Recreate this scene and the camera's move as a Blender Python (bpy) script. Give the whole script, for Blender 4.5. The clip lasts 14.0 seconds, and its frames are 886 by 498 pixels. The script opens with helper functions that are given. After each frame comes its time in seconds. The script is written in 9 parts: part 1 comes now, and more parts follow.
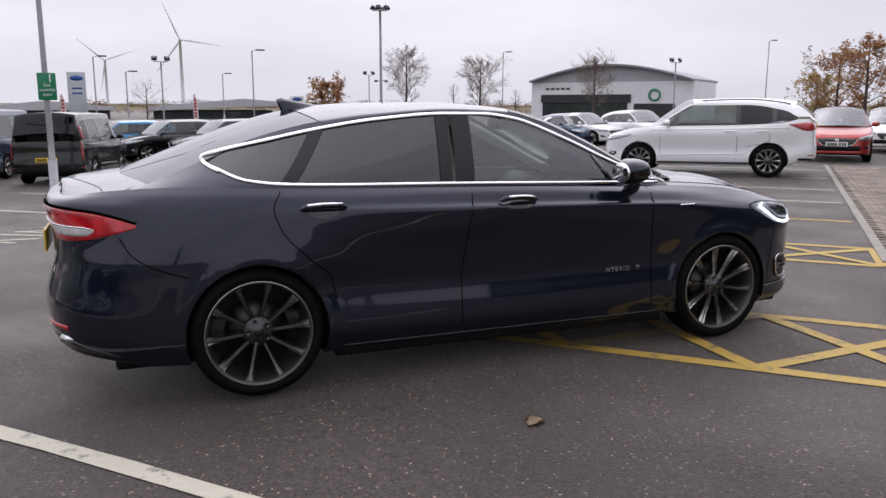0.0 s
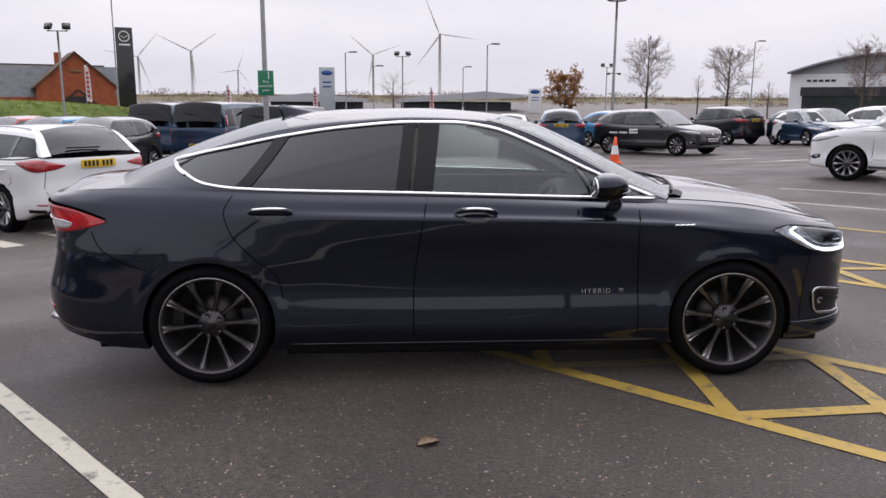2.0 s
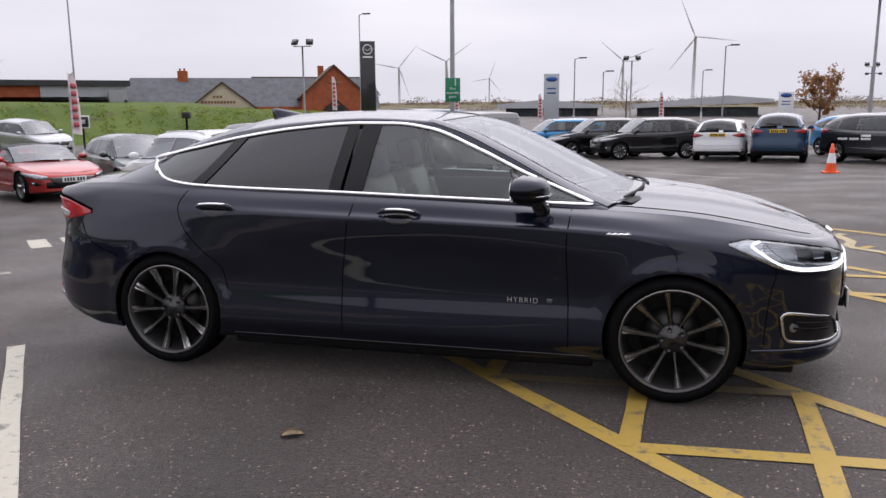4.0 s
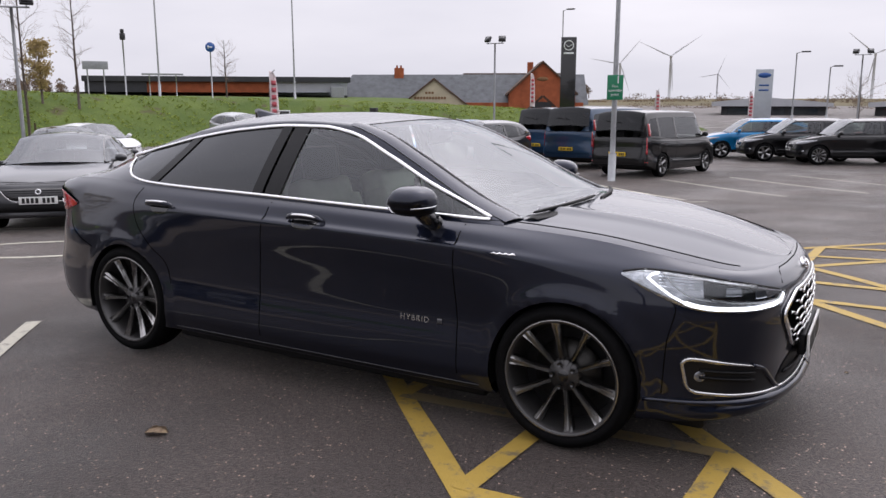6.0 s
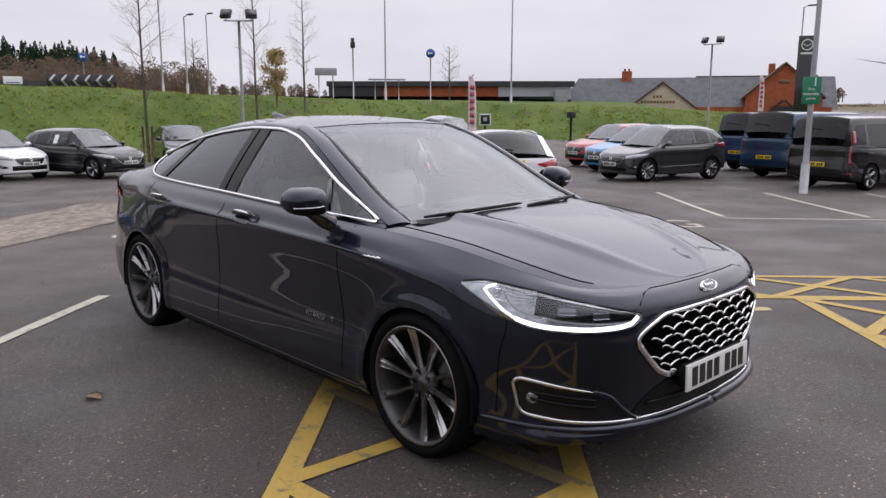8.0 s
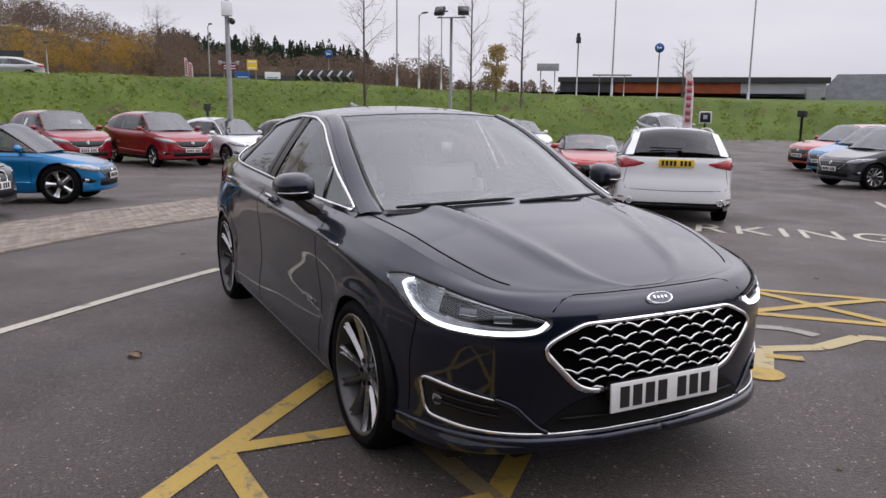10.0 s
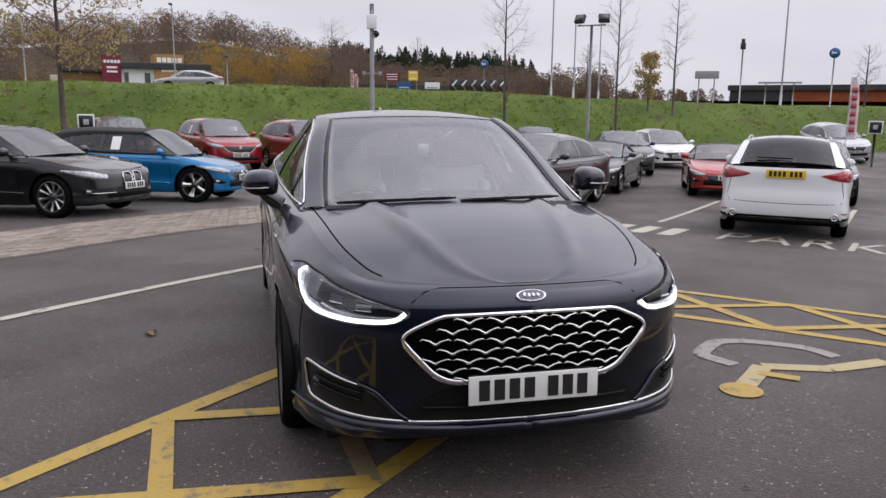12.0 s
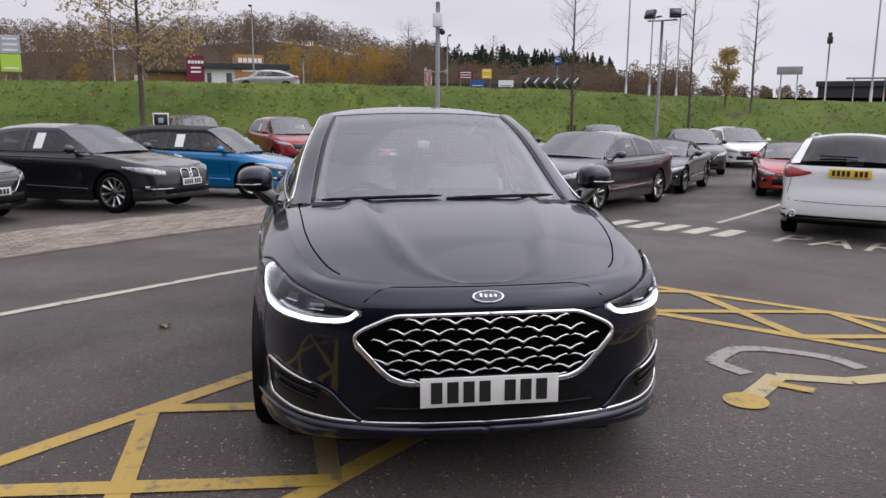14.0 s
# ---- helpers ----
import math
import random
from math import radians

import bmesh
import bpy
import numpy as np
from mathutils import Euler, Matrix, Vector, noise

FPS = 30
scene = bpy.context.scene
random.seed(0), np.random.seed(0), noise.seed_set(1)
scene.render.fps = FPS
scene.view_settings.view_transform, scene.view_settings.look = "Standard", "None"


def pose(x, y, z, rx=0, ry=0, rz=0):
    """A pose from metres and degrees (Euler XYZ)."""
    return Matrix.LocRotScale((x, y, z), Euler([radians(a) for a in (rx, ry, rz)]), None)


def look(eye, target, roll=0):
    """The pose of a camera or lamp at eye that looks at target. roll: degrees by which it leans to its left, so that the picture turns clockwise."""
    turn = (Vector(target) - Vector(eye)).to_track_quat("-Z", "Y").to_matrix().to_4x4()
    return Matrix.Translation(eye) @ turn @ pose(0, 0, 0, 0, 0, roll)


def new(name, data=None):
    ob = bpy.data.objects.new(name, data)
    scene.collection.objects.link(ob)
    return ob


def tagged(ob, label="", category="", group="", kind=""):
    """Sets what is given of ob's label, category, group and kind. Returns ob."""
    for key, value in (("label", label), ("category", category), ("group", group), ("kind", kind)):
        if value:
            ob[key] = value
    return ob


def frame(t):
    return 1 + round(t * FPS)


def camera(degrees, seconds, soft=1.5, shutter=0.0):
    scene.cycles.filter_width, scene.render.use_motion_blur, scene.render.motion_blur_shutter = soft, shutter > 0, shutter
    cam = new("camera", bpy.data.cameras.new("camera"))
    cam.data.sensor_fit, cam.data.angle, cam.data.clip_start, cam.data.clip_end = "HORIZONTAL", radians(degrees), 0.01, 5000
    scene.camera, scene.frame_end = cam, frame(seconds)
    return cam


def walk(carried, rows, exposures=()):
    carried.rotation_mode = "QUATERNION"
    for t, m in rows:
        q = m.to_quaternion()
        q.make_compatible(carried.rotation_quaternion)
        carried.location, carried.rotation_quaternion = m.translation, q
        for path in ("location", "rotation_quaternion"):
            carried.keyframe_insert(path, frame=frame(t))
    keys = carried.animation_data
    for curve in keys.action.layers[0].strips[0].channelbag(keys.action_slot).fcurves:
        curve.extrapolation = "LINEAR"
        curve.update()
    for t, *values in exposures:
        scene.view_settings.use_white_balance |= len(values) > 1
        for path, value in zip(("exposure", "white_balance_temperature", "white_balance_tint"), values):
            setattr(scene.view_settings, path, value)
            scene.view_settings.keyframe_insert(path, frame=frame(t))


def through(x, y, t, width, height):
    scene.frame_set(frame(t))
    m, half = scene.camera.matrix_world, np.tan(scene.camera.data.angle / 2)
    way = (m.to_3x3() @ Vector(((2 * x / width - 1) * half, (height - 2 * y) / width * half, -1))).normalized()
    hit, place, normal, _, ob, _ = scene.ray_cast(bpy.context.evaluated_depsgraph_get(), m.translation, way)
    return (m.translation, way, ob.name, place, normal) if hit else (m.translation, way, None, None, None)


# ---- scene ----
cam = camera(59.0, 14.0)
PATH = [
    (0, (-1.96, -4.696, 1.449), (-1.236, -2.866, 1.09), 0.1),
    (0.5, (-1.624, -4.765, 1.486), (-1.038, -2.888, 1.123), 0.2),
    (1, (-1.242, -4.902, 1.503), (-0.805, -2.985, 1.135), 0.3),
    (1.5, (-0.873, -4.965, 1.496), (-0.583, -3.02, 1.128), 0.4),
    (2, (-0.443, -4.976, 1.545), (-0.316, -3.016, 1.164), 0.3),
    (2.2, (-0.271, -4.998, 1.545), (-0.205, -3.036, 1.162), 0.1),
    (4.3, (1.461, -4.699, 1.51), (0.906, -2.813, 1.146), -0.2),
    (4.5, (1.606, -4.617, 1.52), (1.006, -2.745, 1.152), -0.1),
    (5, (1.954, -4.459, 1.53), (1.242, -2.627, 1.16), 0.0),
    (5.5, (2.314, -4.276, 1.551), (1.466, -2.503, 1.18), 0.1),
    (6, (2.614, -3.998, 1.545), (1.639, -2.292, 1.173), 0.0),
    (6.5, (2.933, -3.767, 1.534), (1.853, -2.125, 1.163), 0.0),
    (7, (3.293, -3.56, 1.563), (2.095, -2.001, 1.196), 0.1),
    (7.5, (3.584, -3.28, 1.561), (2.269, -1.817, 1.194), 0.1),
    (8, (3.88, -3.025, 1.546), (2.451, -1.673, 1.183), 0.1),
    (8.5, (4.13, -2.752, 1.536), (2.588, -1.531, 1.179), 0.3),
    (9, (4.278, -2.46, 1.537), (2.646, -1.36, 1.181), 0.6),
    (9.2, (4.329, -2.372, 1.533), (2.666, -1.32, 1.177), 0.7),
    (11.3, (4.891, -1.313, 1.516), (3.022, -0.705, 1.145), 0.4),
    (11.5, (4.965, -1.216, 1.508), (3.081, -0.649, 1.151), 0.5),
    (12, (5.029, -1.016, 1.497), (3.122, -0.529, 1.14), 0.6),
    (12.5, (4.998, -0.837, 1.491), (3.084, -0.386, 1.128), 0.6),
    (13, (5.016, -0.681, 1.488), (3.093, -0.268, 1.124), 0.6),
    (13.5, (5.035, -0.577, 1.491), (3.1, -0.227, 1.127), 0.6),
    (14, (5.055, -0.561, 1.491), (3.11, -0.264, 1.128), 0.4),
]
walk(cam, [(t, look(eye, target, roll)) for t, eye, target, roll in PATH], [(0.0, 0.0, 6500, 17), (6.0, 0.0, 6500, 17), (8.5, -0.12, 6500, 17), (14.0, -0.17, 6500, 17)])

# world: an overcast November sky over a wide veiled sun
world = bpy.data.worlds.new("overcast_sky")
scene.world = world
world.use_nodes = True
wn, wl = world.node_tree.nodes, world.node_tree.links
wn.clear()
sky = wn.new("ShaderNodeTexSky")
sky.sky_type = "NISHITA"
sky.sun_disc = False
sky.sun_elevation, sky.sun_rotation = radians(58), radians(14)
sky.air_density, sky.dust_density = 1.5, 6.0
grey = wn.new("ShaderNodeHueSaturation")
grey.inputs["Saturation"].default_value = 0.12
wl.new(sky.outputs[0], grey.inputs["Color"])
wtc = wn.new("ShaderNodeTexCoord")
wmap = wn.new("ShaderNodeMapping")
wmap.inputs["Scale"].default_value = (1.2, 1.2, 5.0)
wl.new(wtc.outputs["Generated"], wmap.inputs["Vector"])
wno = wn.new("ShaderNodeTexNoise")
wno.inputs["Scale"].default_value = 1.6
wno.inputs["Detail"].default_value = 5
wl.new(wmap.outputs[0], wno.inputs["Vector"])
wr = wn.new("ShaderNodeValToRGB")
wr.color_ramp.elements[0].position, wr.color_ramp.elements[1].position = 0.3, 0.72
wr.color_ramp.elements[0].color = (6.88, 7.12, 7.75, 1)
wr.color_ramp.elements[1].color = (8.85, 9.0, 9.5, 1)
wl.new(wno.outputs["Fac"], wr.inputs["Fac"])
wmix = wn.new("ShaderNodeMix")
wmix.data_type = "RGBA"
wmix.inputs[0].default_value = 0.85
wl.new(grey.outputs[0], wmix.inputs[6])
wl.new(wr.outputs[0], wmix.inputs[7])
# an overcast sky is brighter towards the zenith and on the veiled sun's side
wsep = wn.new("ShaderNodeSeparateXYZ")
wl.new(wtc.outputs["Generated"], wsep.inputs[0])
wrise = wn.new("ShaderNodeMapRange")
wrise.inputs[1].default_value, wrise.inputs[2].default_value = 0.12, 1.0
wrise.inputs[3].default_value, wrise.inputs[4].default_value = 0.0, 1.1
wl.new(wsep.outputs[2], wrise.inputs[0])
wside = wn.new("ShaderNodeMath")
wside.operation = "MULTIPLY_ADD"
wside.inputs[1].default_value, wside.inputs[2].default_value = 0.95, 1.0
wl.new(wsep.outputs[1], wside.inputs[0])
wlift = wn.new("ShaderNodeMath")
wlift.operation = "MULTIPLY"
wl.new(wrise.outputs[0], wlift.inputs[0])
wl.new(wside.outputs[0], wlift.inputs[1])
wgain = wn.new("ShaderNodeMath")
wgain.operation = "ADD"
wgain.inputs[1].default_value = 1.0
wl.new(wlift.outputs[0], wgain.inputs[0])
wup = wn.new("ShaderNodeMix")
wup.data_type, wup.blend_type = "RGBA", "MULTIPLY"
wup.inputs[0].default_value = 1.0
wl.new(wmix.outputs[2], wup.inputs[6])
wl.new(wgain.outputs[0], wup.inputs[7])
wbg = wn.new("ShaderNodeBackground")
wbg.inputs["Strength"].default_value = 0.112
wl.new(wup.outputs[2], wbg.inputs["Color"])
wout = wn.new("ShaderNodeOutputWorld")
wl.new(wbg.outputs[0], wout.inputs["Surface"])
sun_data = bpy.data.lights.new("sun", "SUN")
sun_data.energy, sun_data.angle, sun_data.color = 0.5, radians(110), (1.0, 0.97, 0.93)
sun = new("sun", sun_data)
sun.matrix_world = look((6, 24, 40), (0, 0, 0))

# ---------------------------------------------------------------- materials
def mat(name, color, rough=0.5, metal=0.0, coat=0.0, spec=0.5, noise_scale=0.0, vary=0.0, bump=0.0, bump_scale=60.0, tint=None, obj_vary=0.0):
    m = bpy.data.materials.new(name)
    m.use_nodes = True
    nt = m.node_tree
    b = nt.nodes["Principled BSDF"]
    b.inputs["Base Color"].default_value = (*color, 1)
    b.inputs["Roughness"].default_value = rough
    b.inputs["Metallic"].default_value = metal
    b.inputs["Coat Weight"].default_value = coat
    b.inputs["Coat Roughness"].default_value = 0.03
    b.inputs["Specular IOR Level"].default_value = spec
    tc = nt.nodes.new("ShaderNodeTexCoord")
    if vary > 0:
        n1 = nt.nodes.new("ShaderNodeTexNoise")
        n1.inputs["Scale"].default_value = noise_scale
        n1.inputs["Detail"].default_value = 8
        n1.inputs["Roughness"].default_value = 0.65
        nt.links.new(tc.outputs["Object"], n1.inputs["Vector"])
        r = nt.nodes.new("ShaderNodeValToRGB")
        c2 = tint or color
        r.color_ramp.elements[0].color = (*[c * (1 - vary) for c in color], 1)
        r.color_ramp.elements[1].color = (*[min(1, c * (1 + vary)) for c in c2], 1)
        r.color_ramp.elements[0].position, r.color_ramp.elements[1].position = 0.3, 0.7
        nt.links.new(n1.outputs["Fac"], r.inputs["Fac"])
        out = r.outputs[0]
        if obj_vary > 0:
            oi = nt.nodes.new("ShaderNodeObjectInfo")
            mr = nt.nodes.new("ShaderNodeMapRange")
            mr.inputs[3].default_value, mr.inputs[4].default_value = 1 - obj_vary, 1 + obj_vary
            nt.links.new(oi.outputs["Random"], mr.inputs[0])
            hs = nt.nodes.new("ShaderNodeHueSaturation")
            nt.links.new(out, hs.inputs["Color"])
            nt.links.new(mr.outputs[0], hs.inputs["Value"])
            out = hs.outputs[0]
        nt.links.new(out, b.inputs["Base Color"])
    if bump > 0:
        n2 = nt.nodes.new("ShaderNodeTexNoise")
        n2.inputs["Scale"].default_value = bump_scale
        n2.inputs["Detail"].default_value = 5
        nt.links.new(tc.outputs["Object"], n2.inputs["Vector"])
        bp = nt.nodes.new("ShaderNodeBump")
        bp.inputs["Strength"].default_value = bump
        bp.inputs["Distance"].default_value = 0.01
        nt.links.new(n2.outputs["Fac"], bp.inputs["Height"])
        nt.links.new(bp.outputs[0], b.inputs["Normal"])
    return m


def paint(name, color, metal=0.35, rough=0.32, dirt=0.12):
    """Car paint: metallic base with fine flake, clear coat, a film of road dirt."""
    m = mat(name, color, rough, metal, 1.0, 0.2 if max(color) < 0.5 else 0.5)
    nt = m.node_tree
    b = nt.nodes["Principled BSDF"]
    tc = nt.nodes["Texture Coordinate"]
    n = nt.nodes.new("ShaderNodeTexNoise")
    n.inputs["Scale"].default_value = 900
    nt.links.new(tc.outputs["Object"], n.inputs["Vector"])
    r = nt.nodes.new("ShaderNodeValToRGB")
    r.color_ramp.elements[0].color = (*[c * 0.8 for c in color], 1)
    r.color_ramp.elements[1].color = (*[min(1, c * 1.25) for c in color], 1)
    nt.links.new(n.outputs["Fac"], r.inputs["Fac"])
    nt.links.new(r.outputs[0], b.inputs["Base Color"])
    n2 = nt.nodes.new("ShaderNodeTexNoise")
    n2.inputs["Scale"].default_value = 3.5
    n2.inputs["Detail"].default_value = 8
    nt.links.new(tc.outputs["Object"], n2.inputs["Vector"])
    mr = nt.nodes.new("ShaderNodeMapRange")
    mr.inputs[1].default_value, mr.inputs[2].default_value = 0.35, 0.8
    mr.inputs[3].default_value, mr.inputs[4].default_value = 0.02, 0.02 + dirt
    nt.links.new(n2.outputs["Fac"], mr.inputs[0])
    nt.links.new(mr.outputs[0], b.inputs["Coat Roughness"])
    return m


def glass(name, tint, ior=1.5):
    """Window glass: clear or tinted, with a mirror gloss that grows at a slant."""
    m = bpy.data.materials.new(name)
    m.use_nodes = True
    nt = m.node_tree
    nt.nodes.clear()
    tr = nt.nodes.new("ShaderNodeBsdfTransparent")
    tr.inputs[0].default_value = (*tint, 1)
    gl = nt.nodes.new("ShaderNodeBsdfGlossy")
    gl.inputs["Roughness"].default_value = 0.015
    gl.inputs["Color"].default_value = (0.95, 0.97, 1, 1)
    fr = nt.nodes.new("ShaderNodeFresnel")
    fr.inputs["IOR"].default_value = ior
    mx = nt.nodes.new("ShaderNodeMixShader")
    nt.links.new(fr.outputs[0], mx.inputs[0])
    nt.links.new(tr.outputs[0], mx.inputs[1])
    nt.links.new(gl.outputs[0], mx.inputs[2])
    out = nt.nodes.new("ShaderNodeOutputMaterial")
    nt.links.new(mx.outputs[0], out.inputs["Surface"])
    return m


def leafy(m, through=0.5):
    """Lets light through thin leaves, twigs and blades."""
    nt = m.node_tree
    b = nt.nodes["Principled BSDF"]
    tl = nt.nodes.new("ShaderNodeBsdfTranslucent")
    src = b.inputs["Base Color"]
    if src.links:
        nt.links.new(src.links[0].from_socket, tl.inputs["Color"])
    else:
        tl.inputs["Color"].default_value = src.default_value
    mx = nt.nodes.new("ShaderNodeMixShader")
    mx.inputs[0].default_value = through
    nt.links.new(b.outputs[0], mx.inputs[1])
    nt.links.new(tl.outputs[0], mx.inputs[2])
    nt.links.new(mx.outputs[0], nt.nodes["Material Output"].inputs["Surface"])
    return m


def glow(name, color, strength):
    m = mat(name, color, 0.3)
    b = m.node_tree.nodes["Principled BSDF"]
    b.inputs["Emission Color"].default_value = (*color, 1)
    b.inputs["Emission Strength"].default_value = strength
    return m



M_NAVY = paint("navy_metallic_paint", (0.0058, 0.0088, 0.0215), 0.8, 0.38, 0.04)
M_NAVY.node_tree.nodes["Principled BSDF"].inputs["Coat IOR"].default_value = 1.49
M_CHROME = mat("chrome", (0.82, 0.82, 0.83), 0.09, 1.0)
M_SATIN = mat("satin_aluminium", (0.62, 0.62, 0.62), 0.25, 1.0)
M_RIM = mat("polished_alloy", (0.36, 0.355, 0.35), 0.25, 1.0)
M_RIMP = mat("silver_alloy", (0.42, 0.42, 0.42), 0.3, 0.9, 0, 0.5, 12, 0.2)
M_RIMDARK = mat("dark_alloy", (0.085, 0.083, 0.083), 0.38, 0.8)
M_TYRE = mat("tyre_rubber", (0.0050, 0.0050, 0.0054), 0.75, 0, 0, 0.07, 40, 0.3, 0.2, 200)
M_PLASTIC = mat("black_plastic", (0.006, 0.006, 0.0065), 0.5, 0, 0, 0.18, 30, 0.25, 0.05, 300)
M_GLOSSBLACK = mat("gloss_black_trim", (0.006, 0.006, 0.007), 0.12, 0, 0.6)
M_GAP = mat("shut_line_shadow_gap", (0.003, 0.003, 0.003), 0.9, 0, 0, 0.0)
M_CLEAR = glass("clear_window_glass", (0.84, 0.94, 0.88), 1.85)
M_SCREEN = glass("windscreen_glass", (0.90, 0.95, 0.93), 2.3)
M_TINT = glass("privacy_glass", (0.03, 0.03, 0.032), 1.68)
M_LAMPGLASS = glass("lamp_lens", (0.9, 0.92, 0.93))
M_DRL = glow("white_led_strip", (0.93, 0.96, 1.0), 2.6)
M_LAMPIN = mat("lamp_reflector", (0.50, 0.51, 0.53), 0.22, 0.8, 0, 0.5, 25, 0.45)
M_CLEARBAR = mat("clear_lamp_bar", (0.62, 0.62, 0.63), 0.2, 0.2, 1.0, 0.5, 30, 0.2)
M_LAMPCORE = mat("lamp_core", (0.22, 0.23, 0.25), 0.1, 0.6, 1.0)
M_REDLENS = mat("red_lamp_lens", (0.46, 0.006, 0.012), 0.15, 0, 0.8, 0.5, 18, 0.35)
M_DISC = mat("brake_disc_steel", (0.055, 0.053, 0.05), 0.4, 1.0, 0, 0.5, 20, 0.3)
M_CREAM = mat("cream_leather", (0.50, 0.49, 0.44), 0.5, 0, 0, 0.4, 15, 0.1, 0.1, 120)
M_LINING = mat("pale_pillar_cloth", (0.86, 0.85, 0.79), 0.8, 0, 0, 0.3, 60, 0.04)
M_CHARCOAL = mat("charcoal_leather", (0.02, 0.02, 0.021), 0.5, 0, 0, 0.4, 15, 0.2, 0.15, 120)
M_PLATEW = mat("white_plate", (0.72, 0.72, 0.70), 0.35, 0, 0.3, 0.5, 12, 0.06)
M_PLATEY = mat("yellow_plate", (0.75, 0.50, 0.02), 0.35, 0, 0.3, 0.5, 12, 0.06)
M_PLATETXT = mat("plate_black", (0.01, 0.01, 0.01), 0.5)
M_BADGEBLUE = mat("badge_blue", (0.018, 0.03, 0.07), 0.2, 0.2, 1.0)
M_PILLAR = mat("satin_black_pillar", (0.008, 0.008, 0.009), 0.35, 0, 0.0, 0.25, 20, 0.2)
M_SILLDARK = mat("dark_sill_trim", (0.10, 0.10, 0.105), 0.35, 0.8, 0, 0.5, 20, 0.2)


# ---------------------------------------------------------------- mesh helpers
def part(name, bm, material, parent, label="", smooth=True):
    """Links a bmesh as one mesh object under a thing or a part."""
    me = bpy.data.meshes.new(name)
    bm.to_mesh(me)
    bm.free()
    for p in me.polygons:
        p.use_smooth = smooth
    for m in material if isinstance(material, (list, tuple)) else [material]:
        me.materials.append(m)
    ob = new(name, me)
    ob.parent = parent
    if label:
        ob["label"] = label
    return ob


def part_of(name, me, parent, m=None):
    ob = new(name, me)
    ob.parent = parent
    if m is not None:
        ob.matrix_basis = m
    return ob


def thing(name, label, category, m=None, group="", kind=""):
    ob = new(name)
    if m is not None:
        ob.matrix_basis = m
    return tagged(ob, label, category, group, kind)


def grid(bm, pts, close=False, flip=False):
    """Quads over a rectangular array of points pts[i][j]."""
    vs = [[bm.verts.new(p) for p in row] for row in pts]
    n, k = len(vs), len(vs[0])
    for i in range(n - 1):
        for j in range(k if close else k - 1):
            q = (vs[i][j], vs[i + 1][j], vs[i + 1][(j + 1) % k], vs[i][(j + 1) % k])
            try:
                bm.faces.new(q[::-1] if flip else q)
            except ValueError:
                pass
    return vs


def box(bm, x0, x1, y0, y1, z0, z1, bevel=0.0, m=None):
    r = bmesh.ops.create_cube(bm, size=1)
    for v in r["verts"]:
        v.co = Vector(((x0 + x1) / 2 + v.co.x * (x1 - x0), (y0 + y1) / 2 + v.co.y * (y1 - y0), (z0 + z1) / 2 + v.co.z * (z1 - z0)))
    if bevel:
        es = list({e for v in r["verts"] for e in v.link_edges})
        got = bmesh.ops.bevel(bm, geom=es, offset=bevel, segments=2, affect="EDGES", profile=0.6)
        vs = {v for f in got["faces"] for v in f.verts}
        r["verts"] = list(vs | {v for v in r["verts"] if v.is_valid})
    if m is not None:
        bmesh.ops.transform(bm, matrix=m, verts=[v for v in r["verts"] if v.is_valid])


def tube(bm, pts, radius, sides=8, cap=True):
    """A tube along a line of points; radius may be a list."""
    pts = [Vector(p) for p in pts]
    rs = radius if isinstance(radius, (list, tuple)) else [radius] * len(pts)
    rings = []
    for i, p in enumerate(pts):
        d = (pts[min(i + 1, len(pts) - 1)] - pts[max(i - 1, 0)]).normalized()
        a = d.orthogonal().normalized() if abs(d.z) > 0.95 else d.cross(Vector((0, 0, 1))).normalized()
        b = d.cross(a)
        rings.append([p + rs[i] * (math.cos(t) * a + math.sin(t) * b) for t in [2 * math.pi * k / sides for k in range(sides)]])
    vs = grid(bm, rings, close=True)
    if cap:
        for ring in (vs[0][::-1], vs[-1]):
            try:
                bm.faces.new(ring)
            except ValueError:
                pass


def ribbon(bm, pts, nrm, width, thick, along=None):
    """A flat strip with depth along points; nrm: outward directions; width lies across."""
    pts = [Vector(p) for p in pts]
    rings = []
    for i, p in enumerate(pts):
        d = (pts[min(i + 1, len(pts) - 1)] - pts[max(i - 1, 0)]).normalized()
        n = Vector(nrm[i]).normalized()
        c = n.cross(d).normalized()
        w = width[i] if isinstance(width, (list, tuple)) else width
        rings.append([p - c * w / 2, p - c * w / 2 * 0.8 + n * thick, p + c * w / 2 * 0.8 + n * thick, p + c * w / 2])
    vs = grid(bm, rings, close=True, flip=True)
    for ring in (vs[0], vs[-1][::-1]):
        try:
            bm.faces.new(ring)
        except ValueError:
            pass


def lathe(bm, prof, sides=48, m=None, axis="Y"):
    """Turns a profile of (radius, offset) round the local Y axis."""
    rows = []
    for r, o in prof:
        rows.append([(r * math.cos(2 * math.pi * k / sides), o, r * math.sin(2 * math.pi * k / sides)) for k in range(sides)])
    vs = grid(bm, rows, close=True)
    if m is not None:
        bmesh.ops.transform(bm, matrix=m, verts=[v for row in vs for v in row])
    return vs


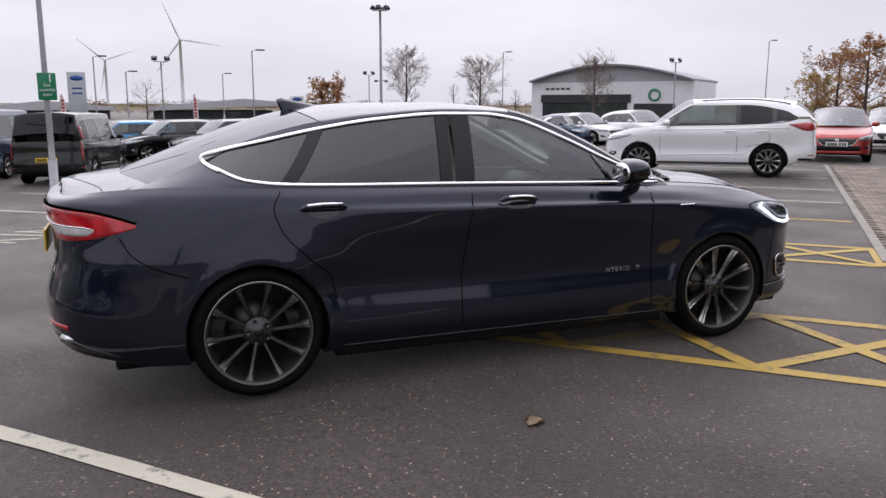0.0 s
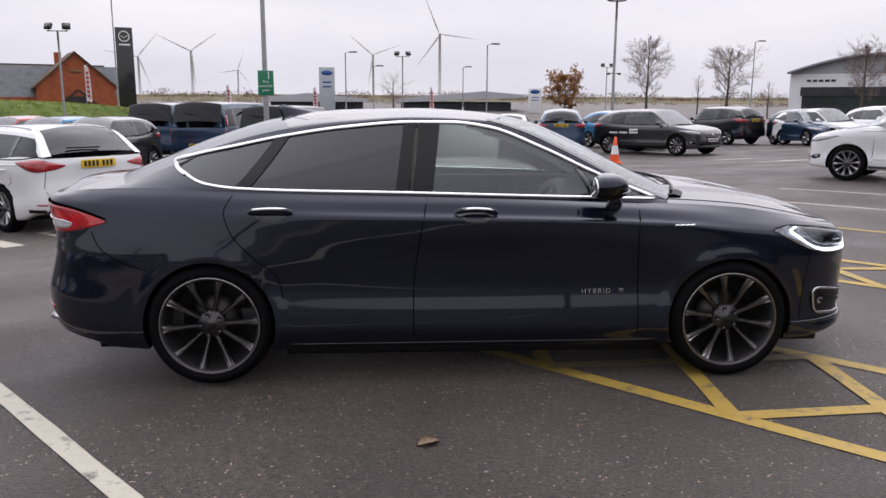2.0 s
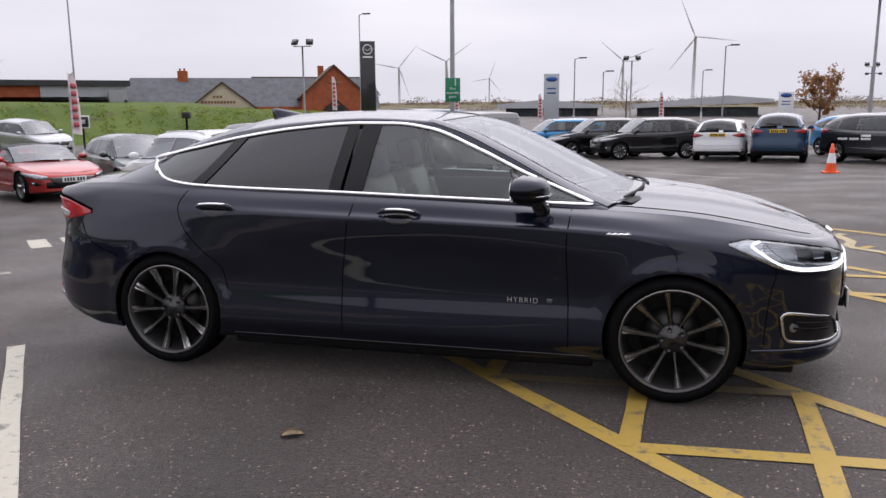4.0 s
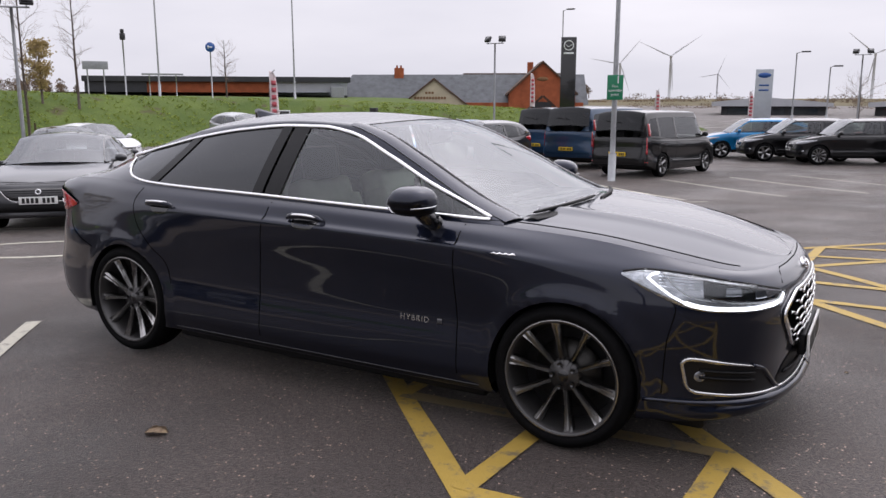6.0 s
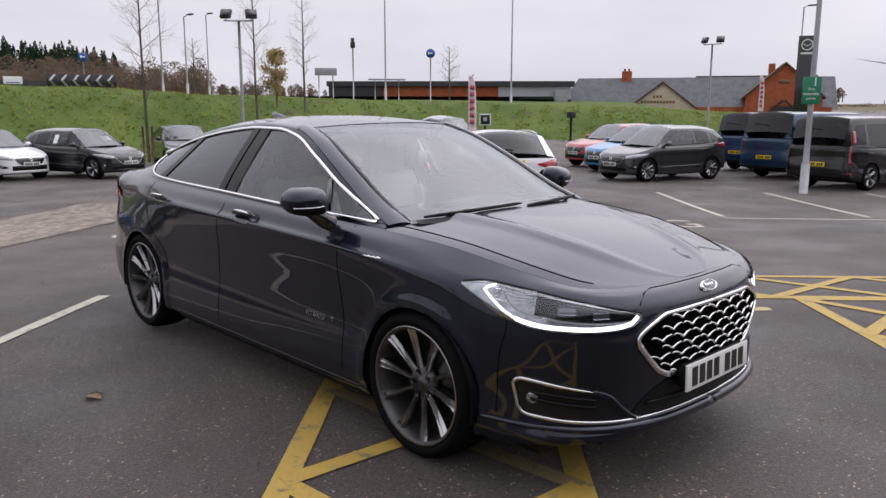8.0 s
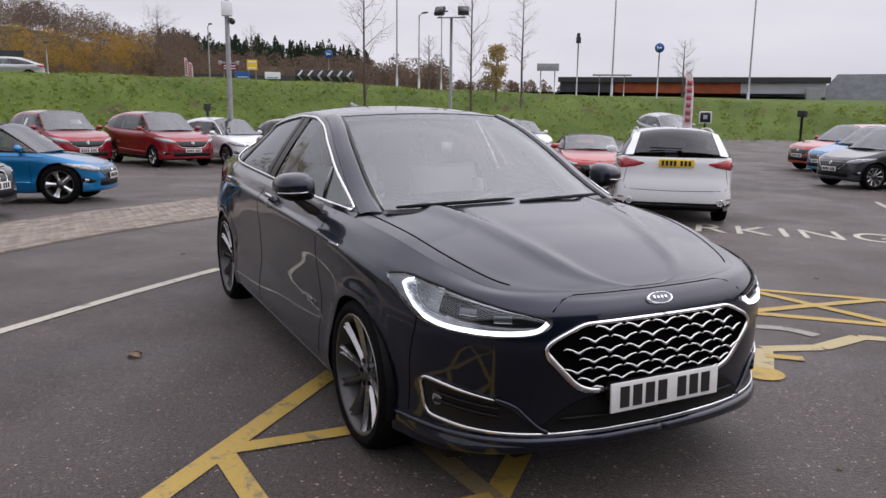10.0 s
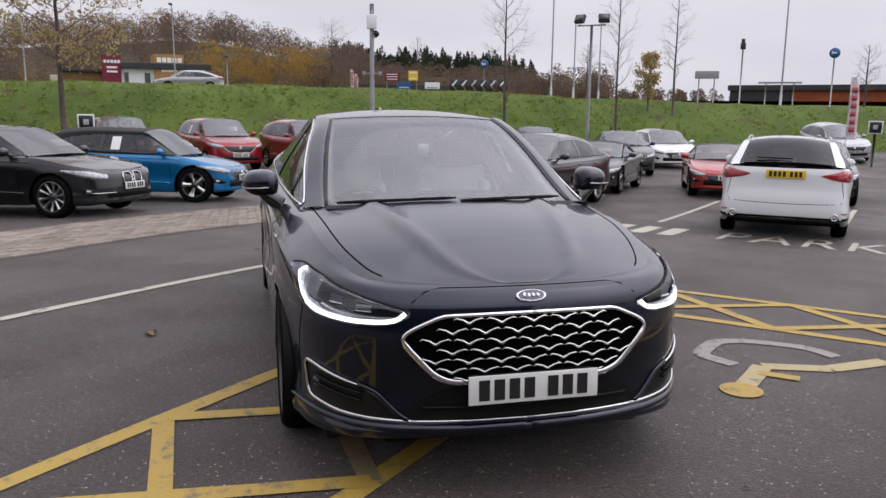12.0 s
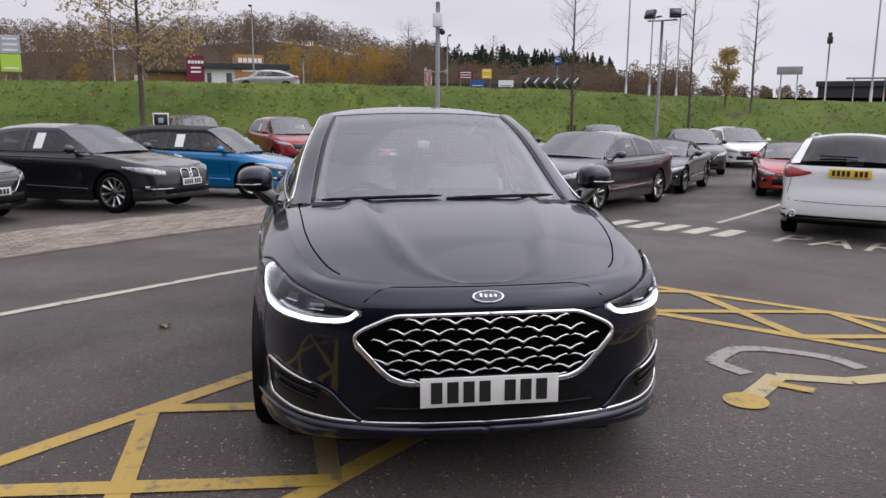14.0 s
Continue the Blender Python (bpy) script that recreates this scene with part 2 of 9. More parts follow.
def curve1(*pts):
    """A smooth curve without overshoot through (x, value) pairs."""
    p = sorted(pts)
    x = np.array([q[0] for q in p], float)
    y = np.array([q[1] for q in p], float)
    if len(x) == 1:
        return lambda t: np.full(np.shape(t), y[0]) + 0.0
    h = np.diff(x)
    d = np.diff(y) / h
    g = np.zeros(len(x))
    g[0], g[-1] = d[0], d[-1]
    for i in range(1, len(x) - 1):
        if d[i - 1] * d[i] > 0:
            w1, w2 = 2 * h[i] + h[i - 1], h[i] + 2 * h[i - 1]
            g[i] = (w1 + w2) / (w1 / d[i - 1] + w2 / d[i])

    def f(t):
        t = np.clip(np.asarray(t, float), x[0], x[-1])
        i = np.clip(np.searchsorted(x, t) - 1, 0, len(x) - 2)
        u = (t - x[i]) / h[i]
        return (y[i] * (1 + 2 * u) * (1 - u) ** 2 + h[i] * g[i] * u * (1 - u) ** 2
                + y[i + 1] * u * u * (3 - 2 * u) + h[i] * g[i + 1] * u * u * (u - 1))
    return f

# ---------------------------------------------------------------- ground
def asphalt():
    m = mat("wet_worn_asphalt", (0.05, 0.049, 0.050), 0.75, 0, 0, 0.4)
    nt = m.node_tree
    b = nt.nodes["Principled BSDF"]
    tc = nt.nodes["Texture Coordinate"]

    def noise_node(scale, detail=4):
        n = nt.nodes.new("ShaderNodeTexNoise")
        n.inputs["Scale"].default_value, n.inputs["Detail"].default_value = scale, detail
        nt.links.new(tc.outputs["Object"], n.inputs["Vector"])
        return n

    def ramp(src, p0, p1, c0, c1):
        r = nt.nodes.new("ShaderNodeValToRGB")
        r.color_ramp.elements[0].position, r.color_ramp.elements[1].position = p0, p1
        r.color_ramp.elements[0].color, r.color_ramp.elements[1].color = (*c0, 1), (*c1, 1)
        nt.links.new(src, r.inputs["Fac"])
        return r

    def mix(kind, fac, a, b_):
        x = nt.nodes.new("ShaderNodeMix")
        x.data_type, x.blend_type = "RGBA", kind
        x.inputs[0].default_value = fac
        nt.links.new(a, x.inputs[6])
        nt.links.new(b_, x.inputs[7])
        return x
    b.inputs["Sheen Weight"].default_value, b.inputs["Sheen Roughness"].default_value = 0.20, 0.32
    b.inputs["Sheen Tint"].default_value = (1.0, 0.93, 0.86, 1)
    patches = ramp(noise_node(0.55, 6).outputs["Fac"], 0.33, 0.70, (0.0245, 0.0184, 0.0166), (0.0575, 0.0442, 0.0398))
    fine = ramp(noise_node(55, 6).outputs["Fac"], 0.32, 0.72, (0.25, 0.25, 0.25), (1.85, 1.83, 1.78))
    v = nt.nodes.new("ShaderNodeTexVoronoi")
    v.inputs["Scale"].default_value = 42
    nt.links.new(tc.outputs["Object"], v.inputs["Vector"])
    chips = ramp(v.outputs["Distance"], 0.17, 0.25, (9.0, 8.3, 7.4), (1, 1, 1))
    keep = ramp(noise_node(23, 2).outputs["Fac"], 0.53, 0.56, (0, 0, 0), (1, 1, 1))
    one = nt.nodes.new("ShaderNodeMix")
    one.data_type = "RGBA"
    one.inputs[6].default_value = (1, 1, 1, 1)
    nt.links.new(keep.outputs[0], one.inputs[0])
    nt.links.new(chips.outputs[0], one.inputs[7])
    c = mix("MULTIPLY", 1.0, patches.outputs[0], fine.outputs[0])
    c2 = mix("MULTIPLY", 1.0, c.outputs[2], one.outputs[2])
    nt.links.new(c2.outputs[2], b.inputs["Base Color"])
    rr = ramp(noise_node(0.8, 5).outputs["Fac"], 0.35, 0.65, (0.48, 0.48, 0.48), (0.74, 0.74, 0.74))
    nt.links.new(rr.outputs[0], b.inputs["Roughness"])
    bp = nt.nodes.new("ShaderNodeBump")
    bp.inputs["Strength"].default_value, bp.inputs["Distance"].default_value = 0.9, 0.008
    nt.links.new(noise_node(120, 4).outputs["Fac"], bp.inputs["Height"])
    nt.links.new(bp.outputs[0], b.inputs["Normal"])
    return m


M_ASPHALT = asphalt()


def worn_paint(name, color, wear=0.45):
    """Road paint, scuffed through to the asphalt in places."""
    m = mat(name, color, 0.6, 0, 0, 0.4)
    nt = m.node_tree
    b = nt.nodes["Principled BSDF"]
    tc = nt.nodes["Texture Coordinate"]
    n = nt.nodes.new("ShaderNodeTexNoise")
    n.inputs["Scale"].default_value, n.inputs["Detail"].default_value, n.inputs["Roughness"].default_value = 9, 10, 0.75
    nt.links.new(tc.outputs["Object"], n.inputs["Vector"])
    r = nt.nodes.new("ShaderNodeValToRGB")
    e = r.color_ramp.elements
    e[0].position, e[1].position = 0.36, 0.47
    e[0].color = (*[c * (1 - wear) + 0.09 * wear for c in color], 1)
    e[1].color = (*color, 1)
    x = r.color_ramp.elements.new(0.75)
    x.color = (*[c * 0.82 for c in color], 1)
    nt.links.new(n.outputs["Fac"], r.inputs["Fac"])
    nt.links.new(r.outputs[0], b.inputs["Base Color"])
    bp = nt.nodes.new("ShaderNodeBump")
    bp.inputs["Strength"].default_value, bp.inputs["Distance"].default_value = 0.4, 0.004
    n2 = nt.nodes.new("ShaderNodeTexNoise")
    n2.inputs["Scale"].default_value = 110
    nt.links.new(tc.outputs["Object"], n2.inputs["Vector"])
    nt.links.new(n2.outputs["Fac"], bp.inputs["Height"])
    nt.links.new(bp.outputs[0], b.inputs["Normal"])
    return m


M_YELLOW = worn_paint("yellow_road_paint", (0.405, 0.272, 0.055), 0.75)
M_FADED = worn_paint("faded_white_road_paint", (0.27, 0.26, 0.225), 0.95)
# scuffed yellow, also browned for the shade under the car
M_BROWNYELLOW = worn_paint("scuffed_shaded_yellow_paint", (0.22, 0.165, 0.085), 0.95)
M_FADEDYELLOW = worn_paint("faded_yellow_road_paint", (0.40, 0.33, 0.17), 0.9)
M_WHITE = worn_paint("white_road_paint", (0.47, 0.445, 0.365), 0.85)


# the car park falls away gently from the saloon's bay; lot axes run at 45 degrees: s along the rows, d across them
ROOT2 = math.sqrt(2)


def soft_step(v, w=0.8):
    return w * np.log1p(np.exp(np.minimum(np.asarray(v, float) / w, 40)))


def ground_z(x, y):
    s, d = (x + y) / ROOT2, (x - y) / ROOT2
    a = 0.055 * (soft_step(-d - 1.4) - soft_step(-d - 9.2)) + 0.018 * (soft_step(-d - 9.2) - soft_step(-d - 24))
    b = 0.045 * (soft_step(-s - 3.2) - soft_step(-s - 10))
    return -np.hypot(a, b)


def lot(s, d, z=0.0):
    x, y = (s + d) / ROOT2, (s - d) / ROOT2
    return Vector((x, y, float(ground_z(x, y)) + z))


line_ = np.r_[-3500, -1500, -700, -300, -150, -90, np.arange(-60, 60.1, 0.75), 90, 150, 300, 700, 1500, 3500]
gx, gy = np.meshgrid(line_, line_, indexing="ij")
gz = ground_z(gx, gy)
n_ = len(line_)
gme = bpy.data.meshes.new("ground")
gid = np.arange(n_ * n_).reshape(n_, n_)
gme.from_pydata(np.stack([gx.ravel(), gy.ravel(), gz.ravel()], 1).tolist(), [], np.stack([gid[:-1, :-1], gid[1:, :-1], gid[1:, 1:], gid[:-1, 1:]], -1).reshape(-1, 4).tolist())
for p_ in gme.polygons:
    p_.use_smooth = True
gme.materials.append(M_ASPHALT)
ground = tagged(new("ground", gme), "dark damp worn asphalt of a car park", "ground", kind="structure")

# ---------------------------------------------------------------- cars
class Shell:
    """The lower body of a car: plan contour (right half, mirrored) swept through levels from sill to waist."""

    def __init__(self, plan, levels, arches, arch_r, cols=170, rows=44, flare=0.012):
        p = np.array(plan, float)
        t = np.r_[0, np.cumsum(np.hypot(*np.diff(p, axis=0).T))]
        fx, fy = curve1(*zip(t, p[:, 0])), curve1(*zip(t, p[:, 1]))
        self.length = t[-1]
        self.a = np.linspace(0, t[-1], cols)
        self.cx, self.cy = fx(self.a), fy(self.a)
        dx, dy = np.gradient(self.cx), np.gradient(self.cy)
        n = np.hypot(dx, dy)
        self.nx, self.ny = -dy / n * -1, dx / n * -1
        # outward normal of a contour that runs from the nose round the +y side to the tail
        self.nx, self.ny = dy / n, -dx / n
        self.nx[0], self.ny[0], self.nx[-1], self.ny[-1] = 1, 0, -1, 0
        k = len(levels)
        zs = np.array([lv[0](self.cx) for lv in levels])
        ins = np.array([lv[1](self.cx) for lv in levels])
        u = np.linspace(0, k - 1, rows)
        Z = np.empty((rows, cols))
        I = np.empty((rows, cols))
        for c in range(cols):
            Z[:, c] = curve1(*zip(range(k), zs[:, c]))(u)
            I[:, c] = curve1(*zip(range(k), ins[:, c]))(u)
        self.arches, self.arch_r = arches, arch_r
        X = self.cx[None] - self.nx[None] * I
        for ax, az in arches:
            r = np.hypot(X - ax, Z - az)
            I = I - flare * np.exp(-(((r - arch_r - 0.015) / 0.035) ** 2))
        self.X = self.cx[None] - self.nx[None] * I
        self.Y = self.cy[None] - self.ny[None] * I
        self.Y[:, 0] = self.Y[:, -1] = 0
        self.Z = Z

    def at(self, a, z, off=0.0):
        """The point of the surface a metres round from the nose (negative: the -y side), at height z, off metres proud; and its normal."""
        s = 1 if a >= 0 else -1
        a = abs(a)
        c = np.clip(np.searchsorted(self.a, a) - 1, 0, len(self.a) - 2)
        f = (a - self.a[c]) / (self.a[c + 1] - self.a[c])
        zc = self.Z[:, c] * (1 - f) + self.Z[:, c + 1] * f
        xc = self.X[:, c] * (1 - f) + self.X[:, c + 1] * f
        yc = self.Y[:, c] * (1 - f) + self.Y[:, c + 1] * f
        x, y = np.interp(z, zc, xc), np.interp(z, zc, yc)
        dn = 0.02
        x2, y2 = np.interp(z + dn, zc, xc), np.interp(z + dn, zc, yc)
        x1, y1 = np.interp(z - dn, zc, xc), np.interp(z - dn, zc, yc)
        up = Vector((x2 - x1, y2 - y1, 2 * dn))
        nx = self.nx[c] * (1 - f) + self.nx[c + 1] * f
        ny = self.ny[c] * (1 - f) + self.ny[c + 1] * f
        along = Vector((-ny, nx, 0))
        n = along.cross(up).normalized()
        if n.dot(Vector((nx, ny, 0))) < 0:
            n = -n
        p = Vector((x, y, z)) + n * off
        return Vector((p.x, s * p.y, p.z)), Vector((n.x, s * n.y, n.z))

    def a_of_x(self, x):
        """The way round at which the side has this x."""
        return float(np.interp(-x, -self.cx, self.a))

    def edge(self):
        return self.X[-1], self.Y[-1], self.Z[-1]

    def mesh(self, x0=None, x1=None, side=0, invert=False):
        """A bmesh of both halves with the wheel arches cut; x0..x1 on one side only (a door), or all but those (invert)."""
        bm = bmesh.new()
        rows, cols = self.Z.shape
        for s in (1, -1):
            vs = [[bm.verts.new((self.X[r, c], s * self.Y[r, c], self.Z[r, c])) for c in range(cols)] for r in range(rows)]
            for r in range(rows - 1):
                for c in range(cols - 1):
                    q = [vs[r][c], vs[r][c + 1], vs[r + 1][c + 1], vs[r + 1][c]]
                    mx = sum(v.co.x for v in q) / 4
                    mz = sum(v.co.z for v in q) / 4
                    if any(math.hypot(mx - ax, mz - az) < self.arch_r for ax, az in self.arches) and mz < 0.9:
                        continue
                    bm.faces.new(q if s > 0 else q[::-1])
        bmesh.ops.remove_doubles(bm, verts=[v for v in bm.verts if abs(v.co.y) < 1e-4], dist=1e-4)
        for v in [v for v in bm.verts if not v.link_faces]:
            bm.verts.remove(v)
        for v in bm.verts:
            if any(e.is_boundary for e in v.link_edges) and v.co.z < 0.85:
                for ax, az in self.arches:
                    d = math.hypot(v.co.x - ax, v.co.z - az)
                    if 0.01 < d < self.arch_r * 1.13 and v.co.z > 0.22:
                        v.co.x, v.co.z = ax + (v.co.x - ax) / d * self.arch_r, az + (v.co.z - az) / d * self.arch_r
        return bm

    def patch(self, name, a0, a1, bottom, top, off, material, parent, n=24, k=6, label="", rim=True):
        """A panel that lies on the surface between two curves of height."""
        bm = bmesh.new()
        rows = []
        for i in range(n + 1):
            a = a0 + (a1 - a0) * i / n
            lo, hi = float(bottom(abs(a))), float(top(abs(a)))
            row = [self.at(a, lo + (hi - lo) * j / k, off)[0] for j in range(k + 1)]
            if rim:
                row = [self.at(a, lo, -0.012)[0]] + row + [self.at(a, hi, -0.012)[0]]
            rows.append(row)
        grid(bm, rows)
        bm.normal_update()
        am = (a0 + a1) / 2
        out = self.at(am, (float(bottom(abs(am))) + float(top(abs(am)))) / 2)[1]
        if sum(f.normal.dot(out) * f.calc_area() for f in bm.faces) < 0:
            bmesh.ops.reverse_faces(bm, faces=bm.faces)
        return part(name, bm, material, parent, label)

    def line(self, name, pts, width, thick, material, parent, off=0.0, label=""):
        """A strip on the surface through (a, z) points."""
        bm = bmesh.new()
        got = [self.at(a, z, off) for a, z in pts]
        ribbon(bm, [g[0] for g in got], [g[1] for g in got], width, thick)
        bmesh.ops.recalc_face_normals(bm, faces=bm.faces)
        return part(name, bm, material, parent, label)


def cap(edge_x, edge_y, edge_z, xs, centre, dip=None, n=16, bow=None):
    """A lid (bonnet, boot) between the two waist edges: rows of points at each x."""
    order = np.argsort(edge_x)
    ey = np.interp(xs, edge_x[order], edge_y[order])
    ez = np.interp(xs, edge_x[order], edge_z[order])
    rows = []
    for x, y, z in zip(xs, ey, ez):
        row = []
        for k in range(-n, n + 1):
            f = k / n
            h = z + (centre(x) - z) * (1 - abs(f) ** 2.4)
            if dip is not None:
                h += dip(x, f)
            row.append((x + (bow(x) * (1 - f * f) if bow else 0), f * y, h))
        rows.append(row)
    return rows


def smooth_line(pts, n):
    """n points along a rounded line through the given points."""
    p = np.array(pts, float)
    t = np.r_[0, np.cumsum(np.linalg.norm(np.diff(p, axis=0), axis=1))]
    fs = [curve1(*zip(t, p[:, k])) for k in range(p.shape[1])]
    s = np.linspace(0, t[-1], n)
    return [tuple(float(f(v)) for f in fs) for v in s]


class Cabin:
    """The glasshouse over a shell: pillars, roof and panes between curves along the car."""

    def __init__(self, shell, x0, x1, pane_low, pane_high, rail_y, rail_z, centre, bow, screen, rear, n=96, crown=2.2):
        ex, ey, ez = shell.edge()
        o = np.argsort(ex)
        self.ey = lambda x: np.interp(x, ex[o], ey[o])
        self.ez = lambda x: np.interp(x, ex[o], ez[o])
        self.lo, self.hi, self.ry, self.rz, self.c, self.bow = pane_low, pane_high, rail_y, rail_z, centre, bow
        self.x0, self.x1, self.screen, self.rear, self.crown = x0, x1, screen, rear, crown
        s = set(np.linspace(x0, x1, n).round(4)) | {screen, rear}
        self.s = sorted(s, reverse=True)

    def side_y(self, x, z):
        ey, ez, ry, rz = float(self.ey(x)), float(self.ez(x)), float(self.ry(x)), float(self.rz(x))
        f = min(max((z - ez) / max(rz - ez, 0.02), -0.1), 1.0)
        return ey + (ry - ey) * (f if f < 0 else f ** 1.18)

    def side(self, x, z, off=0.0, s=1):
        """A point of the side at x, z, off proud, and its normal."""
        y = self.side_y(x, z)
        dz = (self.side_y(x, z + 0.02) - self.side_y(x, z - 0.02)) / 0.04
        dx = (self.side_y(x + 0.02, z) - self.side_y(x - 0.02, z)) / 0.04
        n = Vector((-dx, 1, -dz)).normalized()
        p = Vector((x, y, z)) + n * off
        return Vector((p.x, s * p.y, p.z)), Vector((n.x, s * n.y, n.z))

    def top(self, s, f):
        """A point of the roof line at station s, f of the half width out from the middle."""
        ry, rz, c, b = float(self.ry(s)), float(self.rz(s)), float(self.c(s)), float(self.bow(s))
        g = 1 - abs(f) ** self.crown
        return (s + b * g, f * ry, rz + (c - rz) * g)

    def limits(self, x):
        ez, rz = float(self.ez(x)), float(self.rz(x))
        d = min(max(float(self.lo(x)), ez), rz)
        t = min(max(float(self.hi(x)), d), rz)
        return ez, d, t, rz

    def shell_mesh(self):
        """All that is painted: below the panes, pillars and rails, the roof."""
        bm = bmesh.new()
        for sg in (1, -1):
            for band in (0, 2):
                rows = []
                for x in self.s:
                    lim = self.limits(x)
                    z0, z1 = lim[band], lim[band + 1]
                    rows.append([self.side(x, z0 + (z1 - z0) * j / 4, 0, sg)[0] for j in range(5)])
                grid(bm, rows, flip=sg > 0)
        roof = [x for x in self.s if self.rear <= x <= self.screen]
        grid(bm, [[self.top(x, k / 14) for k in range(-14, 15)] for x in roof])
        bmesh.ops.remove_doubles(bm, verts=bm.verts, dist=0.0015)
        bmesh.ops.dissolve_degenerate(bm, dist=0.0005, edges=bm.edges)
        bmesh.ops.recalc_face_normals(bm, faces=bm.faces)
        return bm

    def pane(self, xa, xb, sg, off=-0.004, n=20, slant=0.0):
        bm = bmesh.new()
        rows = []
        for i in range(n + 1):
            u = xa + (xb - xa) * i / n
            row = []
            for j in range(9):
                lo, hi = self.limits(u)[1:3]
                row.append(self.side(u, lo + (hi - lo) * j / 8, off, sg)[0])
            rows.append(row)
        grid(bm, rows, flip=(sg < 0) == (xa > xb))
        return bm

    def screen_mesh(self, xa, xb, off=-0.003, n=24, reach=1.0):
        bm = bmesh.new()
        rows = []
        for i in range(n + 1):
            p = [Vector(self.top(xa + (xb - xa) * i / n, k / 14 * reach)) for k in range(-14, 15)]
            rows.append([q + Vector((0, 0, off)) for q in p])
        grid(bm, rows, flip=xa > xb)
        return bm

    def ribbon_side(self, pts, sg, width, thick, off=0.0):
        bm = bmesh.new()
        got = [self.side(x, z, off, sg) for x, z in pts]
        ribbon(bm, [g[0] for g in got], [g[1] for g in got], width, thick)
        bmesh.ops.recalc_face_normals(bm, faces=bm.faces)
        return bm


def wheel_parts(parent, m, r=0.335, width=0.225, rim_r=0.252, spokes=10, style="hero", turn=0.0, dark=False):
    """A wheel with its axis along local Y, outer face towards -Y."""
    w = new("wheel")
    w.parent = parent
    w.matrix_basis = m
    h = width / 2
    bm = bmesh.new()
    lathe(bm, [(rim_r - 0.004, -h * 0.86), (rim_r + 0.012, -h * 0.98), (rim_r + 0.035, -h * 1.03), (r - 0.03, -h * 0.98), (r - 0.012, -h * 0.86), (r - 0.003, -h * 0.6), (r, -h * 0.2), (r, h * 0.2), (r - 0.003, h * 0.6), (r - 0.014, h * 0.9), (rim_r, h)], 56 if style == "hero" else 28)
    part("tyre", bm, M_TYRE, w)
    n = 56 if style == "hero" else 28
    face_mat = M_RIMDARK if dark else (M_RIM if style == "hero" else M_RIMP)
    bm = bmesh.new()
    lathe(bm, [(rim_r - 0.002, -h * 0.88), (rim_r + 0.004, -h * 0.95), (rim_r - 0.006, -h * 0.97), (rim_r - 0.014, -h * 0.90), (rim_r - 0.018, -h * 0.5), (rim_r - 0.045, 0.0), (rim_r - 0.045, h * 0.9)], n)
    rim = part("barrel", bm, M_RIMDARK, w)
    bm = bmesh.new()
    lathe(bm, [(rim_r - 0.002, -h * 0.90), (rim_r + 0.003, -h * 0.955), (rim_r - 0.003, -h * 0.972), (rim_r - 0.009, -h * 0.935), (rim_r - 0.012, -h * 0.88)], n)
    part("rim", bm, face_mat, w)
    bm = bmesh.new()
    lathe(bm, [(0.001, -h * 0.05), (0.16, -h * 0.05), (0.16, 0.01), (0.06, 0.012)], n)
    part("brake_disc", bm, M_DISC, w)
    bm = bmesh.new()
    lathe(bm, [(0.10, 0.03), (rim_r - 0.02, 0.032)], n)
    part("backing", bm, M_PLASTIC, w)
    bm = bmesh.new()
    ro = rim_r - 0.012
    for k in range(spokes):
        a = 2 * math.pi * k / spokes + turn
        rows = []
        steps = [(0.040, 0.020, -0.050), (0.075, 0.0155, -0.054), (0.12, 0.0155, -0.061), (0.17, 0.0205, -0.070), (0.205, 0.0255, -0.079), (ro, 0.031, -0.088)]
        for rr, hw, yy in steps:
            rr *= rim_r / 0.243 if rr != ro else 1
            hw *= 10 / spokes if spokes < 10 else 1
            yy *= h / 0.1125
            if style == "hero":
                hw *= 0.84
                rows.append([(-hw, rr, yy + 0.035), (-hw * 0.95, rr, yy + 0.002), (-hw * 0.55, rr, yy - 0.012), (-hw * 0.06, rr, yy + 0.004), (hw * 0.06, rr, yy + 0.004), (hw * 0.55, rr, yy - 0.012), (hw * 0.95, rr, yy + 0.002), (hw, rr, yy + 0.035)])
                continue
            rows.append([(-hw, rr, yy + 0.035), (-hw * 0.92, rr, yy + 0.004), (-hw * 0.12, rr, yy - 0.012), (hw * 0.12, rr, yy - 0.012), (hw * 0.92, rr, yy + 0.004), (hw, rr, yy + 0.035)])
        pts = [[(x * math.cos(a) - q * math.sin(a), y, x * math.sin(a) + q * math.cos(a)) for x, q, y in row] for row in rows]
        grid(bm, pts)
        if style == "hero":
            bmesh.ops.recalc_face_normals(bm, faces=bm.faces)
            part("spoke", bm, face_mat, w, "", smooth=False)
            bm = bmesh.new()
    if style != "hero":
        bmesh.ops.recalc_face_normals(bm, faces=bm.faces)
        part("spoke_star", bm, face_mat if not dark else M_SATIN, w, "", smooth=False)
    bm = bmesh.new()
    lathe(bm, [(0.001, -0.068), (0.028, -0.067), (0.031, -0.064), (0.034, -0.061), (0.07, -0.059), (0.078, -0.03)], 24)
    part("hub_cap", bm, M_RIMDARK, w)
    if style == "hero":
        # black pegs stand for the shaded nut holes in the hub
        for k in range(5):
            a = 2 * math.pi * (k + 0.5) / 5
            bm = bmesh.new()
            tube(bm, [(0.054 * math.cos(a), -0.035, 0.054 * math.sin(a)), (0.054 * math.cos(a), -0.071, 0.054 * math.sin(a))], 0.0115, 8)
            part("nut_hole", bm, M_GLOSSBLACK, w)
        bm = bmesh.new()
        lathe(bm, [(0.001, -0.0695), (0.024, -0.0695), (0.026, -0.067)], 16)
